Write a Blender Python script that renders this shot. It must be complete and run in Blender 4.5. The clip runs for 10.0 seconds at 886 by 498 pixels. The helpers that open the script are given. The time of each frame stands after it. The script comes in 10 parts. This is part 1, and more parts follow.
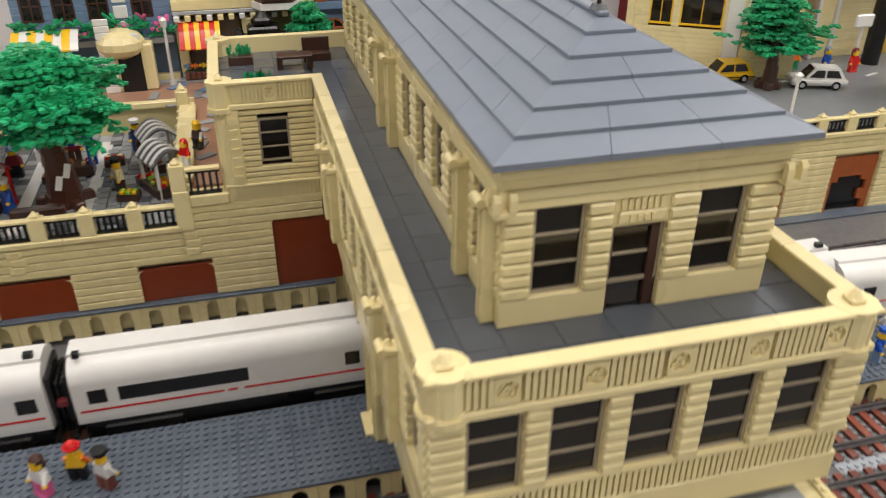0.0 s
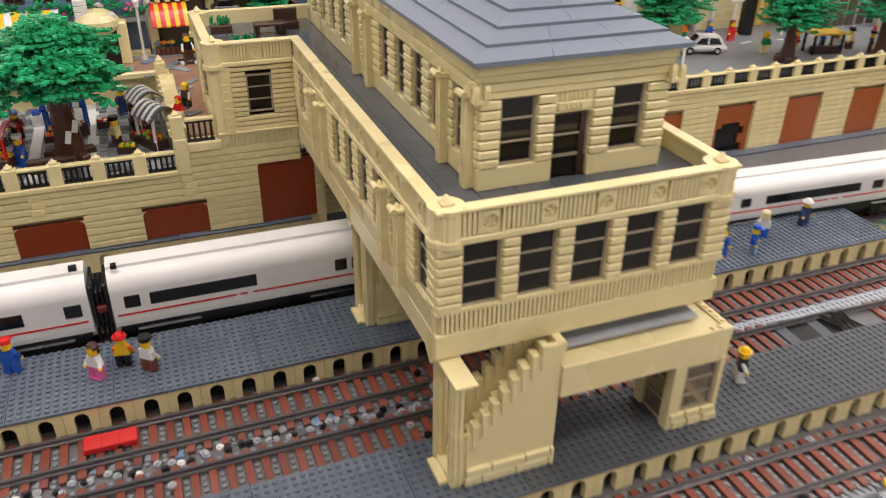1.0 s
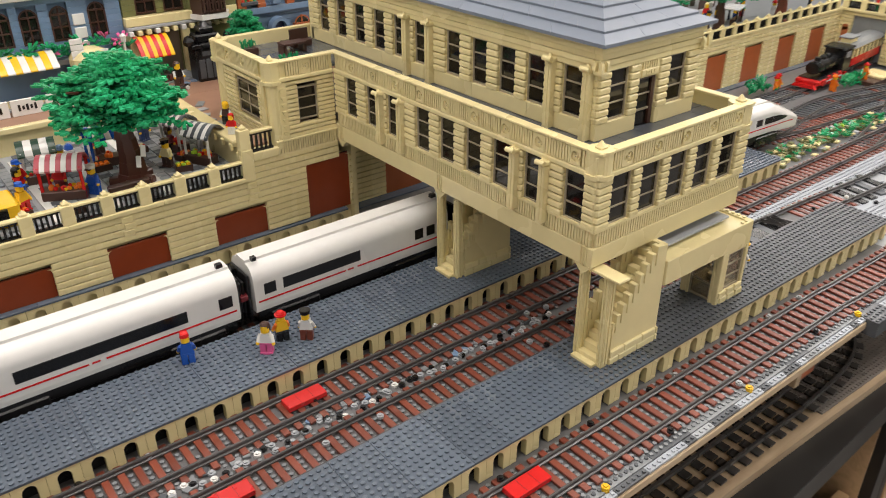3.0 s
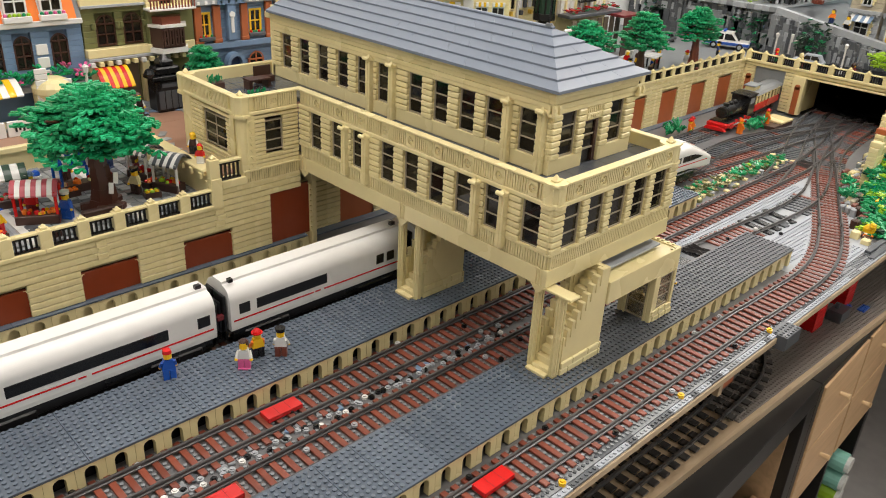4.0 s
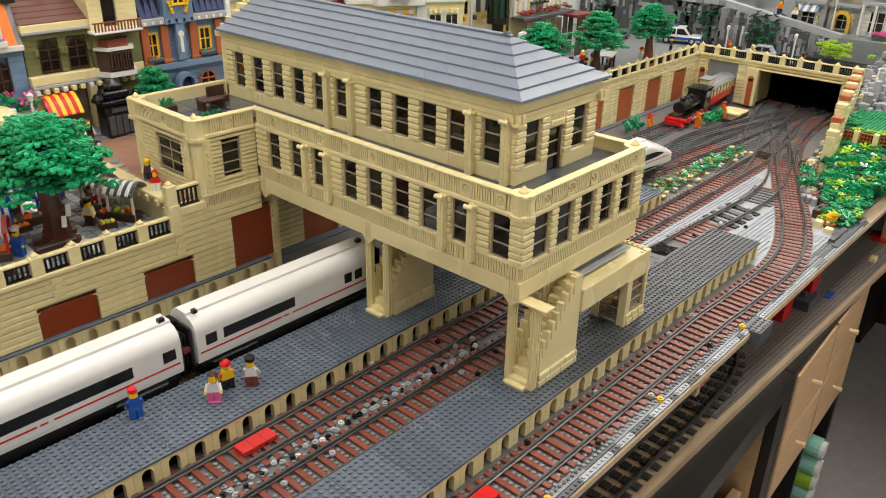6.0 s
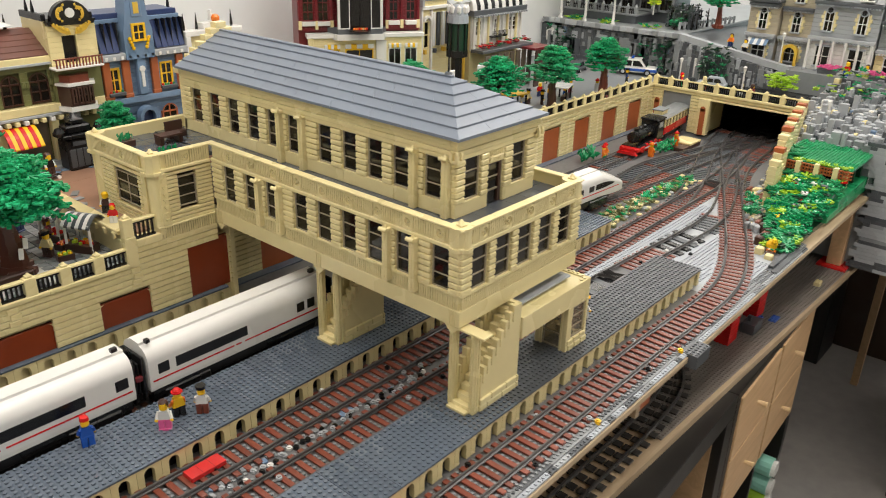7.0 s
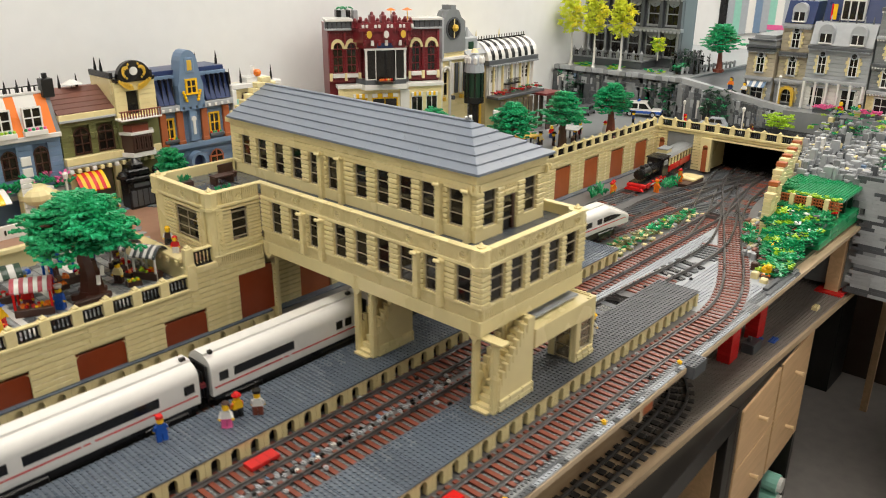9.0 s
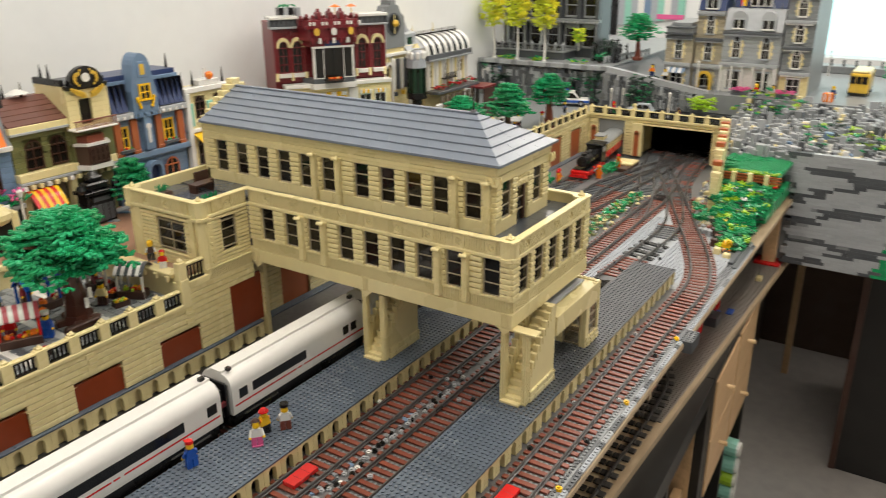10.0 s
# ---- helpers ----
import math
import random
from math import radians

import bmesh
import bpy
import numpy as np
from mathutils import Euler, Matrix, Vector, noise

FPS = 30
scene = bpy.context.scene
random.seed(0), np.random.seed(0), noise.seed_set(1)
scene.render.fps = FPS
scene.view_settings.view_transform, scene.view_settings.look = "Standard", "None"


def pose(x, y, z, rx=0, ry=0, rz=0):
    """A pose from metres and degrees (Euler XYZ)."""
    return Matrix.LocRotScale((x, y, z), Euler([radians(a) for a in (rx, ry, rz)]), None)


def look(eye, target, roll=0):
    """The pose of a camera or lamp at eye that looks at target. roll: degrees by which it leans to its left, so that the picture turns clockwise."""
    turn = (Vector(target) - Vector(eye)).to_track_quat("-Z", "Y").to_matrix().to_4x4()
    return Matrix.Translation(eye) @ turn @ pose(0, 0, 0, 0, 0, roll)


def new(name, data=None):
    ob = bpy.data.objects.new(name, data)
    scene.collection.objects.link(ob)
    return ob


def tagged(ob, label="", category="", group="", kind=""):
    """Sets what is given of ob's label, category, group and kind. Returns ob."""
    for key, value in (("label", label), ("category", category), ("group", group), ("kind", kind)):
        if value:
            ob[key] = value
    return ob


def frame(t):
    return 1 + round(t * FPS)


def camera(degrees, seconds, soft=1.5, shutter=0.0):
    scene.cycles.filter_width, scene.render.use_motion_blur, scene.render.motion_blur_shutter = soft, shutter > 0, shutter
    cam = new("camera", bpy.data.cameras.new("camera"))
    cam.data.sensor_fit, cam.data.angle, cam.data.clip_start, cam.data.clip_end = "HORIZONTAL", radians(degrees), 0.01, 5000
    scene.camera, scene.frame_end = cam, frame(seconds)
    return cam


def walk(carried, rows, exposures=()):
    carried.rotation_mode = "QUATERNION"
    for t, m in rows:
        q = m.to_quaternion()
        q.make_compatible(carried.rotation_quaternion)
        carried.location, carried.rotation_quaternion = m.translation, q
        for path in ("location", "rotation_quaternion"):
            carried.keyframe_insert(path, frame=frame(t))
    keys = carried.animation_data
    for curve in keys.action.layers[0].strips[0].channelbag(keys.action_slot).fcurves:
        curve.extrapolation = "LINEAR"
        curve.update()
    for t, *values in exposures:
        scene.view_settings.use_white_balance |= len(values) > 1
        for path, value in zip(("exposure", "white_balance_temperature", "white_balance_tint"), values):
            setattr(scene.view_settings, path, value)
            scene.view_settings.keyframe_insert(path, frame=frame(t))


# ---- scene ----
cam = camera(58.7, 10.0, soft=1.0, shutter=0.5)
PATH = [
    (0, (-0.069, -0.297, 0.538), (0.368, 1.383, -0.455), 0.2),
    (0.5, (-0.149, -0.38, 0.536), (0.395, 1.276, -0.444), 0.7),
    (1, (-0.18, -0.469, 0.542), (0.459, 1.15, -0.442), 0.9),
    (1.5, (-0.204, -0.565, 0.558), (0.46, 1.041, -0.432), -0.5),
    (2, (-0.28, -0.582, 0.571), (0.453, 0.993, -0.42), -1.4),
    (2.5, (-0.44, -0.5, 0.578), (0.508, 0.968, -0.395), -1.0),
    (2.7, (-0.505, -0.475, 0.572), (0.505, 0.951, -0.4), -0.8),
    (3.8, (-0.67, -0.492, 0.604), (0.586, 0.788, -0.28), 2.9),
    (4, (-0.68, -0.499, 0.606), (0.596, 0.769, -0.268), 3.2),
    (4.5, (-0.695, -0.496, 0.6), (0.609, 0.745, -0.271), 3.1),
    (5, (-0.683, -0.482, 0.601), (0.631, 0.742, -0.28), 2.3),
    (5.2, (-0.679, -0.476, 0.601), (0.638, 0.743, -0.282), 1.9),
    (6.3, (-0.662, -0.478, 0.62), (0.695, 0.718, -0.233), 1.1),
    (6.5, (-0.66, -0.482, 0.625), (0.711, 0.705, -0.218), 1.2),
    (7, (-0.666, -0.533, 0.641), (0.731, 0.647, -0.169), 1.6),
    (7.5, (-0.696, -0.632, 0.654), (0.69, 0.58, -0.127), 1.9),
    (8, (-0.731, -0.707, 0.668), (0.625, 0.553, -0.089), 1.3),
    (8.5, (-0.755, -0.718, 0.672), (0.59, 0.569, -0.058), 0.7),
    (9, (-0.789, -0.629, 0.674), (0.608, 0.613, -0.036), 0.4),
    (9.5, (-0.859, -0.507, 0.663), (0.608, 0.651, -0.049), 0.4),
    (10, (-0.897, -0.465, 0.664), (0.672, 0.549, -0.05), -0.4),
]
walk(cam, [(t, look(eye, target, roll)) for t, eye, target, roll in PATH],
     exposures=[(0, -0.16, 6500, 14), (0.5, -0.10, 6500, 16), (1, -0.04, 6500, 18), (2, 0.04, 6540, 19), (2.7, 0.07, 6540, 15), (4.5, 0.07, 6580, 12), (6.5, 0.06, 6600, 11), (8, 0.05, 6680, 10), (9, 0.01, 6740, 10), (10, -0.04, 6820, 10)])

# ---- light of the room ----
world = bpy.data.worlds.new("world")
scene.world = world
world.use_nodes = True
world.node_tree.nodes["Background"].inputs["Color"].default_value = (0.75, 0.85, 1.0, 1)
world.node_tree.nodes["Background"].inputs["Strength"].default_value = 0.012
scene.view_settings.exposure = 0.0

S = 0.008        # one stud
B = 0.0096       # one brick's height
P = 0.0032       # one plate's height


# ---- materials ----
def mat(name, col, rough=0.3, metal=0.0, vary=0.06, grain=0.05, scale=60.0, bump=0.05, dust=0.05, spec=0.5, emit=0.0):
    """Moulded plastic (or other stuff): a base colour with piece-to-piece variation, blotches, dust and fine relief."""
    m = bpy.data.materials.new(name)
    m.use_nodes = True
    nt = m.node_tree
    n, l = nt.nodes, nt.links
    b = n["Principled BSDF"]
    b.inputs["Roughness"].default_value = rough
    b.inputs["Metallic"].default_value = metal
    b.inputs["Specular IOR Level"].default_value = spec
    co = n.new("ShaderNodeTexCoord")
    info = n.new("ShaderNodeObjectInfo")
    big = n.new("ShaderNodeTexNoise")
    big.inputs["Scale"].default_value = 9.0
    big.inputs["Detail"].default_value = 3.0
    fine = n.new("ShaderNodeTexNoise")
    fine.inputs["Scale"].default_value = scale
    fine.inputs["Detail"].default_value = 4.0
    l.new(co.outputs["Object"], big.inputs["Vector"])
    l.new(co.outputs["Object"], fine.inputs["Vector"])
    rnd = n.new("ShaderNodeMapRange")
    rnd.inputs["To Min"].default_value = 1 - vary
    rnd.inputs["To Max"].default_value = 1 + vary
    l.new(info.outputs["Random"], rnd.inputs["Value"])
    gr = n.new("ShaderNodeMapRange")
    gr.inputs["From Min"].default_value = 0.3
    gr.inputs["From Max"].default_value = 0.7
    gr.inputs["To Min"].default_value = 1 - grain
    gr.inputs["To Max"].default_value = 1 + grain
    l.new(fine.outputs["Fac"], gr.inputs["Value"])
    mul = n.new("ShaderNodeMath")
    mul.operation = "MULTIPLY"
    l.new(rnd.outputs["Result"], mul.inputs[0])
    l.new(gr.outputs["Result"], mul.inputs[1])
    hsv = n.new("ShaderNodeHueSaturation")
    hsv.inputs["Color"].default_value = (*col, 1)
    l.new(mul.outputs["Value"], hsv.inputs["Value"])
    mix = n.new("ShaderNodeMix")
    mix.data_type = "RGBA"
    mix.inputs[7].default_value = (0.45, 0.43, 0.40, 1)
    dm = n.new("ShaderNodeMapRange")
    dm.inputs["From Min"].default_value = 0.45
    dm.inputs["From Max"].default_value = 0.75
    dm.inputs["To Max"].default_value = dust
    l.new(big.outputs["Fac"], dm.inputs["Value"])
    l.new(dm.outputs["Result"], mix.inputs[0])
    l.new(hsv.outputs["Color"], mix.inputs[6])
    l.new(mix.outputs[2], b.inputs["Base Color"])
    rr = n.new("ShaderNodeMapRange")
    rr.inputs["To Min"].default_value = max(0.02, rough - 0.06)
    rr.inputs["To Max"].default_value = rough + 0.10
    l.new(big.outputs["Fac"], rr.inputs["Value"])
    l.new(rr.outputs["Result"], b.inputs["Roughness"])
    if bump:
        bp = n.new("ShaderNodeBump")
        bp.inputs["Strength"].default_value = bump
        bp.inputs["Distance"].default_value = 0.002
        l.new(fine.outputs["Fac"], bp.inputs["Height"])
        l.new(bp.outputs["Normal"], b.inputs["Normal"])
    if emit:
        b.inputs["Emission Color"].default_value = (*col, 1)
        b.inputs["Emission Strength"].default_value = emit
    return m


def wood_mat(name, col, dark, along=0):
    m = mat(name, col, 0.45, vary=0.04, grain=0.06, scale=120, bump=0.08, dust=0.0)
    n, l = m.node_tree.nodes, m.node_tree.links
    co = n.new("ShaderNodeTexCoord")
    mp = n.new("ShaderNodeMapping")
    sc = [9.0, 9.0, 9.0]
    sc[along] = 0.9
    mp.inputs["Scale"].default_value = sc
    no = n.new("ShaderNodeTexNoise")
    no.inputs["Scale"].default_value = 6.0
    no.inputs["Detail"].default_value = 6.0
    no.inputs["Distortion"].default_value = 1.2
    ra = n.new("ShaderNodeValToRGB")
    ra.color_ramp.elements[0].position, ra.color_ramp.elements[0].color = 0.35, (*dark, 1)
    ra.color_ramp.elements[1].position, ra.color_ramp.elements[1].color = 0.65, (*col, 1)
    l.new(co.outputs["Object"], mp.inputs["Vector"])
    l.new(mp.outputs["Vector"], no.inputs["Vector"])
    l.new(no.outputs["Fac"], ra.inputs["Fac"])
    l.new(ra.outputs["Color"], n["Principled BSDF"].inputs["Base Color"])
    return m


def pane_mat(name, col, rough, clear):
    """Thin tinted window plastic: partly see-through, glossy."""
    m = bpy.data.materials.new(name)
    m.use_nodes = True
    b = m.node_tree.nodes["Principled BSDF"]
    b.inputs["Base Color"].default_value = (*col, 1)
    b.inputs["Roughness"].default_value = rough
    b.inputs["Transmission Weight"].default_value = clear
    b.inputs["IOR"].default_value = 1.45
    return m


MT = {
    "tan": mat("tan_plastic", (0.775, 0.665, 0.352), 0.26, vary=0.04, grain=0.02),
    "dgrey": mat("dark_grey_plastic", (0.078, 0.086, 0.096), 0.32, vary=0.10, dust=0.04),
    "plat": mat("platform_grey_plastic", (0.098, 0.122, 0.155), 0.25, vary=0.14, dust=0.05, grain=0.06),
    "lgrey": mat("light_grey_plastic", (0.36, 0.38, 0.40), 0.34, vary=0.06),
    "mgrey": mat("middle_grey_plastic", (0.22, 0.235, 0.245), 0.36, vary=0.10),
    "roof": mat("roof_slate_plastic", (0.170, 0.200, 0.250), 0.30, vary=0.04, grain=0.03),
    "terr": mat("terrace_grey_tile", (0.085, 0.096, 0.112), 0.13, vary=0.08),
    "brown": mat("red_brown_plastic", (0.20, 0.050, 0.029), 0.30, vary=0.22, dust=0.05),
    "trunk": mat("red_dark_brown_plastic", (0.085, 0.028, 0.017), 0.3, vary=0.10),
    "dbrown": mat("dark_brown_plastic", (0.055, 0.022, 0.014), 0.32, vary=0.10),
    "gate": mat("rust_orange_plastic", (0.26, 0.045, 0.012), 0.34, vary=0.03, spec=0.35),
    "gate2": mat("bright_rust_plastic", (0.40, 0.105, 0.030), 0.36, vary=0.03),
    "rail": mat("rail_grey_plastic", (0.078, 0.074, 0.074), 0.26, vary=0.05),
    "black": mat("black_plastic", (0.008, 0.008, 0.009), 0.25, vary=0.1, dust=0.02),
    "white": mat("white_plastic", (0.74, 0.73, 0.70), 0.22, vary=0.03, grain=0.02, dust=0.03),
    "red": mat("red_plastic", (0.60, 0.012, 0.012), 0.24, vary=0.05),
    "dred": mat("dark_red_plastic", (0.17, 0.012, 0.018), 0.3, vary=0.06),
    "blue": mat("blue_plastic", (0.012, 0.085, 0.42), 0.26, vary=0.05),
    "navy": mat("dark_blue_plastic", (0.016, 0.035, 0.12), 0.28, vary=0.06),
    "sandblue": mat("sand_blue_plastic", (0.15, 0.235, 0.36), 0.3, vary=0.05),
    "yellow": mat("yellow_plastic", (0.85, 0.50, 0.015), 0.24, vary=0.04),
    "orange": mat("orange_plastic", (0.85, 0.20, 0.02), 0.26, vary=0.05),
    "green": mat("green_plastic", (0.010, 0.285, 0.105), 0.26, vary=0.12, grain=0.10),
    "stone": mat("beige_stone_plastic", (0.44, 0.385, 0.28), 0.34, vary=0.08),
    "pine": wood_mat("turned_pine", (0.80, 0.60, 0.36), (0.70, 0.50, 0.28), 1),
    "golden": mat("golden_leaf_plastic", (0.80, 0.74, 0.04), 0.35, vary=0.1),
    "leafy": mat("bright_leaf_plastic", (0.022, 0.40, 0.17), 0.26, vary=0.12),
    "autumn": mat("yellow_green_leaf_plastic", (0.72, 0.80, 0.05), 0.35, vary=0.1),
    "lime": mat("lime_plastic", (0.34, 0.56, 0.03), 0.32, vary=0.12),
    "dgreen": mat("dark_green_plastic", (0.008, 0.045, 0.022), 0.3, vary=0.1),
    "olive": mat("olive_plastic", (0.165, 0.170, 0.066), 0.32, vary=0.04),
    "pink": mat("pink_plastic", (0.75, 0.12, 0.32), 0.3),
    "gold": mat("gold_plastic", (0.74, 0.48, 0.06), 0.28, metal=0.15),
    "skin": mat("figure_yellow_plastic", (0.90, 0.55, 0.02), 0.26, vary=0.02),
    "roofbrown": mat("pale_red_brown_plastic", (0.17, 0.075, 0.058), 0.28, vary=0.12),
    "rose": mat("dusty_red_plastic", (0.42, 0.060, 0.080), 0.3),
    "nougat": mat("nougat_tile", (0.36, 0.20, 0.13), 0.34, vary=0.05),
    "wframe": mat("dark_tan_window_frame", (0.34, 0.285, 0.195), 0.35, vary=0.03),
    "pane": pane_mat("smoky_window_plastic", (0.018, 0.015, 0.012), 0.05, 0.22),
    "clear": pane_mat("clear_window_plastic", (0.75, 0.8, 0.82), 0.05, 0.9),
    "smoke": pane_mat("light_smoky_window_plastic", (0.42, 0.36, 0.26), 0.06, 0.75),
    # dark brown that puts indoor shade into the colour of floors and partitions
    "inside": mat("shaded_interior_brown", (0.10, 0.075, 0.05), 0.5),
    "beech": wood_mat("beech_front", (0.66, 0.43, 0.235), (0.56, 0.36, 0.19), 0),
    "board": wood_mat("chipboard", (0.52, 0.40, 0.26), (0.40, 0.29, 0.18), 0),
    "blackwood": mat("black_brown_veneer", (0.012, 0.011, 0.010), 0.35, scale=30, vary=0.02, dust=0.02),
    "wallpaint": mat("white_wall_paint", (0.77, 0.785, 0.79), 0.7, vary=0.0, grain=0.015, scale=25, dust=0.03, spec=0.2),
    "ceil": mat("ceiling_tile", (0.75, 0.75, 0.73), 0.8, vary=0.0, spec=0.1),
    "floorm": mat("grey_floor_vinyl", (0.34, 0.315, 0.295), 0.32, scale=20, grain=0.08),
    "metal": mat("brushed_steel", (0.55, 0.55, 0.53), 0.3, metal=1.0),
    "teal": mat("teal_soft_plastic", (0.25, 0.55, 0.45), 0.3),
    "pale": mat("pale_grey_plastic", (0.36, 0.39, 0.43), 0.34, vary=0.05),
    "ballast": mat("ballast_grey_plastic", (0.125, 0.125, 0.128), 0.4, vary=0.08, grain=0.12, scale=90),
    "backboard": mat("dark_brown_board", (0.075, 0.042, 0.026), 0.4, scale=20, vary=0.0),
    "trail": mat("old_black_rail", (0.042, 0.039, 0.037), 0.25),
    "deckgrey": mat("brown_grey_plastic", (0.20, 0.178, 0.160), 0.32, vary=0.05, dust=0.06),
}


# ---- mesh building ----
class Geo:
    """Collects faces with materials, then becomes one mesh."""

    def __init__(self):
        self.v, self.f, self.m, self.names = [], [], [], []

    def slot(self, name):
        if name not in self.names:
            self.names.append(name)
        return self.names.index(name)

    def poly(self, pts, mt):
        k = len(self.v)
        self.v.extend(pts)
        self.f.append(tuple(range(k, k + len(pts))))
        self.m.append(self.slot(mt))

    def box(self, x0, x1, y0, y1, z0, z1, mt, bev=0.0):
        k, s = len(self.v), self.slot(mt)
        if bev <= 0:
            self.v.extend([(x, y, z) for z in (z0, z1) for y in (y0, y1) for x in (x0, x1)])
            fs = [(0, 2, 3, 1), (4, 5, 7, 6), (0, 1, 5, 4), (2, 6, 7, 3), (0, 4, 6, 2), (1, 3, 7, 5)]
            self.f.extend(tuple(k + i for i in q) for q in fs)
            self.m.extend([s] * 6)
            return
        b = min(bev, (x1 - x0) * 0.45, (y1 - y0) * 0.45, (z1 - z0) * 0.45)
        idx = {}
        for cx in (0, 1):
            for cy in (0, 1):
                for cz in (0, 1):
                    X, Y, Z = (x0, x1)[cx], (y0, y1)[cy], (z0, z1)[cz]
                    ix, iy, iz = X + (b, -b)[cx], Y + (b, -b)[cy], Z + (b, -b)[cz]
                    for a, pt in (("x", (X, iy, iz)), ("y", (ix, Y, iz)), ("z", (ix, iy, Z))):
                        idx[cx, cy, cz, a] = len(self.v)
                        self.v.append(pt)
        new_f = []
        for c in (0, 1):
            o = [(0, 0), (1, 0), (1, 1), (0, 1)]
            fx = [idx[c, a, d, "x"] for a, d in o]
            fy = [idx[a, c, d, "y"] for a, d in o]
            fz = [idx[a, d, c, "z"] for a, d in o]
            new_f += [fx if c else fx[::-1], fy[::-1] if c else fy, fz if c else fz[::-1]]
        for p in (0, 1):
            for q in (0, 1):
                e = [idx[p, q, 0, "x"], idx[p, q, 1, "x"], idx[p, q, 1, "y"], idx[p, q, 0, "y"]]
                new_f.append(e[::-1] if p == q else e)
                e = [idx[p, 0, q, "x"], idx[p, 1, q, "x"], idx[p, 1, q, "z"], idx[p, 0, q, "z"]]
                new_f.append(e if p == q else e[::-1])
                e = [idx[0, p, q, "y"], idx[1, p, q, "y"], idx[1, p, q, "z"], idx[0, p, q, "z"]]
                new_f.append(e[::-1] if p == q else e)
        for cx in (0, 1):
            for cy in (0, 1):
                for cz in (0, 1):
                    t = [idx[cx, cy, cz, "x"], idx[cx, cy, cz, "y"], idx[cx, cy, cz, "z"]]
                    new_f.append(t if (cx + cy + cz) % 2 else t[::-1])
        self.f.extend(tuple(q) for q in new_f)
        self.m.extend([s] * len(new_f))

    def cyl(self, c, h, r, mt, n=10, axis=2, r2=None, cap=True):
        """A cylinder or cone from the centre c of its base, h long along an axis."""
        r2 = r if r2 is None else r2
        k, s = len(self.v), self.slot(mt)
        for j, (hh, rr) in enumerate(((0, r), (h, r2))):
            for i in range(n):
                a = 2 * math.pi * (i + 0.5) / n
                p = [0, 0, 0]
                p[axis] = hh
                p[(axis + 1) % 3] = rr * math.cos(a)
                p[(axis + 2) % 3] = rr * math.sin(a)
                self.v.append((c[0] + p[0], c[1] + p[1], c[2] + p[2]))
        for i in range(n):
            j = (i + 1) % n
            self.f.append((k + i, k + j, k + n + j, k + n + i))
            self.m.append(s)
        if cap:
            self.f.append(tuple(k + n + i for i in range(n)))
            self.f.append(tuple(k + n - 1 - i for i in range(n)))
            self.m.extend([s, s])

    def ball(self, c, r, mt, n=8, sz=1.0):
        k, s = len(self.v), self.slot(mt)
        rows = n // 2 + 1
        for i in range(rows):
            t = math.pi * i / (rows - 1)
            for j in range(n):
                a = 2 * math.pi * j / n
                self.v.append((c[0] + r * math.sin(t) * math.cos(a), c[1] + r * math.sin(t) * math.sin(a), c[2] + sz * r * math.cos(t)))
        for i in range(rows - 1):
            for j in range(n):
                q = (k + i * n + j, k + (i + 1) * n + j, k + (i + 1) * n + (j + 1) % n, k + i * n + (j + 1) % n)
                self.f.append(q)
                self.m.append(s)

    def sweep(self, prof, axis, a0, a1, mt, caps=True):
        """A closed outline swept along an axis. Outline: (p, q) on the next two axes in turn."""
        k, s, n = len(self.v), self.slot(mt), len(prof)
        for a in (a0, a1):
            for p, q in prof:
                pt = [0, 0, 0]
                pt[axis], pt[(axis + 1) % 3], pt[(axis + 2) % 3] = a, p, q
                self.v.append(tuple(pt))
        for i in range(n):
            j = (i + 1) % n
            self.f.append((k + i, k + j, k + n + j, k + n + i))
            self.m.append(s)
        if caps:
            self.f.append(tuple(k + n + i for i in range(n)))
            self.f.append(tuple(k + n - 1 - i for i in range(n)))
            self.m.extend([s, s])

    def studs(self, xs, ys, z, mt, n=6):
        for x in xs:
            for y in ys:
                self.cyl((x, y, z), 0.0017, 0.0024, mt, n)

    def mesh(self, name):
        me = bpy.data.meshes.new(name)
        me.from_pydata(self.v, [], self.f)
        for nm in self.names:
            me.materials.append(MT[nm])
        me.polygons.foreach_set("material_index", self.m)
        me.update()
        return me


BASE = {}


def thing(name, base, label, category, group="", kind=""):
    """An Empty at a thing's base; its parts are modelled in the world's place."""
    ob = new(name)
    ob.empty_display_size = 0.01
    ob.location = base
    BASE[ob] = Vector(base)
    return tagged(ob, label, category, group, kind)


def part(name, g, parent=None, label="", m=None):
    """Links geometry (or a shared mesh) as one object under a thing or a part."""
    ob = new(name, g.mesh(name) if isinstance(g, Geo) else g)
    if m is not None:
        ob.matrix_basis = m
    if parent is not None:
        ob.parent = parent
        if parent in BASE:
            ob.matrix_parent_inverse = Matrix.Translation(-BASE[parent])
    if label:
        ob["label"] = label
    return ob


def solid(name, g, label, category, group="", kind="", m=None):
    """A thing of one mesh."""
    return tagged(part(name, g, None, "", m), label, category, group, kind)


SHARED = {}


def brick_mesh(w, d, h, mt, bev=0.0006):
    key = (round(w, 4), round(d, 4), round(h, 4), mt)
    if key not in SHARED:
        g = Geo()
        g.box(0, w, 0, d, 0, h, mt, bev)
        SHARED[key] = g.mesh("brick")
    return SHARED[key]


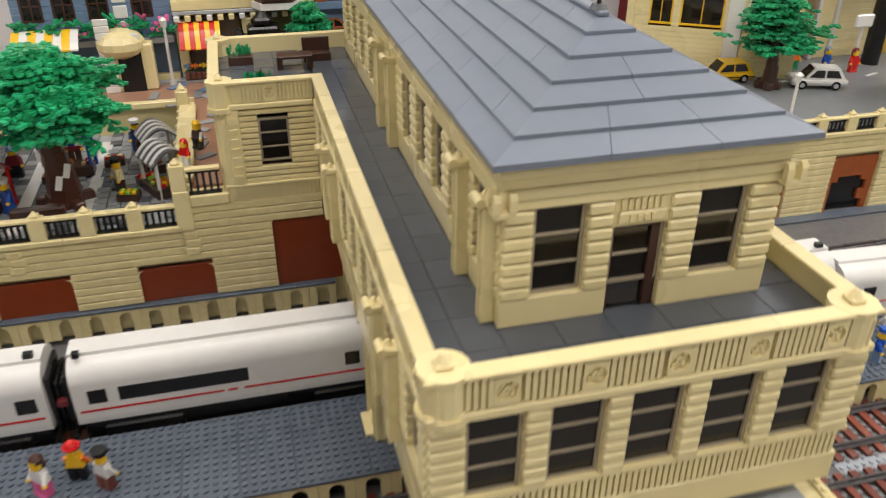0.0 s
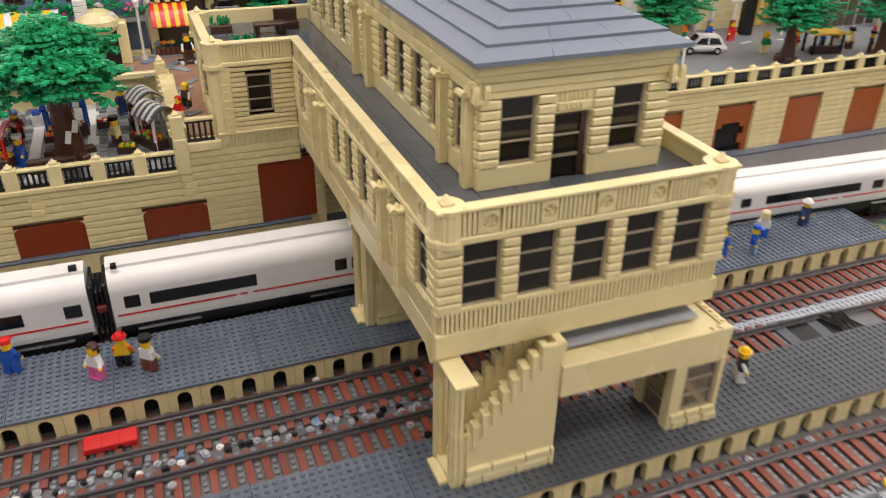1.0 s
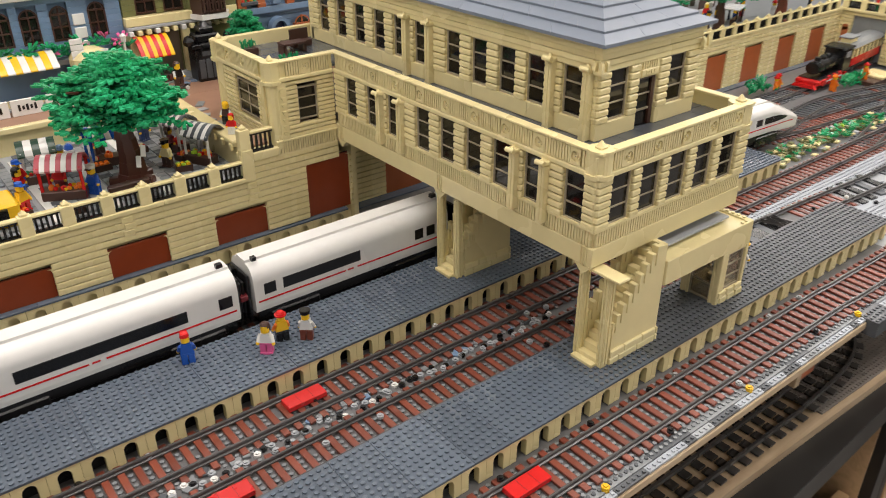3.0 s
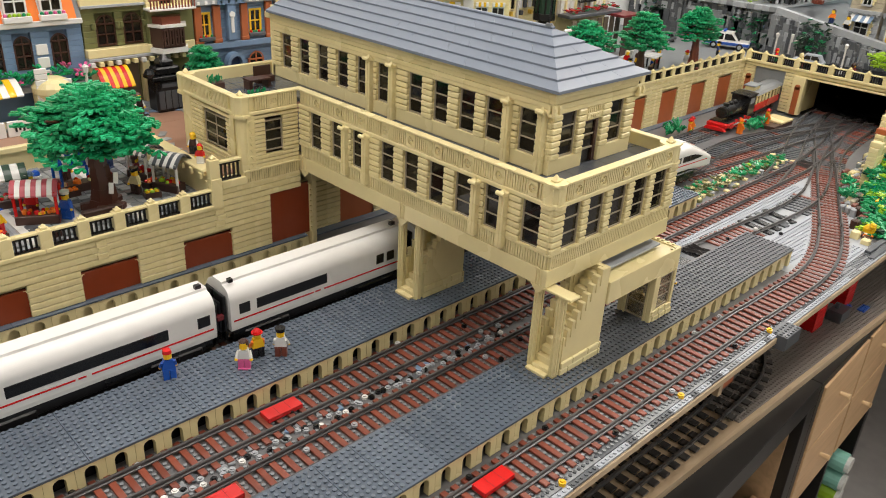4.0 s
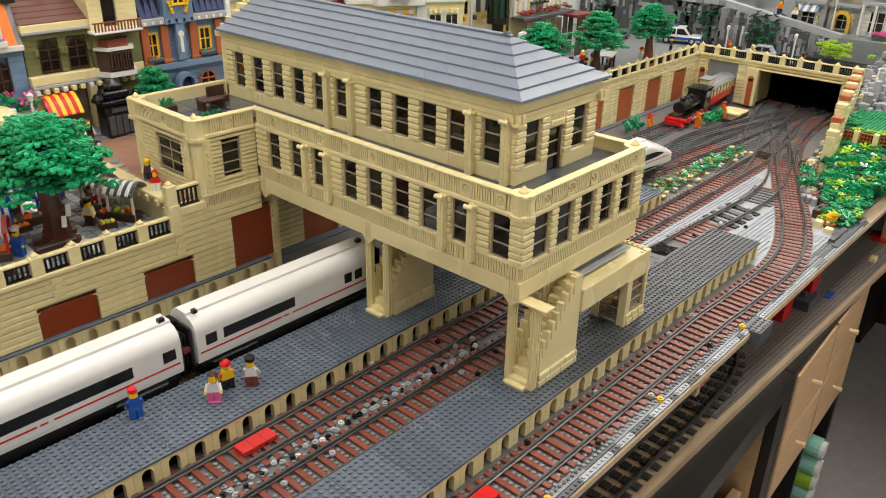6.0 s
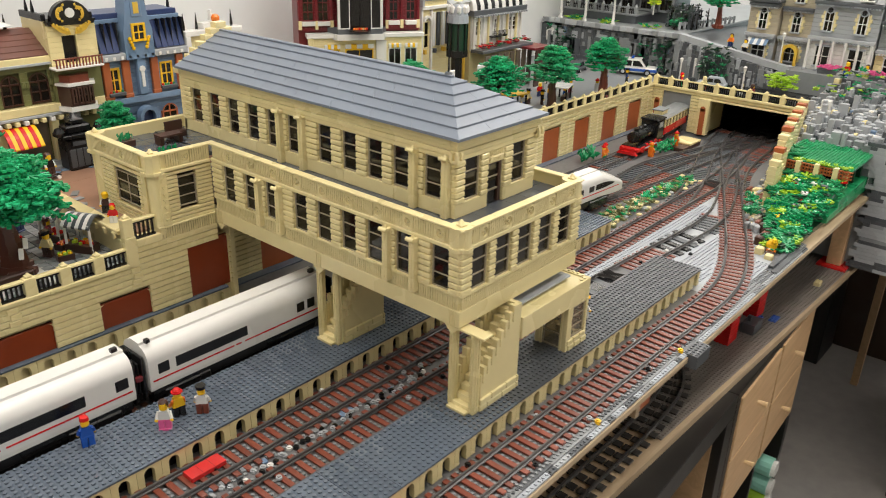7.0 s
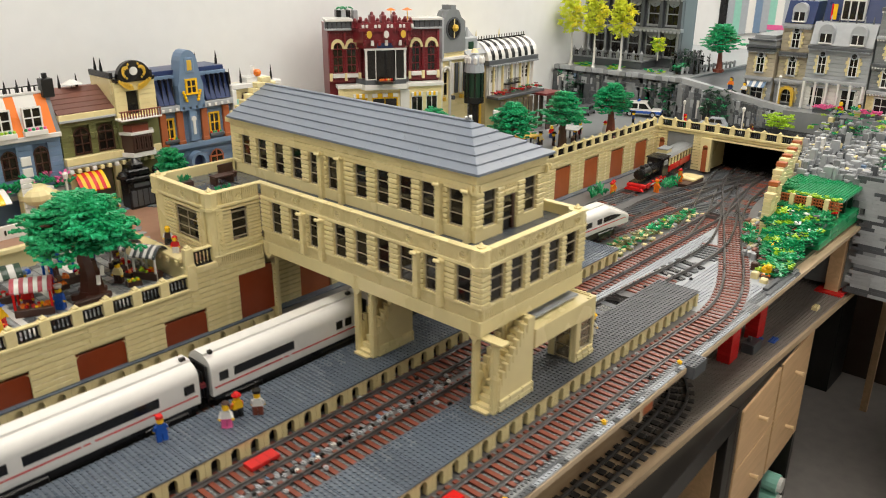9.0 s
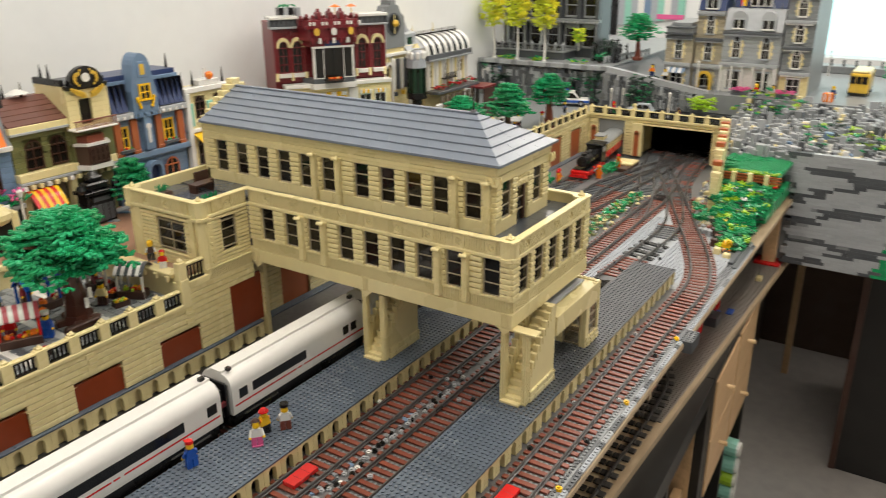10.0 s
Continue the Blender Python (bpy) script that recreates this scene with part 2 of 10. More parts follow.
def course_mesh(w, d, h, mt):
    """A long brick with rounded upper and lower edges and plain ends."""
    key = ("course", round(w, 4), round(d, 4), round(h, 4), mt)
    if key not in SHARED:
        g = Geo()
        b = 0.0008
        g.sweep([(0, b), (b, 0), (d, 0), (d, h), (b, h), (0, h - b)], 0, 0, w, mt)
        SHARED[key] = g.mesh("brick")
    return SHARED[key]


def turned(x, y, z, rz=0):
    return pose(x, y, z, 0, 0, rz)


def courses(parent, m, length, z0, z1, holes, mt, unit=8 * S, depth=S, h=B, name="brick", seed=1):
    """Courses of bricks along local x, facing local -y, round rectangular holes (u0, u1, w0, w1)."""
    rng = random.Random(seed)
    rows = int(round((z1 - z0) / h))
    for r in range(rows):
        za, zb = z0 + r * h, z0 + (r + 1) * h - 0.0004
        spans = [(0.0, length)]
        for u0, u1, w0, w1 in holes:
            if zb > w0 + 0.001 and za < w1 - 0.001:
                nxt = []
                for a, b in spans:
                    if u1 <= a or u0 >= b:
                        nxt.append((a, b))
                    else:
                        if u0 - a > 0.002:
                            nxt.append((a, u0))
                        if b - u1 > 0.002:
                            nxt.append((u1, b))
                spans = nxt
        for a, b in spans:
            at = a
            first = unit * (0.5 if r % 2 else 1.0)
            while at < b - 1e-4:
                end = min(at + first, b)
                if b - end < S * 0.9:
                    end = b
                me = course_mesh(end - at - 0.00012, depth, h - 0.0011, mt)
                part(name, me, parent, m=m @ turned(at, rng.uniform(0, 0.0002), za))
                at, first = end, unit

# ---- the room ----
FLOOR_Z, CEIL_Z = -1.00, 1.75
g = Geo(); g.box(-3.6, 4.6, -3.2, 4.0, FLOOR_Z - 0.1, FLOOR_Z, "floorm")
solid("floor", g, "worn grey vinyl floor of the hobby room", "floor", kind="structure")
g = Geo(); g.box(-3.6, 4.6, -3.2, 4.0, CEIL_Z, CEIL_Z + 0.1, "ceil")
solid("ceiling", g, "plain white ceiling of the hobby room", "ceiling", kind="structure")
g = Geo(); g.box(-3.6, 2.06, 1.13, 1.28, FLOOR_Z, CEIL_Z, "wallpaint")
solid("wall_north", g, "plain white painted wall behind the model town", "wall", kind="structure")
g = Geo(); g.box(2.06, 2.18, 1.13, 2.6, FLOOR_Z, CEIL_Z, "wallpaint")
solid("wall_return", g, "short white painted wall return beside the corner", "wall", kind="structure")
g = Geo()
g.box(4.45, 4.60, -3.2, -1.1, FLOOR_Z, CEIL_Z, "wallpaint"); g.box(4.45, 4.60, 0.62, 4.0, FLOOR_Z, CEIL_Z, "wallpaint")
g.box(4.45, 4.60, -1.1, 0.62, FLOOR_Z, 0.03, "wallpaint"); g.box(4.45, 4.60, -1.1, 0.62, 1.5, CEIL_Z, "wallpaint")
solid("wall_east", g, "white painted wall with a wide window", "wall", kind="structure")
g = Geo(); g.box(-3.75, -3.6, -3.2, 4.0, FLOOR_Z, CEIL_Z, "wallpaint")
solid("wall_west", g, "plain white painted wall", "wall", kind="structure")
g = Geo(); g.box(-3.6, 4.6, -3.35, -3.2, FLOOR_Z, CEIL_Z, "wallpaint")
solid("wall_south", g, "plain white painted wall behind the viewer", "wall", kind="structure")
g = Geo(); g.box(2.44, 4.6, 4.0, 4.15, FLOOR_Z, CEIL_Z, "wallpaint")
solid("wall_far", g, "plain white painted wall far behind", "wall", kind="structure")
MT["sky"] = mat("bright_outdoor_glow", (0.62, 0.88, 0.92), 0.8, vary=0, grain=0, dust=0, bump=0, emit=0.9)
g = Geo(); g.box(4.75, 4.76, -1.4, 2.0, -0.1, 1.7, "sky")
solid("backdrop", g, "pale bright outdoors beyond the window", "backdrop", kind="structure")


def lamp(name, x, y, sx, sy, power, z=None):
    z = CEIL_Z - 0.02 if z is None else z
    d = bpy.data.lights.new(name, "AREA")
    d.shape, d.size, d.size_y, d.energy, d.color = "RECTANGLE", sx, sy, power, (1.0, 0.949, 0.880)
    ob = new("light", d)
    ob.location = (x, y, z - 0.012)
    t = thing("ceiling_light", (x, y, z), "white fluorescent panel assumed fixed under the ceiling, out of view", "ceiling light", "ceiling panels")
    g = Geo()
    for a, b, c, e in ((-sx / 2 - 0.03, sx / 2 + 0.03, -sy / 2 - 0.03, -sy / 2), (-sx / 2 - 0.03, sx / 2 + 0.03, sy / 2, sy / 2 + 0.03),
                       (-sx / 2 - 0.03, -sx / 2, -sy / 2, sy / 2), (sx / 2, sx / 2 + 0.03, -sy / 2, sy / 2)):
        g.box(x + a, x + b, y + c, y + e, z - 0.02, z + 0.02, "white")
    part("frame", g, t)


LIGHT = 10.3
for lx, near, far in ((-1.7, 0.45, 1.10), (-0.2, 0.90, 1.25), (1.3, 1.12, 1.22), (2.8, 1.25, 1.75)):
    lamp("tube", lx, -0.55, 1.2, 0.30, LIGHT * near)
    lamp("tube", lx, 0.40, 1.2, 0.30, LIGHT * far)
for lx, k in ((-1.0, 0.55), (0.9, 0.95), (2.6, 1.1)):
    lamp("tube", lx, -1.9, 1.2, 0.30, LIGHT * k)

# two more unseen panels, added only to brighten the east and far walls
lamp("tube", 3.7, 1.6, 0.30, 1.2, LIGHT * 2.0)
lamp("tube", 3.0, 3.1, 1.2, 0.30, LIGHT * 2.0)

# ---- tables and cabinets ----
g = Geo()
g.box(-1.6, 1.46, -0.142, 1.125, -0.0175, -0.0065, "board", 0.001); g.box(-1.6, 1.46, -0.10, 1.12, -0.022, -0.0175, "board")
solid("upper_deck", g, "raw chipboard deck carrying the model railway", "table deck")
g = Geo()
g.sweep([(-1.6, -0.054), (1.60, -0.149), (1.60, 0.55), (-1.6, 0.55)], 2, -0.228, -0.213, "board")
solid("lower_deck", g, "raw wooden lower deck under the railway", "table deck")
g = Geo()
g.box(-1.6, 0.36, 0.035, 0.050, -0.2128, -0.0222, "board")
solid("deck_support", g, "pale wooden board standing between the two decks", "support")
g = Geo(); g.box(-1.6, 1.58, 0.50, 0.515, -0.2128, -0.0222, "board")
solid("deck_back_board", g, "wooden board closing the back between the decks", "support")

SK = Matrix.Translation((0.70, -0.143, 0)) @ pose(0, 0, 0, 0, 0, 2.4)   # line of the cabinets' fronts


def knob(parent, x, z):
    g = Geo()
    g.cyl((x, -0.003, z), -0.021, 0.0045, "pine", 12, 1, 0.0062)
    part("knob", g, parent, "turned pale wooden knob")


def shelf_unit(x0, x1, fill):
    t = thing("shelf_unit", (0.7, -0.143, FLOOR_Z), "black-brown cube shelf unit with pale wooden drawers" if fill else "black-brown cube shelf unit with a thick top, partly open", "shelf unit", "shelf units under the table")
    top, th = -0.229, (0.018 if fill else 0.048)
    def board(name, *b):
        g = Geo(); g.box(*b, "blackwood", 0.001); part(name, g, t, "", SK)
    board("top_board", x0, x1, 0.0, 0.39, top - th, top)
    n = int(round((x1 - x0) / (0.285 if fill else 0.335)))
    w = (x1 - x0) / n
    for i in range(n + 1):
        a = x0 + i * w
        e = (0.024 if fill else 0.042) if i in (0, n) else 0.014
        lo = a - (e if i == n else (0 if i == 0 else e / 2))
        board("upright", lo, lo + e, 0.0, 0.39, FLOOR_Z, top - th)
    board("shelf_board", x0, x1, 0.003, 0.388, -0.586, -0.566)
    board("back_board", x0, x1, 0.372, 0.389, FLOOR_Z + 0.01, top - th)
    return t


u = shelf_unit(0.006, 0.575, True)
for i in range(2):
    a, b = ((0.030, 0.284), (0.298, 0.552))[i]
    g = Geo(); g.box(a, b, -0.004, 0.012, -0.404, -0.249, "beech", 0.001); f = part("drawer", g, u, "pale beech drawer front", SK); knob(f, (a + b) / 2, -0.323)
    g = Geo(); g.box(a, b, -0.004, 0.012, -0.562, -0.407, "beech", 0.001); f = part("drawer", g, u, "pale beech drawer front", SK); knob(f, (a + b) / 2, -0.482)
v = shelf_unit(-1.45, 0.004, False)
g = Geo(); g.box(-0.30, -0.05, 0.03, 0.05, -0.62, -0.50, "beech", 0.001); part("drawer", g, v, "pulled open pale beech drawer", SK)
g = Geo(); g.box(-0.042, -0.022, 0.02, 0.38, -0.60, -0.285, "beech"); part("side_panel", g, v, "pale beech insert side", SK)
g = Geo(); g.cyl((-0.043, 0.16, -0.40), -0.006, 0.014, "metal", 14, 0, 0.011); part("cam_lock", g, v, "round steel lock", SK)
cups = [(-0.645, "teal"), (-0.70, "teal"), (-0.745, "lime"), (-0.79, "teal")]
for k, (z, c) in enumerate(cups):
    g = Geo()
    g.cyl((0.40, -0.02, z), 0.30, 0.026, c, 14, 1, 0.024)
    g.cyl((0.40, -0.03, z), 0.012, 0.021, "white", 14, 1)
    solid("storage_tube", g, "pale green translucent tube lying in the shelf" if c == "teal" else "yellow-green translucent tube lying in the shelf", "storage tube", "tubes in the shelf", m=SK)

# ---- the bridge station over the tracks ----
W, L = 0.268, 0.511
Z0, ZG, ZW0, ZW1, ZF, ZCAP = 0.155, 0.178, 0.199, 0.257, 0.263, 0.2835
UX0, UX1, UY0, UY1 = 0.057, 0.231, 0.060, 0.668
UZ0, UW0, UW1, UZ1 = 0.268, 0.287, 0.3445, 0.374
station = thing("station_building", (0.13, 0.25, 0.032), "tan plastic-brick station bridging the tracks on stair legs, grey hipped roof", "model station")
RIBS = 0.0040


def ribs(g, m, u0, u1, z0, z1, skip=(), mt="tan"):
    """Fine upright ribs on a band, along local x, standing proud towards local -y."""
    n = int((u1 - u0) / RIBS)
    for i in range(n):
        u = u0 + (i + 0.5) * (u1 - u0) / n
        if any(abs(u - s) < 0.0075 for s in skip):
            continue
        k = len(g.v)
        g.box(u - 0.00132, u + 0.00132, -0.0032, 0.0, z0, z1, mt)
        g.v[k:] = [tuple(m @ Vector(p)) for p in g.v[k:]]


def rosette(parent, m):
    """A square panel with a round sunk medallion, flush with the ribs."""
    key = "rosette"
    if key not in SHARED:
        g = Geo()
        h, r, n, lo = 0.0072, 0.0062, 16, 0.0026
        for i in range(n):
            a, b = 2 * math.pi * i / n, 2 * math.pi * (i + 1) / n
            q = []
            for t in (a, b):
                c, s = math.cos(t), math.sin(t)
                k = h / max(abs(c), abs(s))
                q.append(((k * c, 0, k * s * 1.3), (r * c, 0, r * s), (r * c, lo, r * s)))
            g.poly([q[0][0], q[0][1], q[1][1], q[1][0]], "tan")
            g.poly([q[0][1], q[0][2], q[1][2], q[1][1]], "tan")
        g.cyl((0, lo + 0.0005, 0), -0.0006, r * 0.98, "tan", 16, 1)
        g.cyl((0, lo, 0), -0.0020, 0.0021, "tan", 10, 1)
        g.cyl((0, lo - 0.0020, 0), -0.0002, 0.0008, "wframe", 8, 1)
        for i in range(4):
            a = math.pi / 4 + i * math.pi / 2
            g.cyl((0.0042 * math.cos(a), lo, 0.0042 * math.sin(a)), -0.0019, 0.0012, "tan", 7, 1)
        SHARED[key] = g.mesh("rosette")
    part("rosette", SHARED[key], parent, m=m)


def window_meshes(w, h, cols=1, glass="pane"):
    key = ("win", round(w, 4), round(h, 4), cols, glass)
    if key not in SHARED:
        g = Geo()
        t = 0.0022
        g.box(0, t, 0, 0.005, 0, h, "wframe", 0.0004); g.box(w - t, w, 0, 0.005, 0, h, "wframe", 0.0004)
        g.box(t, w - t, 0, 0.005, 0, t, "wframe"); g.box(t, w - t, 0, 0.005, h - t, h, "wframe")
        for i in (1, 2):
            g.box(t, w - t, 0.0008, 0.0035, h * i / 3 - 0.0010, h * i / 3 + 0.0010, "wframe", 0.0003)
        for i in range(1, cols):
            g.box(w * i / cols - 0.001, w * i / cols + 0.001, 0.0006, 0.0037, t, h - t, "wframe", 0.0003)
        p = Geo()
        p.box(t, w - t, 0.0018, 0.0026, t, h - t, glass)
        SHARED[key] = (g.mesh("window"), p.mesh("pane"))
    return SHARED[key]


def window(parent, m, w, h, cols=1, glass="pane"):
    a, b = window_meshes(w, h, cols, glass)
    f = part("window", a, parent, m=m)
    part("pane", b, f)


def rustic(parent, m, u0, u1, z0, z1, rows=7):
    """A pier of rounded blocks between two windows."""
    h = (z1 - z0) / rows
    me = brick_mesh(u1 - u0, 0.006, h - 0.0010, "tan", 0.0013)
    for r in range(rows):
        part("brick", me, parent, m=m @ turned(u0, -0.0012, z0 + r * h))


def facade(parent, m, length, wins, z0, z1, pil=(), name="wall", end0=0.0, end1=0.0):
    """A storey's wall: rustic piers between windows. wins: (u0, u1). Behind the piers a core wall."""
    g = Geo()
    edges = [end0] + [e for w in wins for e in w] + [length - end1]
    core = None
    for a, b in zip(edges[0::2], edges[1::2]):
        g = Geo()
        g.box(a, b, 0.003, 0.008, z0, z1, "tan")
        g.v[:] = [tuple(m @ Vector(p)) for p in g.v]
        core = part(name, g, parent)
        if b - a > 0.004:
            rustic(core, m, a + 0.0003, b - 0.0003, z0, z1)
    for a, b in wins:
        window(parent, m @ turned(a, 0.0035, z0), b - a, z1 - z0)
    return core


def pilaster(parent, m, z0, z1, w=0.0095):
    key = ("pil", round(z1 - z0, 4))
    if key not in SHARED:
        g = Geo()
        h = z1 - z0
        g.box(-w / 2, w / 2, -0.0085, 0.003, 0, h - 0.008, "tan", 0.0008)
        g.box(-0.0015, 0.0015, -0.0095, -0.0085, 0.004, h - 0.010, "tan")
        g.box(-w / 2 - 0.001, w / 2 + 0.001, -0.0105, 0.003, h - 0.008, h - 0.003, "tan", 0.0012)
        g.cyl((-w / 2 - 0.0015, -0.0105, h - 0.0045), w + 0.003, 0.0030, "tan", 10, 0)
        g.cyl((0, -0.006, h - 0.003), 0.004, 0.0032, "tan", 8, 2, 0.0012)
        SHARED[key] = g.mesh("pilaster")
    part("pilaster", SHARED[key], parent, m=m @ turned(0, 0, z0))


NEAR = Matrix.Identity(4)                                   # near end, along x, facing -y
LEFT = pose(0, L, 0, 0, 0, -90)                             # long side, u runs from the tower towards the near end, facing -x
FAR_SIDE = pose(W, 0, 0, 0, 0, 90)                          # long side towards the tunnel, facing +x

# lower storey: plain beam, ribbed band, windows, frieze, cap
g = Geo()
g.box(0.002, W - 0.002, 0.002, 0.70, Z0, Z0 + 0.006, "tan")
g.box(0, W, 0, 0.008, Z0, ZG, "tan", 0.0008); g.box(0, 0.008, 0.008, 0.70, Z0, ZG, "tan", 0.0008)
g.box(W - 0.008, W, 0.008, 0.70, Z0, ZG, "tan", 0.0008)
for y in (0.012, 0.262, 0.500):
    g.sweep([(y - 0.012, Z0), (y, Z0 - 0.011), (y + 0.012, Z0)][::-1], 0, 0.0, 0.010, "tan")
    for d in (-0.004, 0.0, 0.004):
        g.box(-0.0012, 0.0, y + d - 0.0008, y + d + 0.0008, Z0, ZG, "tan")
part("beam", g, station)
g = Geo()
g.box(0.0032, W - 0.0032, 0.0032, 0.008, ZG, ZW0, "tan"); g.box(0.0032, 0.008, 0.008, L, ZG, ZW0, "tan"); g.box(W - 0.008, W - 0.0015, 0.008, 0.70, ZG, ZW0, "tan")
ribs(g, NEAR @ turned(0, 0.0032, 0), 0.004, W - 0.004, ZG + 0.0012, ZW0 - 0.002)
ribs(g, LEFT @ turned(0, 0.0032, 0), 0.004, L - 0.004, ZG + 0.0012, ZW0 - 0.002)
g.box(-0.0008, W + 0.0008, -0.0008, 0.008, ZW0 - 0.002, ZW0 + 0.0008, "tan"); g.box(-0.0008, 0.008, 0.008, L, ZW0 - 0.002, ZW0 + 0.0008, "tan")
part("ribbed_band", g, station)
near_w = [(0.0215 + 0.0478 * i, 0.0215 + 0.0478 * i + 0.0325) for i in range(5)]
facade(station, NEAR, W, near_w, ZW0, ZW1)
LC = [0.468, 0.414, 0.3635, 0.2985, 0.2485, 0.1985, 0.149, 0.0965, 0.035]
left_w = [(L - c - 0.0145, L - c + 0.0145) for c in LC]
facade(station, LEFT, L, left_w, ZW0, ZW1, end1=0.003)
for y in (0.388, 0.340, 0.1215, 0.0745):
    pilaster(station, LEFT @ turned(L - y, 0, 0), ZG + 0.006, ZW1 + 0.004)
facade(station, FAR_SIDE, L, [(0.03 + 0.055 * i, 0.06 + 0.055 * i) for i in range(9)], ZW0, ZW1, end0=0.003)
g = Geo()
g.box(-0.0012, W + 0.0012, -0.0012, 0.008, ZW1, ZF, "tan", 0.001); g.box(-0.0012, 0.008, 0.008, L, ZW1, ZF, "tan", 0.001); g.box(W - 0.008, W + 0.0012, 0.008, 0.70, ZW1, ZF, "tan", 0.001)
g.box(0.0032, W - 0.0032, 0.0032, 0.008, ZF, ZCAP, "tan"); g.box(0.0032, 0.008, 0.008, L, ZF, ZCAP, "tan"); g.box(W - 0.007, W, 0.007, 0.70, ZF, ZCAP, "tan")
ros_n = [0.043 + 0.0492 * i for i in range(5)]
ros_l = [L - (0.035 + 0.0535 * i) for i in range(9)]
BACK = turned(0, 0.0032, 0)
ribs(g, NEAR @ BACK, 0.020, W - 0.012, ZF + 0.001, ZCAP - 0.0006, ros_n)
ribs(g, LEFT @ BACK, 0.006, L - 0.018, ZF + 0.001, ZCAP - 0.0006, ros_l)
fr = part("frieze", g, station)
for u in ros_n:
    rosette(fr, NEAR @ turned(u, 0, (ZF + ZCAP) / 2))
for u in ros_l:
    rosette(fr, LEFT @ turned(u, 0, (ZF + ZCAP) / 2))
def piece(name, parent, *b):
    g = Geo(); g.box(*b, "tan", 0.0006); part(name, g, parent)


for i in range(4):
    piece("coping_tile", station, -0.001 + i * W / 4 + 0.0002, i * W / 4 + W / 4 - 0.0002 + 0.001 * (i == 3), -0.001, 0.011, ZCAP, ZCAP + P)
for i in range(8):
    piece("coping_tile", station, -0.001, 0.011, 0.011 + i * (L - 0.011) / 8 + 0.0002, 0.011 + (i + 1) * (L - 0.011) / 8 - 0.0002, ZCAP, ZCAP + P)
for i in range(10):
    piece("coping_tile", station, W - 0.011, W + 0.001, 0.011 + i * 0.0689 + 0.0002, 0.011 + (i + 1) * 0.0689 - 0.0002, ZCAP, ZCAP + P)


def corner_post(x, y, sx, sy):
    g = Geo()
    g.cyl((x, y, ZW1 - 0.002), ZCAP - ZW1 + 0.002, 0.0135, "tan", 16)
    for a in (0.5, 1.07):
        aa = math.pi + a if sx < 0 else -a
        g.cyl((x + 0.0135 * math.cos(aa), y + 0.0135 * math.sin(aa), ZF), 0.018, 0.0012, "tan", 6)
    g.cyl((x, y, ZW1 - 0.001), 0.005, 0.0155, "tan", 16)
    g.cyl((x, y, ZCAP), 0.0035, 0.0145, "tan", 16)
    g.box(x - 0.005, x + 0.005, y - 0.005, y + 0.005, ZCAP + 0.0035, ZCAP + 0.0065, "tan", 0.0008)
    g.cyl((x, y, ZCAP + 0.0065), 0.005, 0.0048, "tan", 8, 2, 0.0012)
    part("corner_post", g, station)


corner_post(0.0115, 0.0115, -1, -1)
corner_post(W - 0.0115, 0.0115, 1, -1)
g = Geo()
g.box(0.006, W - 0.006, 0.006, 0.70, UZ0 - 0.004, UZ0 - 0.0014, "dgrey")
part("terrace_slab", g, station)

# upper storey
UL = pose(UX0, UY1, 0, 0, 0, -90)
UN = pose(UX0, UY0, 0)
UR = pose(UX1, UY0, 0, 0, 0, 90)
ulen, uwid = UY1 - UY0, UX1 - UX0
piece("plinth_panel", station, UX0, 0.124, UY0, UY0 + 0.008, UZ0, UW0)
piece("plinth_panel", station, 0.158, UX1, UY0, UY0 + 0.008, UZ0, UW0)
for i in range(6):
    piece("plinth_panel", station, UX0, UX0 + 0.008, UY0 + 0.008 + i * (ulen - 0.008) / 6 + 0.0002, UY0 + 0.008 + (i + 1) * (ulen - 0.008) / 6 - 0.0002, UZ0, UW0)
piece("plinth_panel", station, UX1 - 0.008, UX1, UY0 + 0.008, UY1, UZ0, UW0)
UCW = [0.627, 0.5765, 0.526, 0.475, 0.425, 0.3765, 0.3075, 0.256, 0.2055, 0.157, 0.100]
facade(station, UL, ulen, [(UY1 - c - 0.0145, UY1 - c + 0.0145) for c in UCW], UW0, UW1, end1=0.003)
for y in (0.4025, 0.351, 0.1285, 0.0725):
    pilaster(station, UL @ turned(UY1 - y, 0, 0), UZ0, UW1 + 0.008, 0.010)
facade(station, UN, uwid, [(0.019, 0.0505), (0.067, 0.101), (0.1205, 0.152)], UW0, UW1)
facade(station, UR, ulen, [(0.03 + 0.054 * i, 0.06 + 0.054 * i) for i in range(10)], UW0, UW1, end0=0.003)
g = Geo()
g.box(0.121, 0.1615, UY0 + 0.001, UY0 + 0.006, 0.3265, UW1, "tan")
for i in range(7):
    g.box(0.1275 + i * 0.004, 0.1297 + i * 0.004, UY0 - 0.0005, UY0 + 0.001, 0.337, UW1 - 0.0005, "tan")
g.box(0.126, 0.156, UY0 - 0.001, UY0 + 0.001, 0.3285, 0.336, "tan", 0.0008)
part("door_lintel", g, station)
g = Geo()
for i in range(4):
    g.box(0.1325 + i * 0.0045, 0.1355 + i * 0.0045, UY0 - 0.0020, UY0 - 0.001, 0.3305, 0.3345, "tan")
part("name_plate", g, station, "small relief plate over the door")
g = Geo()
g.box(0.1245, 0.127, UY0 + 0.004, UY0 + 0.009, UZ0, 0.3265, "dbrown"); g.box(0.155, 0.1575, UY0 + 0.004, UY0 + 0.009, UZ0, 0.3265, "dbrown")
g.box(0.127, 0.155, UY0 + 0.004, UY0 + 0.009, 0.3235, 0.3265, "dbrown")
d = part("door", g, station, "dark brown door with a tall glass")
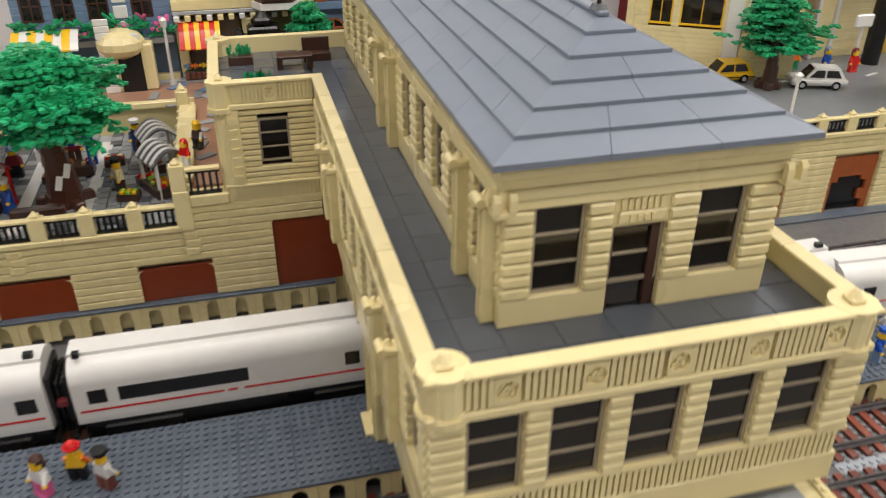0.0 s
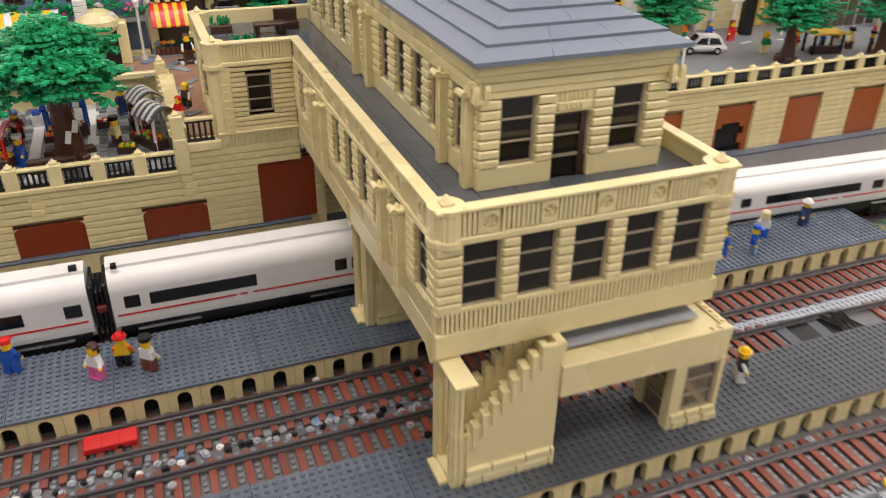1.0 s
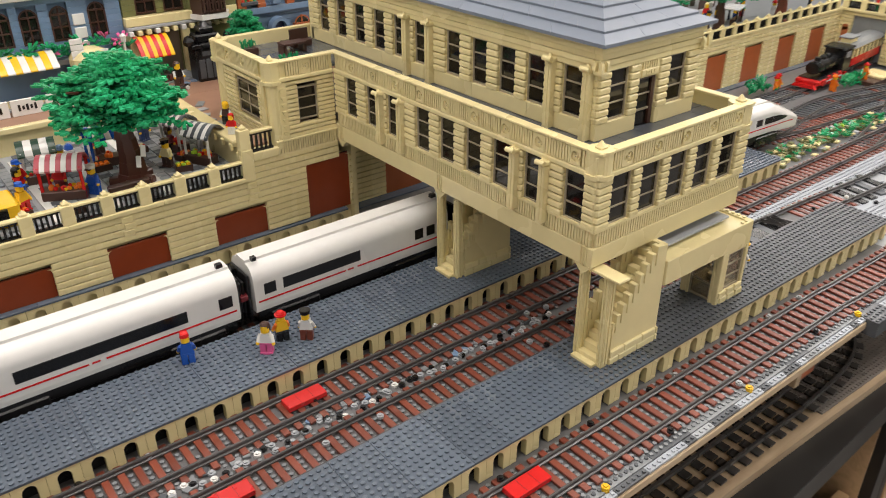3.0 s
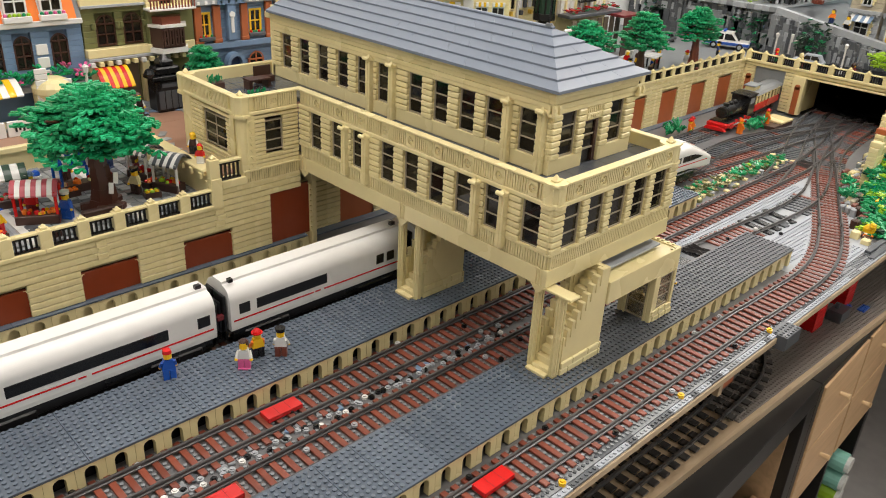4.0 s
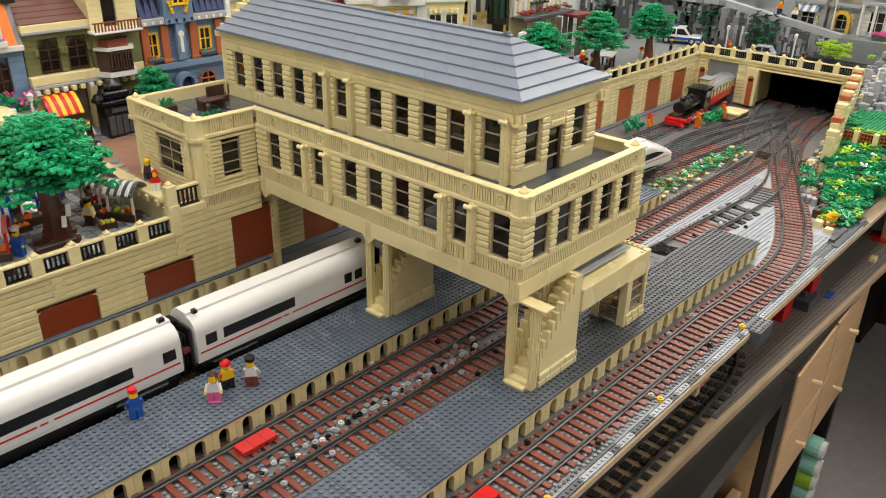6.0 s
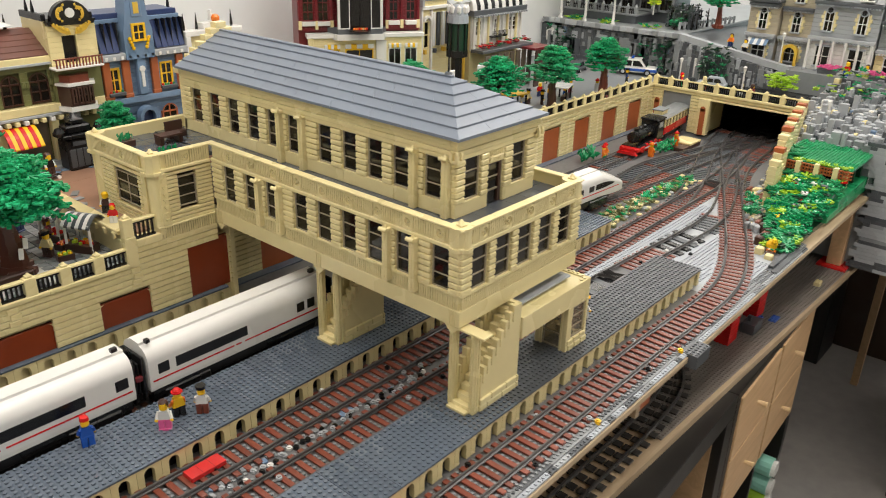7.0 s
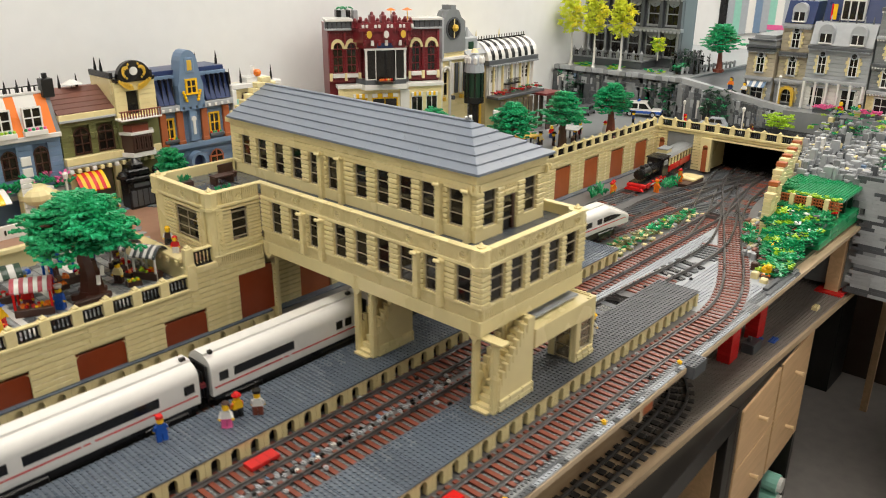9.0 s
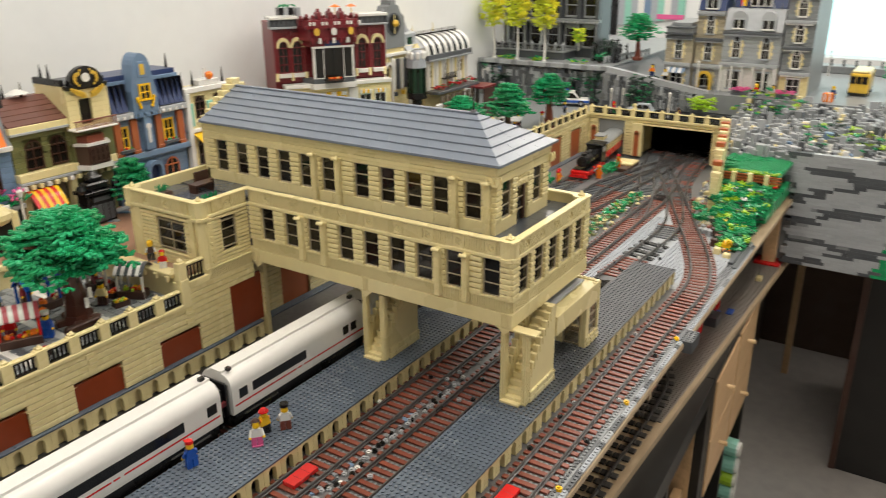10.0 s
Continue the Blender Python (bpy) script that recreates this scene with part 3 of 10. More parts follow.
g = Geo(); g.box(0.127, 0.150, UY0 + 0.006, UY0 + 0.007, UZ0 + 0.001, 0.3235, "pane"); part("pane", g, d)
g = Geo(); g.box(0.150, 0.155, UY0 + 0.003, UY0 + 0.008, UZ0 + 0.001, 0.3235, "dbrown"); part("door_leaf", g, d)
for k, (z0, z1, o) in enumerate(((UW1, 0.351, 0.0008), (0.351, 0.3575, 0.002), (0.3575, 0.364, 0.0008), (0.364, UZ1, 0.003))):
    piece("cornice_band", station, UX0 - o, UX1 + o, UY0 - o, UY0 + 0.008, z0 + 0.0002, z1)
    piece("cornice_band", station, UX0 - o, UX0 + 0.008, UY0 + 0.008, UY1, z0 + 0.0002, z1)
    piece("cornice_band", station, UX1 - 0.008, UX1 + o, UY0 + 0.008, UY1, z0 + 0.0002, z1)
for x in (UX0 - 0.001, UX1 + 0.001):
    g = Geo(); g.box(x - 0.006, x + 0.006, UY0 - 0.007, UY0 + 0.005, UW1 - 0.001, UW1 + 0.003, "tan", 0.0008)
    cf = part("corner_finial", g, station)
    for dx, dy in ((-0.0045, -0.0055), (0.0045, -0.0055), (-0.0045, 0.0035), (0, -0.001)):
        g = Geo()
        g.sweep([(UY0 + dy + 0.0022 * a, UW1 + 0.003 + b) for a, b in ((-1, 0), (1, 0), (1, 0.007), (0.36, 0.0105), (-0.36, 0.0105), (-1, 0.007))], 0, x + dx - 0.0021, x + dx + 0.0021, "tan")
        part("finial_tip", g, cf)
# floors and partitions behind the windows, coloured as an unlit interior
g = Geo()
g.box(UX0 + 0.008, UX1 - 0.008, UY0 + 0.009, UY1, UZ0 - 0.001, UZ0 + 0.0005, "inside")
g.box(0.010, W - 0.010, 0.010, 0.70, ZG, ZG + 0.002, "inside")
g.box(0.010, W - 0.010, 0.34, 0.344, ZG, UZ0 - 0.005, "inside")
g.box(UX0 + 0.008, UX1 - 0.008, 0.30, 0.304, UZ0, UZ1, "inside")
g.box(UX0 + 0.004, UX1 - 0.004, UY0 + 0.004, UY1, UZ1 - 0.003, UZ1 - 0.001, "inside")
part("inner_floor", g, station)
g = Geo(); g.box(0.13, 0.15, 0.115, 0.135, UZ0, UZ0 + 0.02, "dgrey"); g.ball((0.14, 0.125, 0.298), 0.015, "lime", 10, 0.7)
solid("lobby_lamp", g, "yellow-green round lamp just inside the station door", "lamp")

# roof of overlapping slate courses, hipped at the near end
EX0, EX1, EY0, EY1, EZ = 0.047, 0.241, 0.049, 0.668, 0.3745
RX, RY, RZ = 0.144, 0.146, 0.4255
NC = 6
roof = part("roof", (lambda g: (g.box(EX0 + 0.004, EX1 - 0.004, EY0 + 0.004, EY1, EZ - 0.0022, EZ, "dgrey"), g)[1])(Geo()), station, "blue-grey hipped roof in stepped courses")
rng = random.Random(5)


def slate(pts, lip):
    """One roof tile from its top face (lower edge first), with a thick lower edge."""
    g = Geo()
    a, b, c, d = [Vector(p) for p in pts]
    up = Vector((0, 0, lip))
    g.poly([tuple(a + up), tuple(b + up), tuple(c), tuple(d)], "roof")
    dn = Vector((0, 0, -0.0008))
    g.poly([tuple(a + dn), tuple(b + dn), tuple(b + up), tuple(a + up)], "roof")
    g.poly([tuple(a + dn), tuple(a + up), tuple(d), tuple(d + dn)], "roof")
    g.poly([tuple(b + up), tuple(b + dn), tuple(c + dn), tuple(c)], "roof")
    part("roof_tile", g, roof)


LIP = 0.0030
for i in range(NC):
    f0, f1 = i / NC, (i + 1) / NC
    z0, z1 = EZ + f0 * (RZ - EZ), EZ + f1 * (RZ - EZ) + 0.0006
    xa0, xa1 = EX0 + f0 * (RX - EX0), EX0 + f1 * (RX - EX0)
    xb0, xb1 = EX1 - f0 * (EX1 - RX), EX1 - f1 * (EX1 - RX)
    ya0, ya1 = EY0 + f0 * (RY - EY0), EY0 + f1 * (RY - EY0)
    for side in (0, 1):
        p0, p1 = (xa0, xa1) if side == 0 else (xb0, xb1)
        n = 8
        off = 0.5 * (i % 2)
        cuts = [0.0] + [(k + off) / n for k in range(n + 1) if 0.02 < (k + off) / n < 0.98] + [1.0]
        for u, w in zip(cuts, cuts[1:]):
            q = lambda s, y0: y0 + s * (EY1 - y0)
            e = 0.00018
            slate([(p0, q(u, ya0) + (e if u else 0), z0), (p0, q(w, ya0) - e, z0), (p1, q(w, ya1) - e, z1), (p1, q(u, ya1) + (e if u else 0), z1)], LIP)
    n = max(1, 3 - i // 2)
    for k in range(n):
        u, w = k / n, (k + 1) / n
        e = 0.00018
        slate([(xa0 + u * (xb0 - xa0) + (e if k else 0), ya0, z0), (xa0 + w * (xb0 - xa0) - (e if k < n - 1 else 0), ya0, z0),
               (xa1 + w * (xb1 - xa1) - (e if k < n - 1 else 0), ya1, z1), (xa1 + u * (xb1 - xa1) + (e if k else 0), ya1, z1)], LIP)
g = Geo()
g.box(RX - 0.004, RX + 0.004, RY - 0.004, EY1, RZ - 0.001, RZ + 0.0025, "roof", 0.001)
part("ridge", g, roof)
g = Geo(); g.cyl((RX, RY + 0.004, RZ + 0.0025), 0.003, 0.006, "dgrey", 10, 2, 0.004); g.cyl((RX, RY + 0.004, RZ + 0.0055), 0.036, 0.0014, "black", 8, 2, 0.0008); part("roof_spike", g, roof, "thin black spike on a small foot")
# stepped gable behind the roof
steps = 8
for i in range(steps):
    x0 = UX0 - 0.004 + i * 0.0115
    x1 = UX1 + 0.004 - i * 0.0115
    za = EZ - 0.0115 + i * B
    g = Geo()
    g.box(x0, x1, UY1 - 0.002, UY1 + 0.014, za, za + B - 0.0003, "tan", 0.0007)
    part("gable_step", g, station)
g = Geo()
g.box(UX0, UX1, UY1 - 0.006, UY1 + 0.004, UZ0, EZ - 0.0117, "tan")
part("gable_wall", g, station)

# terrace paving
TZ = UZ0 - 0.0014
for (x0, x1, y0, y1, nx, ny) in ((0.008, UX0 - 0.0005, 0.0085, 0.70, 2, 20), (UX0, W - 0.008, 0.0085, UY0 + 0.004, 6, 2), (UX1 + 0.0005, W - 0.008, UY0 + 0.005, 0.70, 1, 18)):
    dx, dy = (x1 - x0) / nx, (y1 - y0) / ny
    me = brick_mesh(dx - 0.0003, dy - 0.0003, 0.0014, "terr", 0.0002)
    for i in range(nx):
        for j in range(ny):
            part("paving_tile", me, station, m=turned(x0 + i * dx, y0 + j * dy, TZ))

# the stair towers
def stair(dy):
    st = thing("stair_tower", (0.05, dy, 0.032), "tan plastic-brick staircase with stepped side walls on the platform", "staircase", "stair towers")
    y0, y1 = -0.0225, 0.0205
    n = 13
    for i in range(n):
        g = Geo()
        x = 0.007 + i * 0.0080
        g.box(x, x + 0.0084 + (0.004 if i < n - 1 else 0), y0 + 0.008 + dy, y1 - 0.008 + dy, 0.032 + (i * B if i else 0), 0.032 + (i + 1) * B - 0.0003, "tan", 0.0006)
        part("step", g, st)
    g = Geo(); g.box(-0.001, 0.0115, y0 + 0.0075 + dy, y1 - 0.004 + dy, 0.032, 0.0362, "tan", 0.0006)
    part("bottom_step", g, st)
    for y in (y0, y1 - 0.008):
        g = Geo()
        g.box(0.007, 0.017, y + dy, y + 0.008 + dy, 0.032, Z0 - 0.0048 if y == y0 else Z0 + 0.001, "tan", 0.0008)
        g.box(0.0085, 0.011, y + dy - 0.0012, y + dy, 0.036, 0.148, "tan"); g.box(0.013, 0.0155, y + dy - 0.0012, y + dy, 0.036, 0.148, "tan")
        g.box(0.0058, 0.007, y + dy + 0.001, y + dy + 0.0032, 0.036, 0.148, "tan"); g.box(0.0058, 0.007, y + dy + 0.0048, y + dy + 0.007, 0.036, 0.148, "tan")
        part("post", g, st)
    for y in (y0, y1 - 0.008):
        g = Geo()
        for i in range(8):
            x = 0.0255 + i * 0.0084
            top = min(0.0975 + i * 0.0098, 0.1635)
            x1 = x + 0.0084 if i < 7 else 0.1035
            g.box(x, x1, y + dy + 0.001, y + 0.007 + dy, 0.034, top - 0.0028, "tan")
            g.box(x - 0.0002, x + 0.0034, y + dy - 0.0006, y + 0.0082 + dy, top - 0.024, top, "tan", 0.0004)
            g.box(x - 0.0006, x + 0.0056, y + dy - 0.0010, y + 0.0086 + dy, top - 0.0030, top + 0.0002, "tan", 0.0006)
        g.box(0.0165, 0.0255, y + dy + 0.001, y + 0.007 + dy, 0.034, 0.086, "tan")
        g.box(0.0200, 0.0225, y + dy - 0.0004, y + 0.001 + dy, 0.044, 0.088, "tan")
        side = part("side_wall", g, st)
        rr = random.Random(3)
        for r in range(2):
            x = 0.019 + 0.001 * r
            while x < 0.102:
                w = min(rr.choice((0.016, 0.024, 0.032)), 0.1045 - x)
                g = Geo(); g.box(x, x + w - 0.0004, y + dy - 0.0022, y + dy + 0.004, 0.032 + r * B, 0.032 + (r + 1) * B - 0.0004, "tan", 0.001)
                part("plinth_brick", g, side)
                x += w
    return st


s1 = stair(0.0)
g = Geo(); g.box(0.003, 0.022, -0.037, 0.004, 0.1506, 0.1538, "tan", 0.0006); part("canopy_tile", g, s1)
s2 = stair(0.2555)

# the open hall beside the first stair
hall = thing("platform_hall", (0.2, 0.01, 0.032), "tan plastic-brick open hall with arch beam and grey slab roof", "model hall")
HY0, HY1 = -0.0245, 0.030
g = Geo()
g.box(0.104, 0.2765, HY0, HY0 + 0.008, 0.106, 0.1385, "tan", 0.0008); g.box(0.104, 0.2765, HY1 - 0.008, HY1, 0.106, 0.1385, "tan", 0.0008)
g.box(0.2685, 0.2765, HY0 + 0.008, HY1 - 0.008, 0.106, 0.1385, "tan", 0.0008)
g.box(0.104, 0.2685, HY0 + 0.008, HY1 - 0.008, 0.1330, 0.1364, "tan")
part("beam", g, hall)
g = Geo()
g.studs([0.108 + S * i for i in range(21)], [HY1 - 0.004], 0.1385, "tan", 8)
g.studs([0.2565, 0.2645], [HY0 + 0.004], 0.1385, "tan", 8)
g.studs([0.2725], [HY0 + 0.012 + S * i for i in range(5)], 0.1385, "tan", 8)
part("beam_studs", g, hall)
g = Geo(); g.box(0.116, 0.252, -0.004, HY1 - 0.010, 0.1404, 0.1436, "lgrey", 0.0006); part("roof_slab", g, hall, "light grey loose roof slab")
for y in (HY0, HY1 - 0.008):
    for b in ((0.2215, 0.2345, y, y + 0.008, 0.032, 0.106), (0.2705, 0.2765, y, y + 0.008, 0.032, 0.106)):
        g = Geo(); g.box(*b, "tan", 0.0007); part("post", g, hall)
    g = Geo(); g.box(0.2347, 0.2703, y + 0.0005, y + 0.0075, 0.032, 0.0505, "tan", 0.0007); part("sill", g, hall)
    g = Geo(); g.box(0.2347, 0.2703, y + 0.0005, y + 0.0075, 0.1025, 0.106, "tan", 0.0005); part("lintel", g, hall)
for a, b in ((HY0 + 0.0082, HY0 + 0.012), (HY1 - 0.012, HY1 - 0.0082)):
    g = Geo(); g.box(0.2215, 0.2295, a, b, 0.032, 0.106, "tan", 0.0007); part("post", g, hall)
g = Geo(); g.box(0.2685, 0.2765, HY0 + 0.0082, HY1 - 0.0082, 0.032, 0.044, "tan"); part("sill", g, hall)
for r in range(2):
    for k in range(3):
        part("brick", brick_mesh(0.0155, 0.004, B - 0.0006, "tan", 0.001), hall, m=turned(0.2250 + 0.0172 * k - 0.004 * (r % 2) + 0.003, HY0 - 0.0018, 0.0325 + r * B))
window(hall, turned(0.2355, HY0 + 0.002, 0.0505), 0.034, 0.052, glass="smoke")
window(hall, turned(0.2355, HY1 - 0.006, 0.0505), 0.034, 0.052, glass="smoke")
window(hall, pose(0.2235, HY1 - 0.012, 0.034, 0, 0, -90), 0.031, 0.070, glass="smoke")

# the tower beside the long side
TX0, TY1 = -0.105, 0.690
tower = thing("corner_tower", (-0.05, 0.60, 0.16), "tan plastic-brick corner wing with ribbed bands and roof terrace", "model building wing")
TN = pose(TX0, L, 0)
TL = pose(TX0, TY1, 0, 0, 0, -90)
tw, tl = -TX0, TY1 - L
g = Geo()
g.box(TX0 + 0.004, 0.0, L + 0.0038, L + 0.008, 0.151, 0.172, "tan"); g.box(TX0 + 0.004, 0.0, L, L + 0.0038, 0.150, 0.1525, "tan"); g.box(TX0 + 0.002, TX0 + 0.008, L + 0.008, TY1, 0.165, 0.172, "tan")
ribs(g, TN @ turned(0, 0.0038, 0), 0.006, tw - 0.002, 0.1525, 0.170)
g.box(TX0 + 0.003, 0.0, L - 0.001, L + 0.008, 0.1695, 0.173, "tan", 0.0008)
part("ribbed_band", g, tower)


def flat_courses(parent, m, u0, u1, z0, z1, hole):
    courses(parent, m @ turned(u0, 0, 0), u1 - u0, z0, z1, [(hole[0] - u0, hole[1] - u0, hole[2], hole[3])], "tan", unit=0.024, depth=0.006, h=0.0064)


flat_courses(tower, TN @ turned(0, 0.001, 0), 0.026, tw - 0.0005, 0.173, 0.2565, (0.0445, 0.0765, 0.196, 0.2445))
window(tower, TN @ turned(0.0445, 0.0035, 0.196), 0.032, 0.0485)
flat_courses(tower, TL @ turned(0, 0.001, 0), 0.030, tl - 0.018, 0.165, 0.2565, (TY1 - 0.622, TY1 - 0.553, 0.193, 0.244))
window(tower, TL @ turned(TY1 - 0.622, 0.0035, 0.193), 0.069, 0.051, 2)
g = Geo()
g.box(TX0 + 0.012, TX0 + 0.026, L - 0.0012, L + 0.008, 0.173, 0.2565, "tan", 0.001)
for k in range(7):
    g.cyl((TX0 + 0.019, L - 0.0012, 0.182 + 0.0105 * k), -0.002, 0.0042, "tan", 3 if k < 6 else 10, 1)
g.cyl((TX0 + 0.010, L + 0.010, 0.160), 0.0965, 0.0098, "tan", 12)
g.box(TX0, TX0 + 0.009, L + 0.018, L + 0.030, 0.165, 0.2565, "tan", 0.001)
part("corner_pier", g, tower)
g = Geo()
g.box(TX0, TX0 + 0.009, TY1 - 0.030, TY1 - 0.012, 0.165, 0.2565, "tan", 0.001)
g.cyl((TX0 + 0.010, TY1 - 0.006, 0.160), 0.0965, 0.0098, "tan", 12)
part("corner_pier", g, tower)
g = Geo()
g.box(TX0 + 0.012, -0.0015, L - 0.0012, L + 0.008, ZW1, ZF, "tan", 0.001); g.box(TX0 - 0.001, TX0 + 0.008, L + 0.012, TY1, ZW1, ZF, "tan", 0.001)
g.box(TX0 + 0.012, -0.0005, L + 0.0032, L + 0.008, ZF, ZCAP, "tan"); g.box(TX0 + 0.0032, TX0 + 0.008, L + 0.012, TY1, ZF, ZCAP, "tan")
ribs(g, TN @ BACK, 0.028, tw - 0.004, ZF + 0.001, ZCAP - 0.0006, [0.060])
ribs(g, TL @ BACK, 0.008, tl - 0.028, ZF + 0.001, ZCAP - 0.0006, [0.05, 0.10])
fr = part("frieze", g, tower)
rosette(fr, TN @ turned(0.060, 0, (ZF + ZCAP) / 2))
for u in (0.05, 0.10):
    rosette(fr, TL @ turned(u, 0, (ZF + ZCAP) / 2))
g = Geo()
g.box(TX0 + 0.010, 0.011, L - 0.001, L + 0.011, ZCAP, ZCAP + P, "tan", 0.0006); g.box(TX0 - 0.001, TX0 + 0.011, L + 0.012, TY1, ZCAP, ZCAP + P, "tan", 0.0006)
g.box(TX0 - 0.001, 0.20, TY1 - 0.004, TY1 + 0.006, ZF, ZCAP + P, "tan", 0.0006)
part("coping", g, tower)
for (x, y) in ((TX0 + 0.010, L + 0.010), (TX0 + 0.010, TY1 - 0.004)):
    g = Geo()
    g.cyl((x, y, ZW1 - 0.001), ZCAP - ZW1 + 0.001, 0.0135, "tan", 8)
    g.cyl((x, y, ZW1 - 0.002), 0.005, 0.0155, "tan", 8)
    g.cyl((x, y, ZCAP), 0.0035, 0.0145, "tan", 8)
    g.box(x - 0.004, x + 0.004, y - 0.004, y + 0.004, ZCAP + 0.0035, ZCAP + 0.006, "tan", 0.0008)
    g.cyl((x, y, ZCAP + 0.006), 0.005, 0.0048, "tan", 8, 2, 0.0012)
    part("corner_post", g, tower)
g = Geo()
g.box(TX0 + 0.006, 0.008, L + 0.006, TY1, UZ0 - 0.004, UZ0 - 0.0014, "dgrey")
# partitions behind the wing's windows carry the same painted indoor shade
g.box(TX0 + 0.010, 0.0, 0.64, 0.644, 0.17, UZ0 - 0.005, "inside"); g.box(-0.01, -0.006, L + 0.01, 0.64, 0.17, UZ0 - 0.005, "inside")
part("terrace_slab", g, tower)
me = brick_mesh(0.0313, 0.0313, 0.0014, "terr", 0.0002)
for i in range(3):
    for j in range(5):
        part("paving_tile", me, tower, m=turned(TX0 + 0.009 + i * 0.0318, L + 0.0085 + j * 0.0335, TZ))

# terrace furniture
g = Geo()
g.box(-0.030, 0.010, 0.600, 0.622, UZ0 + 0.0125, UZ0 + 0.0157, "dbrown", 0.0005)
t = thing("terrace_table", (-0.01, 0.611, UZ0), "dark brown plastic table on the roof terrace", "table")
part("tabletop", g, t)
for x in (-0.030, 0.004):
    g = Geo(); g.box(x, x + 0.006, 0.602, 0.620, UZ0, UZ0 + 0.0125, "dbrown"); part("leg", g, t)
t = thing("terrace_bench", (0.02, 0.627, UZ0), "dark brown plastic bench with a high back", "bench")
g = Geo(); g.box(0.002, 0.034, 0.628, 0.640, UZ0, UZ0 + 0.010, "dbrown", 0.0005); part("seat", g, t)
g = Geo(); g.box(0.002, 0.034, 0.640, 0.6435, UZ0, UZ0 + 0.026, "dbrown", 0.0005); part("backrest", g, t)


def planter(x, y, w):
    t = thing("planter", (x, y, UZ0), "dark brown plastic planter with bright green leaves", "planter", "terrace planters")
    g = Geo(); g.box(x - w / 2, x + w / 2, y - 0.008, y + 0.008, UZ0, UZ0 + 0.010, "dbrown", 0.0005); part("box", g, t)
    g = Geo()
    r = random.Random(int(x * 1e4) + 7)
    for i in range(26):
        a = r.uniform(0, 6.28)
        px, py, pz = x + r.uniform(-w / 2, w / 2), y + r.uniform(-0.007, 0.007), UZ0 + r.uniform(0.009, 0.018)
        g.poly([(px, py, pz - 0.004), (px + 0.004 * math.cos(a), py + 0.004 * math.sin(a), pz), (px + 0.002 * math.cos(a), py + 0.002 * math.sin(a), pz + 0.005), (px - 0.003 * math.sin(a), py + 0.003 * math.cos(a), pz + 0.003)], "green")
    part("leaves", g, t)


planter(-0.055, 0.535, 0.03)
planter(-0.070, 0.640, 0.028)

# ---- retaining walls with gates and balustrades ----
WY, RYW = 0.511, 0.578
PZ = 0.130            # market floor
HZ = 0.168            # upper plaza


def baluster_post(parent, m, u, z0, z1):
    key = ("bpost", round(z1 - z0, 4))
    if key not in SHARED:
        g = Geo()
        h = z1 - z0
        g.box(-0.008, 0.008, -0.002, 0.010, 0, h - 0.007, "tan", 0.0008)
        g.box(-0.0045, 0.0045, 0.0, 0.0085, h - 0.007, h - 0.0035, "tan", 0.0006)
        g.cyl((0, 0.004, h - 0.0035), 0.0035, 0.0038, "tan", 8, 2, 0.0010)
        SHARED[key] = g.mesh("post")
    part("post", SHARED[key], parent, m=m @ turned(u, 0, z0))


def railing(parent, m, u0, u1, z0, z1):
    key = ("rail", round(u1 - u0, 4), round(z1 - z0, 4))
    if key not in SHARED:
        g = Geo()
        w, h = u1 - u0, z1 - z0
        g.box(0, w, 0.001, 0.006, 0, 0.003, "black"); g.box(0, w, 0.001, 0.006, h - 0.005, h - 0.002, "black")
        n = 5
        for i in range(n):
            x = (i + 0.5) * w / n
            g.box(x - 0.0014, x + 0.0014, 0.002, 0.005, 0.003, h - 0.005, "black")
        c = Geo(); c.box(-0.0004, w + 0.0004, -0.001, 0.008, h - 0.002, h + 0.0012, "tan", 0.0005)
        SHARED[key] = (g.mesh("railing"), c.mesh("rail_cap"))
    r = part("railing", SHARED[key][0], parent, m=m @ turned(u0, 0, z0))
    part("rail_cap", SHARED[key][1], r)


def balustrade(parent, m, us, z0, ztop):
    for u in us:
        baluster_post(parent, m, u, z0, ztop)
    for a, b in zip(us, us[1:]):
        railing(parent, m, a + 0.0083, b - 0.0083, z0, ztop - 0.0095)


def gate(parent, m, u0, u1, z0, z1, mt, hole=False):
    """A smooth panel set back in the wall, with a shallow rounded head."""
    g = Geo()
    if hole:
        rr = random.Random(2)
        n = 8
        dw, dh = (u1 - u0) / n, (z1 - z0) / 11
        for i in range(n):
            for j in range(11):
                if j < 7 and 1 <= i <= 6 and not (j == 6 and i in (1, 6)) and not (i == 6 and rr.random() < 0.5):
                    continue
                g.box(u0 + i * dw, u0 + (i + 1) * dw - 0.0002, 0.0065, 0.011, z0 + j * dh, z0 + (j + 1) * dh - 0.0002, mt)
    else:
        g.box(u0 + 0.00015, u1 - 0.00015, 0.0045, 0.009, z0, z1, mt, 0.0002)
    # black sheet at the back; in the broken hole it paints the darkness
    g.box(u0 - 0.002, u1 + 0.002, 0.0112 if hole else 0.0092, 0.0119 if hole else 0.011, z0, z1, "black")
    for s, c in ((1, u0), (-1, u1)):
        g.poly([(c, 0.002, z1), (c + s * 0.006, 0.002, z1), (c + s * 0.002, 0.002, z1 - 0.002), (c, 0.002, z1 - 0.006)], "tan")
    part("gate", g, parent, "smooth rust-brown gate panel" if not hole else "rust-orange gate panel with a broken hole", m=m)


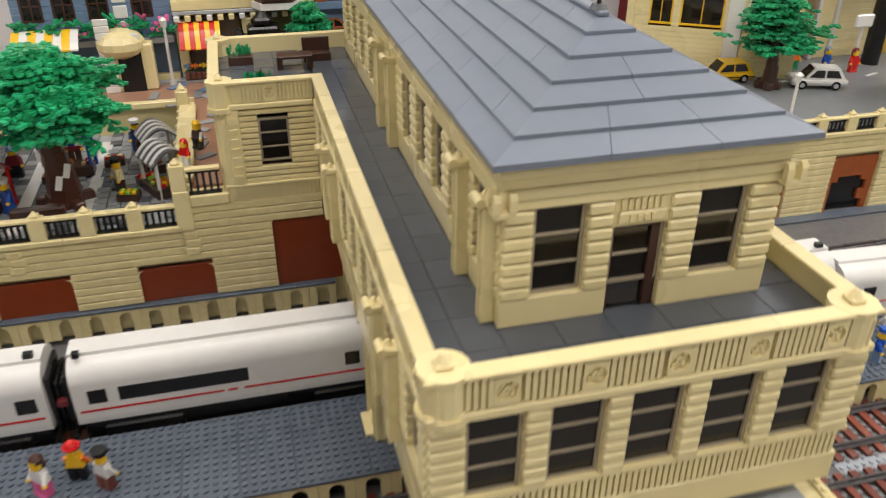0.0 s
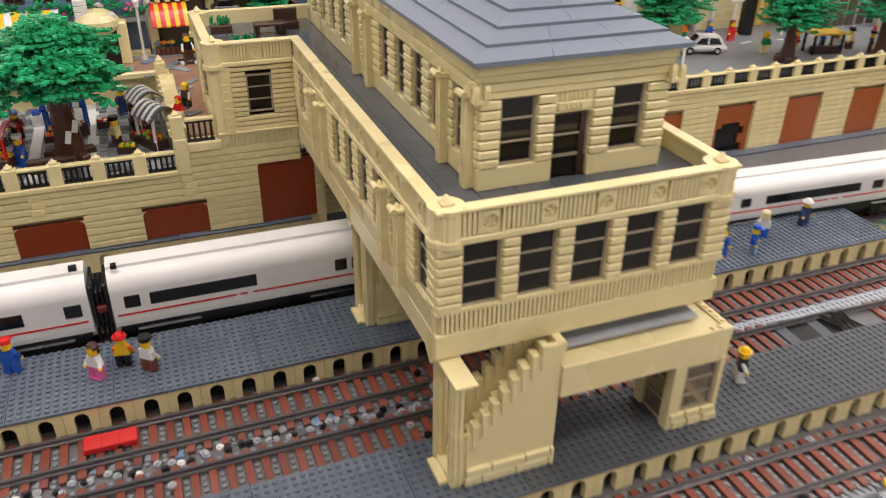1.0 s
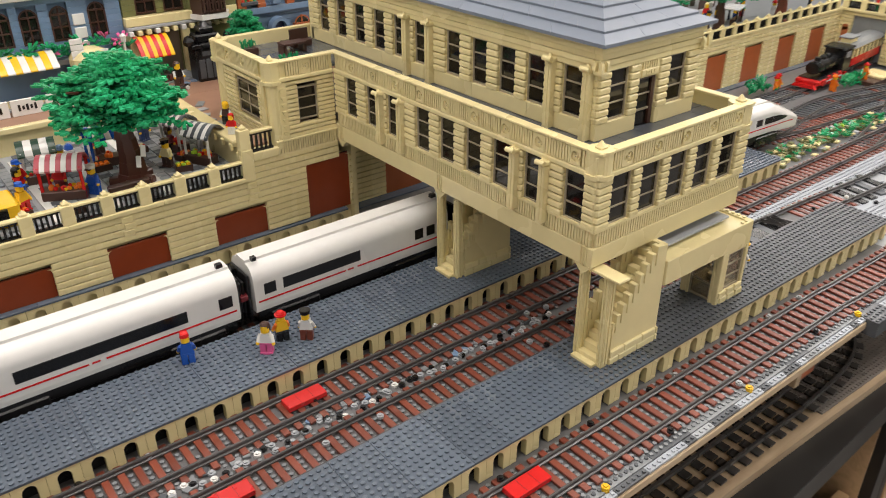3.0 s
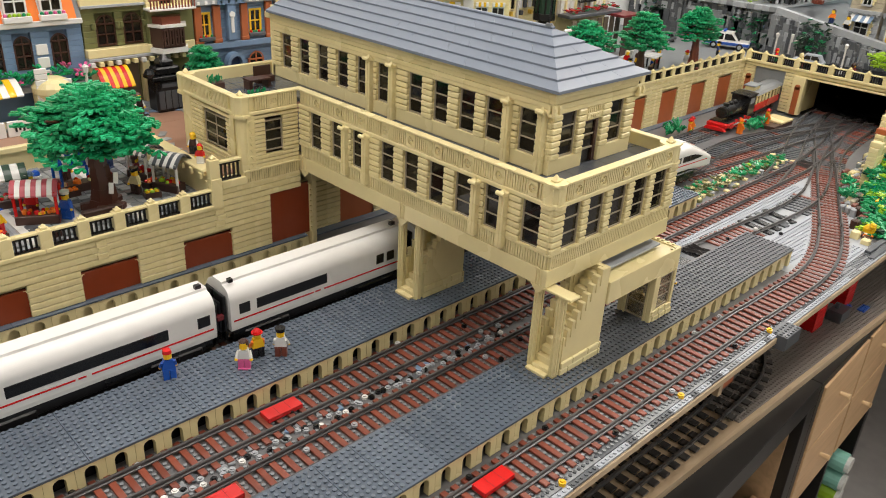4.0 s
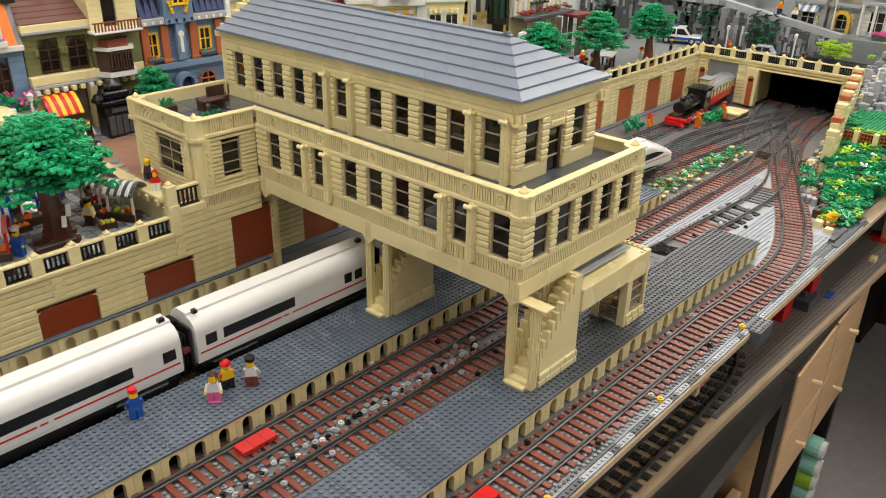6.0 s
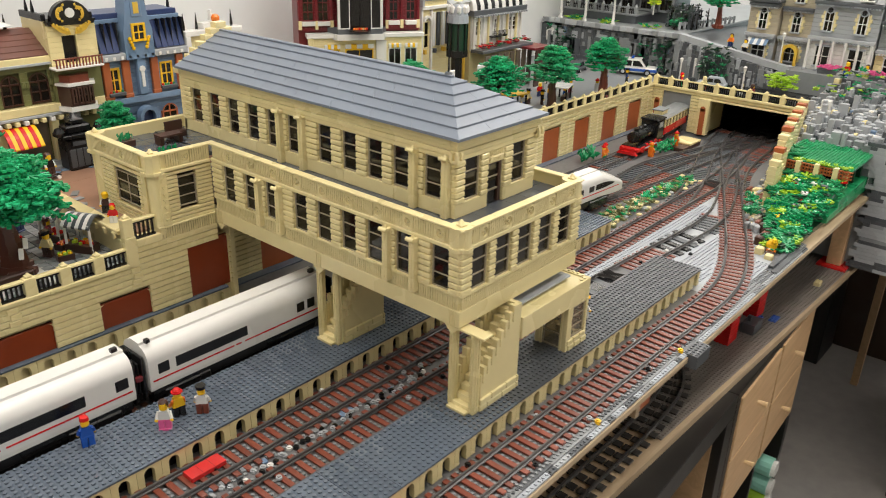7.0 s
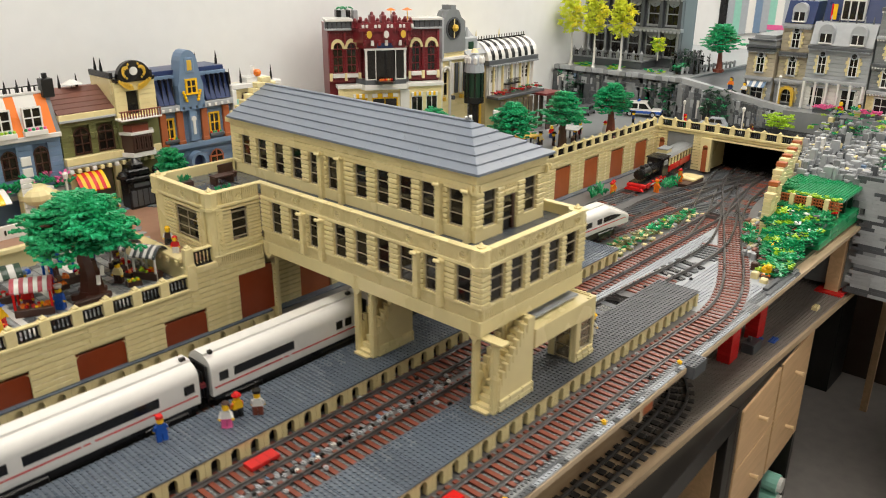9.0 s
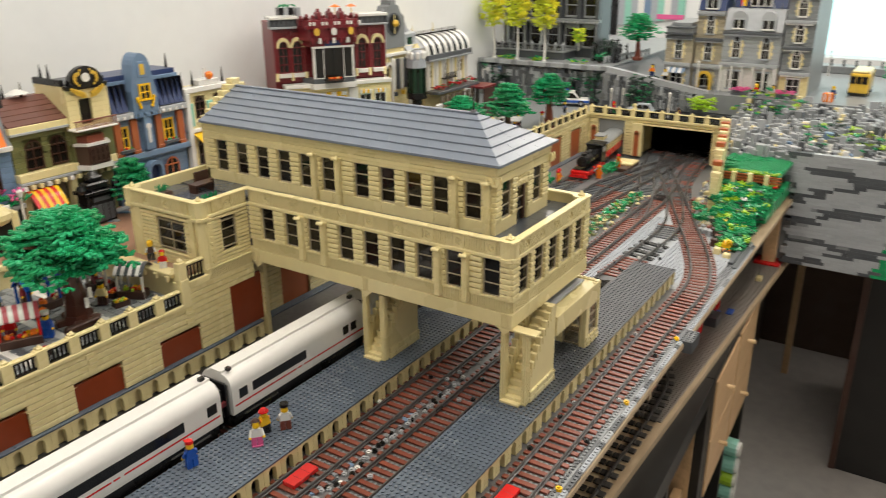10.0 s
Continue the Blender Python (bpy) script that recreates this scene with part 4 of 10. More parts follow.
wall_l = tagged(part("wall_market", (lambda g: (g.box(-1.5, 0.030, WY + 0.012, WY + 0.020, 0.0, 0.125, "tan"), g.box(-0.157, 0.0, WY + 0.012, WY + 0.020, 0.125, 0.165, "tan"), g)[2])(Geo())),
                "tan brick retaining wall with rust-brown gates below the market", "wall", kind="structure")
ML = pose(-1.50, WY, 0)
lg = []
for i in range(8):
    u = 1.50 - 0.209 - 0.1505 * i
    lg.append((u, u + 0.081, 0.0, 0.079))
lg.append((1.50 - 0.058, 1.50 + 0.018, 0.0, 0.127))
courses(wall_l, ML, 1.53, 0.0384, 0.0096 + 12 * B, lg, "tan", unit=16 * S, seed=3)
for u0, u1, a, b in lg:
    gate(wall_l, ML, u0, u1, 0.0377, b, "gate")
# upper courses under the tower and its ledge
courses(wall_l, pose(-0.155, WY, 0), 0.155, 0.0096 + 12 * B, 0.0096 + 15 * B, [], "tan", unit=8 * S, seed=4)
g = Geo()
for i in range(11):
    g.box(-1.50 + i * 0.1224, -1.50 + (i + 1) * 0.1224 - 0.0003, WY - 0.003, WY + 0.012, 0.1248, 0.1312, "tan", 0.0008)
g.box(-0.1575, -0.141, WY - 0.003, WY + 0.012, 0.1248, 0.172, "tan", 0.0008)
g.box(-0.141, -0.100, WY - 0.003, WY + 0.012, 0.1536, 0.1655, "tan", 0.0008)
part("ledge", g, wall_l)
for x in (-0.335, -0.155, -0.515):
    for k in range(3):
        part("quoin", brick_mesh(0.0155, 0.003, 0.0088, "tan", 0.001), wall_l, m=turned(x + 0.003 * (k % 2), WY - 0.0016, 0.094 + k * 0.0096))
us = [1.50 - 0.201 - 0.0486 * i for i in range(26)][::-1] + [1.50 - 0.1505]
balustrade(wall_l, ML, us[:-1], 0.1312, 0.1645)
railing(wall_l, ML, us[-2] + 0.0083, us[-1] - 0.0083, 0.1312, 0.155)
baluster_post(wall_l, ML, us[-1], 0.1312, 0.2085)
railing(wall_l, ML, 1.50 - 0.1415, 1.50 - 0.1065, 0.1655, 0.1955)

# stretch behind the station, set back
wall_r = tagged(part("wall_yard", (lambda g: (g.box(0.030, 1.66, RYW + 0.012, RYW + 0.020, -0.005, 0.125, "tan"), g.box(0.022, 0.030, WY, RYW + 0.012, 0.0, 0.16, "tan"), g)[2])(Geo())),
                "tan brick retaining wall with rust-orange gates along the yard", "wall", kind="structure")
MR = pose(0.030, RYW, 0)
rg = []
for i in range(10):
    u = 1.509 - 0.1532 * i - 0.030
    if u > 0.02:
        rg.append((u, u + 0.081, -0.01, 0.086))
courses(wall_r, MR, 1.63, -0.002, -0.002 + 13 * B, rg, "tan", unit=20 * S, seed=6)
for k, (u0, u1, a, b) in enumerate(rg):
    gate(wall_r, MR, u0, u1, -0.001, b, "gate2", hole=(k == 5))
g = Geo()
for i in range(13):
    g.box(0.030 + i * 0.1254, 0.030 + (i + 1) * 0.1254 - 0.0003, RYW - 0.003, RYW + 0.012, 0.1230, 0.1300, "tan", 0.0008)
part("ledge", g, wall_r)
balustrade(wall_r, MR, [1.60 - 0.0486 * i for i in range(33)][::-1], 0.1300, 0.1600)

# tunnel portal
portal = tagged(part("wall_portal", (lambda g: (g.box(1.672, 1.680, 0.12, 0.58, 0.108, 0.128, "tan"), g)[1])(Geo())), "tan brick tunnel portal with arched niches", "wall", kind="structure")
MP = pose(1.66, 0.585, 0, 0, 0, -90)
courses(portal, MP, 0.470, -0.002, -0.002 + 13 * B, [(0.040, 0.134, -0.01, 0.112), (0.176, 0.230, -0.01, 0.104), (0.200, 0.430, -0.01, 0.1055)], "tan", unit=10 * S, seed=9)
g = Geo()
g.box(1.655, 1.675, 0.110, 0.590, 0.1230, 0.1305, "tan", 0.0008)
g.box(1.655, 1.675, 0.150, 0.392, 0.1055, 0.1105, "tan", 0.0008)
g.box(1.648, 1.668, 0.385, 0.420, 0.0, 0.110, "tan", 0.0008)
g.box(1.664, 1.80, 0.400, 0.408, -0.002, 0.108, "tan"); g.box(1.664, 1.76, 0.150, 0.158, -0.002, 0.108, "tan")
part("ledge", g, portal)
g = Geo()
g.box(1.668, 1.674, 0.445, 0.548, 0.0, 0.114, "mgrey", 0.0005)
part("shutter", g, portal, "plain grey shutter beside the tunnel")
for y in (0.402, 0.560):
    g = Geo()
    g.box(1.6455 if y < 0.5 else 1.657, 1.649 if y < 0.5 else 1.662, y - 0.008, y + 0.008, 0.0, 0.080, "gate2")
    g.cyl((1.6455 if y < 0.5 else 1.657, y, 0.080), 0.0035 if y < 0.5 else 0.005, 0.008, "gate2", 14, 0)
    part("niche", g, portal)
balustrade(portal, MP, [0.012 + 0.0492 * i for i in range(10)], 0.1305, 0.1610)
# walls, roof and floor coloured black to stand for the unlit tunnel
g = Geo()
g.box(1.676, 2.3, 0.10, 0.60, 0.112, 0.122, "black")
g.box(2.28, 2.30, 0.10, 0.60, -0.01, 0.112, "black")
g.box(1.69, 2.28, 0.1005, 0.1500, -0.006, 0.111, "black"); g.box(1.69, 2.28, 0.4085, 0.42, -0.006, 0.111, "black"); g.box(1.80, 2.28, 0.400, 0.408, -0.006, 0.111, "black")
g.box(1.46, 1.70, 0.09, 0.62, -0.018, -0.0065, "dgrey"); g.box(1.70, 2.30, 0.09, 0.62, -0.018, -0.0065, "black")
part("tunnel_lining", g, portal, "black lining that paints the tunnel's unlit depth")

# ---- ground plates ----
g = Geo()
g.box(-1.6, 1.60, -0.1125, 1.12, -0.0062, -0.0012, "ballast")
tagged(part("ground", g), "mid-grey plastic base plates under the tracks", "base plate", kind="structure")
# edge strips
edge = thing("edge_strip", (0.2, -0.12, -0.0065), "studded dark grey and white plastic plates along the deck's edge", "edge plates")
rng = random.Random(11)
x = -1.55
while x < 0.98:
    w = rng.choice((4, 6, 8)) * S
    g = Geo(); g.box(x, x + w - 0.0003, -0.1312, -0.1128, -0.0062, -0.0016, "mgrey" if rng.random() < 0.5 else "dgrey", 0.0003)
    g.studs([x + S * (i + 0.5) for i in range(int(round(w / S)))], [-0.1172, -0.1254], -0.0016, "mgrey" if rng.random() < 0.5 else "dgrey")
    part("plate", g, edge); x += w
x = -1.55
while x < 0.95:
    w = rng.choice((2, 4, 4, 6)) * S
    c = rng.choices(("pale", "lgrey", "dgrey", "mgrey"), (5, 1, 3, 1))[0]
    g = Geo(); g.box(x, x + w - 0.0003, -0.1398, -0.1315, -0.0062, -0.0028, c, 0.0003)
    g.studs([x + S * (i + 0.5) for i in range(int(round(w / S)))], [-0.1357], -0.0028, c)
    part("plate", g, edge); x += w
for x in (-0.41, -0.10, 0.148, 0.401):
    g = Geo(); g.cyl((x, -0.128, -0.0028), 0.0055, 0.0045, "yellow", 12); g.cyl((x, -0.128, 0.0027), 0.0017, 0.0024, "yellow", 10)
    solid("round_brick", g, "small round yellow plastic brick on the edge plates", "toy brick", "yellow round bricks")
g = Geo(); g.box(0.402, 0.452, -0.1565, -0.1270, -0.0250, -0.0010, "dgrey", 0.0008); g.studs([0.406 + S * i for i in range(6)], [-0.1525, -0.1445, -0.1365], -0.0010, "dgrey", 8)
solid("edge_block", g, "dark grey plastic brick block hung on the deck's edge", "toy brick")


# ---- tracks ----
def along(pts, step):
    """Even steps along a smooth curve through pts: (x, y, heading)."""
    P4 = [Vector((2 * pts[0][0] - pts[1][0], 2 * pts[0][1] - pts[1][1]))] + [Vector(p) for p in pts] + [Vector((2 * pts[-1][0] - pts[-2][0], 2 * pts[-1][1] - pts[-2][1]))]
    fine = []
    for i in range(1, len(P4) - 2):
        a, b, c, d = P4[i - 1:i + 3]
        n = max(4, int((c - b).length / 0.004))
        for k in range(n):
            t = k / n
            fine.append(0.5 * ((2 * b) + (c - a) * t + (2 * a - 5 * b + 4 * c - d) * t * t + (3 * b - a - 3 * c + d) * t ** 3))
    fine.append(P4[-2])
    out, left = [], 0.0
    for p, q in zip(fine, fine[1:]):
        ln = (q - p).length
        h = math.atan2(q.y - p.y, q.x - p.x)
        while left < ln:
            r = p + (q - p) * (left / ln)
            out.append((r.x, r.y, h))
            left += step
        left -= ln
    return out


tie_g = Geo(); tie_g.box(-0.0038, 0.0038, -0.0340, 0.0340, 0.0, 0.0032, "brown", 0.0004); TIE = tie_g.mesh("tie")
tie_g = Geo(); tie_g.box(-0.0038, 0.0038, -0.0340, 0.0340, 0.0, 0.0032, "dgrey", 0.0004); TIE_G = tie_g.mesh("tie")
GA = 0.0205


def track(label, pts, z=0.0, ties=None, grey=0.0, grey_from=9.0, seed=0, mt="rail", stud="mgrey", step=2 * S, group="tracks"):
    t = thing("track", (pts[0][0], pts[0][1], z), label, "railway track", group)
    rr = random.Random(seed)
    bal = Geo()
    for i, (x, y, h) in enumerate(along(pts, step)):
        if ties and not ties(x):
            continue
        m = pose(x, y, z, 0, 0, math.degrees(h))
        me = TIE_G if rr.random() < (grey if x < grey_from else 0.85) else TIE
        part("tie", me, t, m=m @ turned(rr.uniform(-0.0003, 0.0003), rr.uniform(-0.0004, 0.0004), -0.0014 if x > 0.6 else 0, rr.uniform(-0.4, 0.4)))
        if stud and rr.random() < 0.97:
            m2 = m @ turned(S, 0, 0)
            k = len(bal.v)
            for j in (-4.2, -3.4, -1.5, -0.5, 0.5, 1.5, 3.4, 4.2):
                if rr.random() < 0.96:
                    bal.cyl((0, j * S, -0.0012), 0.0019, 0.0024, stud, 6)
            bal.v[k:] = [tuple(m2 @ Vector(p)) for p in bal.v[k:]]
    if bal.v:
        part("ballast_studs", bal, t)["kind"] = "stuff"
    fine = along(pts, 0.016 if len(pts) > 2 else 0.128)
    for side in (-1, 1):
        g = Geo()
        prev = None
        s = g.slot(mt)
        prof = [(-0.0030, 0.0032), (-0.0030, 0.0046), (-0.0013, 0.0054), (-0.0016, 0.0086), (-0.0010, 0.0096), (0.0010, 0.0096), (0.0016, 0.0086), (0.0013, 0.0054), (0.0030, 0.0046), (0.0030, 0.0032)]
        for (x, y, h) in fine:
            nx, ny = -math.sin(h), math.cos(h)
            k = len(g.v)
            for a, b in prof:
                o = side * GA + a
                g.v.append((x + nx * o, y + ny * o, z + b))
            if prev is not None:
                n = len(prof)
                for i in range(n):
                    j = (i + 1) % n
                    g.f.append((prev + i, prev + j, k + j, k + i)); g.m.append(s)
            prev = k
        part("rail", g, t)
    return t


RB = "dark grey rails on red-brown plastic sleepers"
TY3, TY2, TY1K, TY0 = -0.0865, 0.0855, 0.1675, 0.3370
track(RB + " beside the near platform", [(-1.3, TY3), (0.2, TY3 - 0.001), (0.45, TY3 - 0.005), (0.62, -0.094), (0.74, -0.075), (0.87, -0.029), (1.015, 0.034), (1.19, 0.110), (1.36, 0.186), (1.54, 0.262), (1.75, 0.31)], seed=1, grey_from=1.22)
track("dark grey rails on red-brown sleepers ending in a loose switch", [(-1.3, TY2), (0.40, TY2), (0.55, 0.083), (0.69, 0.077), (0.82, 0.068), (0.92, 0.065), (1.0, 0.071), (1.07, 0.085), (1.205, 0.127), (1.34, 0.183)], seed=2, ties=lambda x: x < 0.46 or 0.62 < x < 0.74 or 0.90 < x < 1.02, grey_from=0.89)
for i in range(11):
    tagged(part("switch_tie", brick_mesh(0.0156, 0.074, 0.0034, "black" if i % 3 else "dgrey", 0.0004), None, m=turned((0.47 + 0.0145 * i) if i < 7 else (0.745 + 0.030 * (i - 7)), 0.0445 - 0.0012 * i, -0.001, -2 - i)), "loose black studded plate used as a switch sleeper", "toy piece", "switch sleepers")
track(RB + " between the platforms", [(-1.3, TY1K), (1.0, TY1K), (1.2, 0.172), (1.40, 0.195), (1.60, 0.24), (1.75, 0.25)], seed=3, grey_from=1.24)
track(RB + " carrying the white train", [(-1.3, TY0), (0.75, TY0 - 0.006), (0.90, 0.320), (1.03, 0.303), (1.20, 0.288), (1.38, 0.273), (1.55, 0.260), (1.75, 0.25)], seed=4, grey_from=1.22)
track("dark grey rails on grey sleepers by the yard wall", [(0.2, 0.455), (1.0, 0.455), (1.25, 0.458), (1.45, 0.478), (1.68, 0.497)], seed=5, grey=0.75)
track("crossing dark grey rails of the yard throat", [(0.95, 0.325), (1.2, 0.36), (1.40, 0.33), (1.60, 0.275), (1.75, 0.22)], seed=6, grey=0.9, stud=None)
track("crossing dark grey rails of the yard throat", [(1.02, 0.17), (1.22, 0.215), (1.42, 0.28), (1.66, 0.34), (1.75, 0.35)], seed=7, grey=0.9, stud=None)
track("crossing dark grey rails near the tunnel", [(1.19, 0.110), (1.38, 0.165), (1.58, 0.19), (1.75, 0.20)], seed=8, grey=0.5, stud=None)
# throat plates and the white strip of bare base plates
g = Geo(); LZ = -0.0008
g.poly([(0.42, 0.137, LZ), (0.42, 0.120, LZ), (0.60, 0.113, LZ), (0.72, 0.106, LZ), (0.86, 0.092, LZ), (0.95, 0.091, LZ), (1.05, 0.106, LZ), (1.10, 0.122, LZ), (0.98, 0.137, LZ)], "pale")
g.poly([(0.655, 0.047, LZ), (0.655, -0.052, LZ), (0.70, -0.054, LZ), (0.78, -0.028, LZ), (0.90, 0.016, LZ), (0.97, 0.036, LZ), (0.90, 0.030, LZ), (0.78, 0.036, LZ)], "pale")
g.poly([(0.62, -0.1125, -0.0008), (0.84, -0.1125, -0.0008), (0.92, -0.075, -0.0008), (0.90, -0.06, -0.0008), (0.80, -0.096, -0.0008)], "pale")
rr = random.Random(2)
for i in range(int(0.70 / S)):
    x = 0.42 + (i + 0.5) * S
    for j in range(int(0.26 / S)):
        y = -0.11 + (j + 0.5) * S
        a = 0.117 - max(0, x - 0.50) * 0.070 if x < 0.95 else 0.091 + (x - 0.95) * 0.16
        if (a + 0.002 < y < 0.134 and x < 1.06) or (0.66 < x < 0.90 and -0.048 + max(0, x - 0.70) * 0.33 < y < 0.030) or (0.66 < x < 0.84 and -0.110 < y < -0.102 + max(0, x - 0.78) * 0.3):
            g.cyl((x, y, -0.0008), 0.0017, 0.0024, "pale", 6)
g.poly([(0.62, -0.1125, LZ - 0.0003), (0.84, -0.1125, LZ - 0.0003), (0.93, -0.080, LZ - 0.0003), (1.16, 0.018, LZ - 0.0003), (1.22, 0.10, LZ - 0.0003), (1.16, 0.137, LZ - 0.0003), (0.62, 0.137, LZ - 0.0003)], "lgrey")
g.poly([(0.93, -0.078, LZ), (1.10, -0.010, LZ), (1.16, 0.018, LZ), (1.16, 0.052, LZ), (1.04, 0.0, LZ), (0.92, -0.052, LZ)], "lgrey")
tagged(part("bare_plates", g), "bare pale grey studded base plates between the tracks", "base plate", kind="structure")

# loose red plates and scattered round studs
for (x0, x1, y0, y1) in ((-0.290, -0.242, TY1K - 0.006, TY1K + 0.014), (-0.422, -0.374, TY2 - 0.010, TY2 + 0.010), (-0.185, -0.137, TY3 - 0.004, TY3 + 0.016)):
    g = Geo(); g.box(x0, x1, y0, y1, 0.0033, 0.0097, "red", 0.0005)
    for k in (1, 2):
        xx = x0 + k * (x1 - x0) / 3
        g.box(xx - 0.0002, xx + 0.0002, y0 + 0.0006, y1 - 0.0006, 0.0097, 0.00985, "dred")
    solid("red_brick", g, "flat bright red plastic block lying between the rails", "toy brick", "red blocks")
st_g = Geo(); st_g.cyl((0, 0, 0), 0.0032, 0.0040, "white", 10); st_g.cyl((0, 0, 0.0032), 0.0017, 0.0024, "white", 8); STUDW = st_g.mesh("round_plate")
st_g = Geo(); st_g.cyl((0, 0, 0), 0.0032, 0.0040, "black", 10); st_g.cyl((0, 0, 0.0032), 0.0017, 0.0024, "black", 8); STUDB = st_g.mesh("round_plate")
st_g = Geo(); st_g.cyl((0, 0, 0), 0.0032, 0.0040, "lgrey", 10); st_g.cyl((0, 0, 0.0032), 0.0017, 0.0024, "lgrey", 8); STUDG = st_g.mesh("round_plate")
rr = random.Random(21)
for i in range(150):
    if i < 105:
        x = -0.80 + i * 0.0085 + rr.uniform(-0.006, 0.006); y = 0.1265 + rr.uniform(-0.006, 0.006); z = -0.0008
    elif i < 120:
        x = rr.uniform(-0.7, 0.5); y = TY1K + rr.choice((-0.026, 0.0, 0.026)) + rr.uniform(-0.004, 0.004); z = 0.0033
    elif i < 132:
        x = rr.uniform(-0.6, 0.4); y = TY3 + rr.choice((-0.034, 0.027)) + rr.uniform(-0.003, 0.003); z = 0.0033
    elif i < 142:
        x = rr.uniform(-0.7, 0.2); y = TY2 + rr.choice((-0.01, 0.008)); z = 0.0033
    else:
        x = rr.uniform(0.62, 0.9); y = rr.uniform(0.03, 0.1) - (x - 0.6) * 0.1; z = 0.0008
    k = rr.random()
    me = STUDW if k < 0.10 else (STUDG if k < 0.62 else STUDB)
    col = "white" if me is STUDW else ("grey" if me is STUDG else "black")
    tagged(part("round_plate", me, None, m=turned(x, y, z)), "tiny round " + col + " plastic plate lying loose by the track", "toy piece", "loose round plates")
for i in range(46):
    x = -0.80 + i * 0.0185 + rr.uniform(-0.008, 0.008); y = 0.1265 + rr.uniform(-0.009, 0.009)
    part("chip", brick_mesh(rr.choice((0.0078, 0.0118, 0.0158)), 0.0078, 0.0032, rr.choice(("dgrey", "mgrey", "sandblue", "mgrey")), 0.0004), None, m=turned(x, y, -0.001, rr.uniform(0, 90)))
    o = bpy.context.scene.objects[-1]
    tagged(o, "small dark grey plastic plate used as track ballast", "toy piece", "ballast plates")


# ---- platforms ----
def arch_mesh():
    if "arch" not in SHARED:
        g = Geo()
        w, h, r, top, d = 0.0317, 0.0288, 0.0069, 0.0248, 0.008
        cx = w / 2
        spring = top - r
        g.poly([(0, 0, 0), (cx - r, 0, 0), (cx - r, 0, spring), (cx - r, 0, h), (0, 0, h)], "tan")
        g.poly([(cx + r, 0, 0), (w, 0, 0), (w, 0, h), (cx + r, 0, h), (cx + r, 0, spring)], "tan")
        n = 8
        pts = [(cx - r * math.cos(math.pi * i / n), spring + r * math.sin(math.pi * i / n)) for i in range(n + 1)]
        for (a, b), (c, e) in zip(pts, pts[1:]):
            g.poly([(a, 0, b), (c, 0, e), (c, 0, h), (a, 0, h)], "tan")
            g.poly([(a, 0, b), (a, d, b), (c, d, e), (c, 0, e)], "tan")
        g.poly([(cx - r, 0, 0), (cx - r, d, 0), (cx - r, d, spring), (cx - r, 0, spring)], "tan")
        g.poly([(cx + r, 0, 0), (cx + r, 0, spring), (cx + r, d, spring), (cx + r, d, 0)], "tan")
        g.poly([(0, 0, 0), (0, 0, h), (0, d, h), (0, d, 0)], "tan"); g.poly([(w, 0, 0), (w, d, 0), (w, d, h), (w, 0, h)], "tan")
        g.poly([(0, 0, h), (w, 0, h), (w, d, h), (0, d, h)], "tan")
        SHARED["arch"] = g.mesh("arch")
    return SHARED["arch"]


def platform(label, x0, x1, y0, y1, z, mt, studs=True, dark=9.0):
    t = thing("platform", ((x0 + x1) / 2, (y0 + y1) / 2, 0), label, "railway platform", "platforms")
    n = int((x1 - x0) / 0.032)
    for i in range(n):
        part("arch", arch_mesh(), t, m=turned(x1 - (i + 1) * 0.032, y0, z - 0.032))
    g = Geo()
    # black box behind the arches: darkness of the openings as plain colour
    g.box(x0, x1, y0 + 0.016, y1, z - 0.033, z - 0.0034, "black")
    g.box(x0, x1, y1 - 0.003, y1, z - 0.033, z - 0.0034, "tan")
    g.box(x1 - 0.008, x1 - 0.0002, y0 + 0.001, y1, z - 0.033, z - 0.0034, "tan")
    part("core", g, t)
    x = x1
    rr = random.Random(int(1000 * y0) + 5)
    while x > x0 + 0.01:
        w = min(rr.choice((6, 8, 12, 16)) * S, x - x0)
        # plates past dark turn dark grey: shade by the station put into colour
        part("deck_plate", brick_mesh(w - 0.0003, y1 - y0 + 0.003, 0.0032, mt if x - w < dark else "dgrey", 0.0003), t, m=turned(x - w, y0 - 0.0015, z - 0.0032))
        x -= w
    if studs:
        g = Geo()
        nx, ny = int((x1 - x0) / S), int(round((y1 - y0) / S))
        for i in range(nx):
            px = x1 - (i + 0.5) * S
            for j in range(ny):
                py = y0 + (j + 0.5) * S
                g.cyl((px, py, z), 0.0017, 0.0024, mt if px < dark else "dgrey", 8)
        part("deck_studs", g, t)["kind"] = "stuff"
    return t


# from the stair on, darker plates and studs carry the station's shade
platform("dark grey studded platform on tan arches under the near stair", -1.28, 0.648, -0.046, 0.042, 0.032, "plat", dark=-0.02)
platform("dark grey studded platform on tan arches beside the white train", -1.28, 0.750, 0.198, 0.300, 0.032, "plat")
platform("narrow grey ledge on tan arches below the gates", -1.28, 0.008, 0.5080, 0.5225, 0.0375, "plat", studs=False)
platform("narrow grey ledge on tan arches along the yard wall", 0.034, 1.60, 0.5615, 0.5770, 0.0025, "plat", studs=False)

# ---- lower deck: base plates, old track, red props ----
g = Geo()
g.sweep([(0.447, -0.104), (1.58, -0.142), (1.58, 0.30), (0.447, 0.30)], 2, -0.2128, -0.2095, "deckgrey")
for i in range(141):
    for j in range(26):
        g.cyl((0.4515 + i * S, -0.100 - 0.0335 * i * S + j * S, -0.2095), 0.0017, 0.0024, "deckgrey", 5)
tagged(part("lower_plates", g), "brown-grey studded base plates on the lower deck", "base plate", kind="structure")
tie_g = Geo()
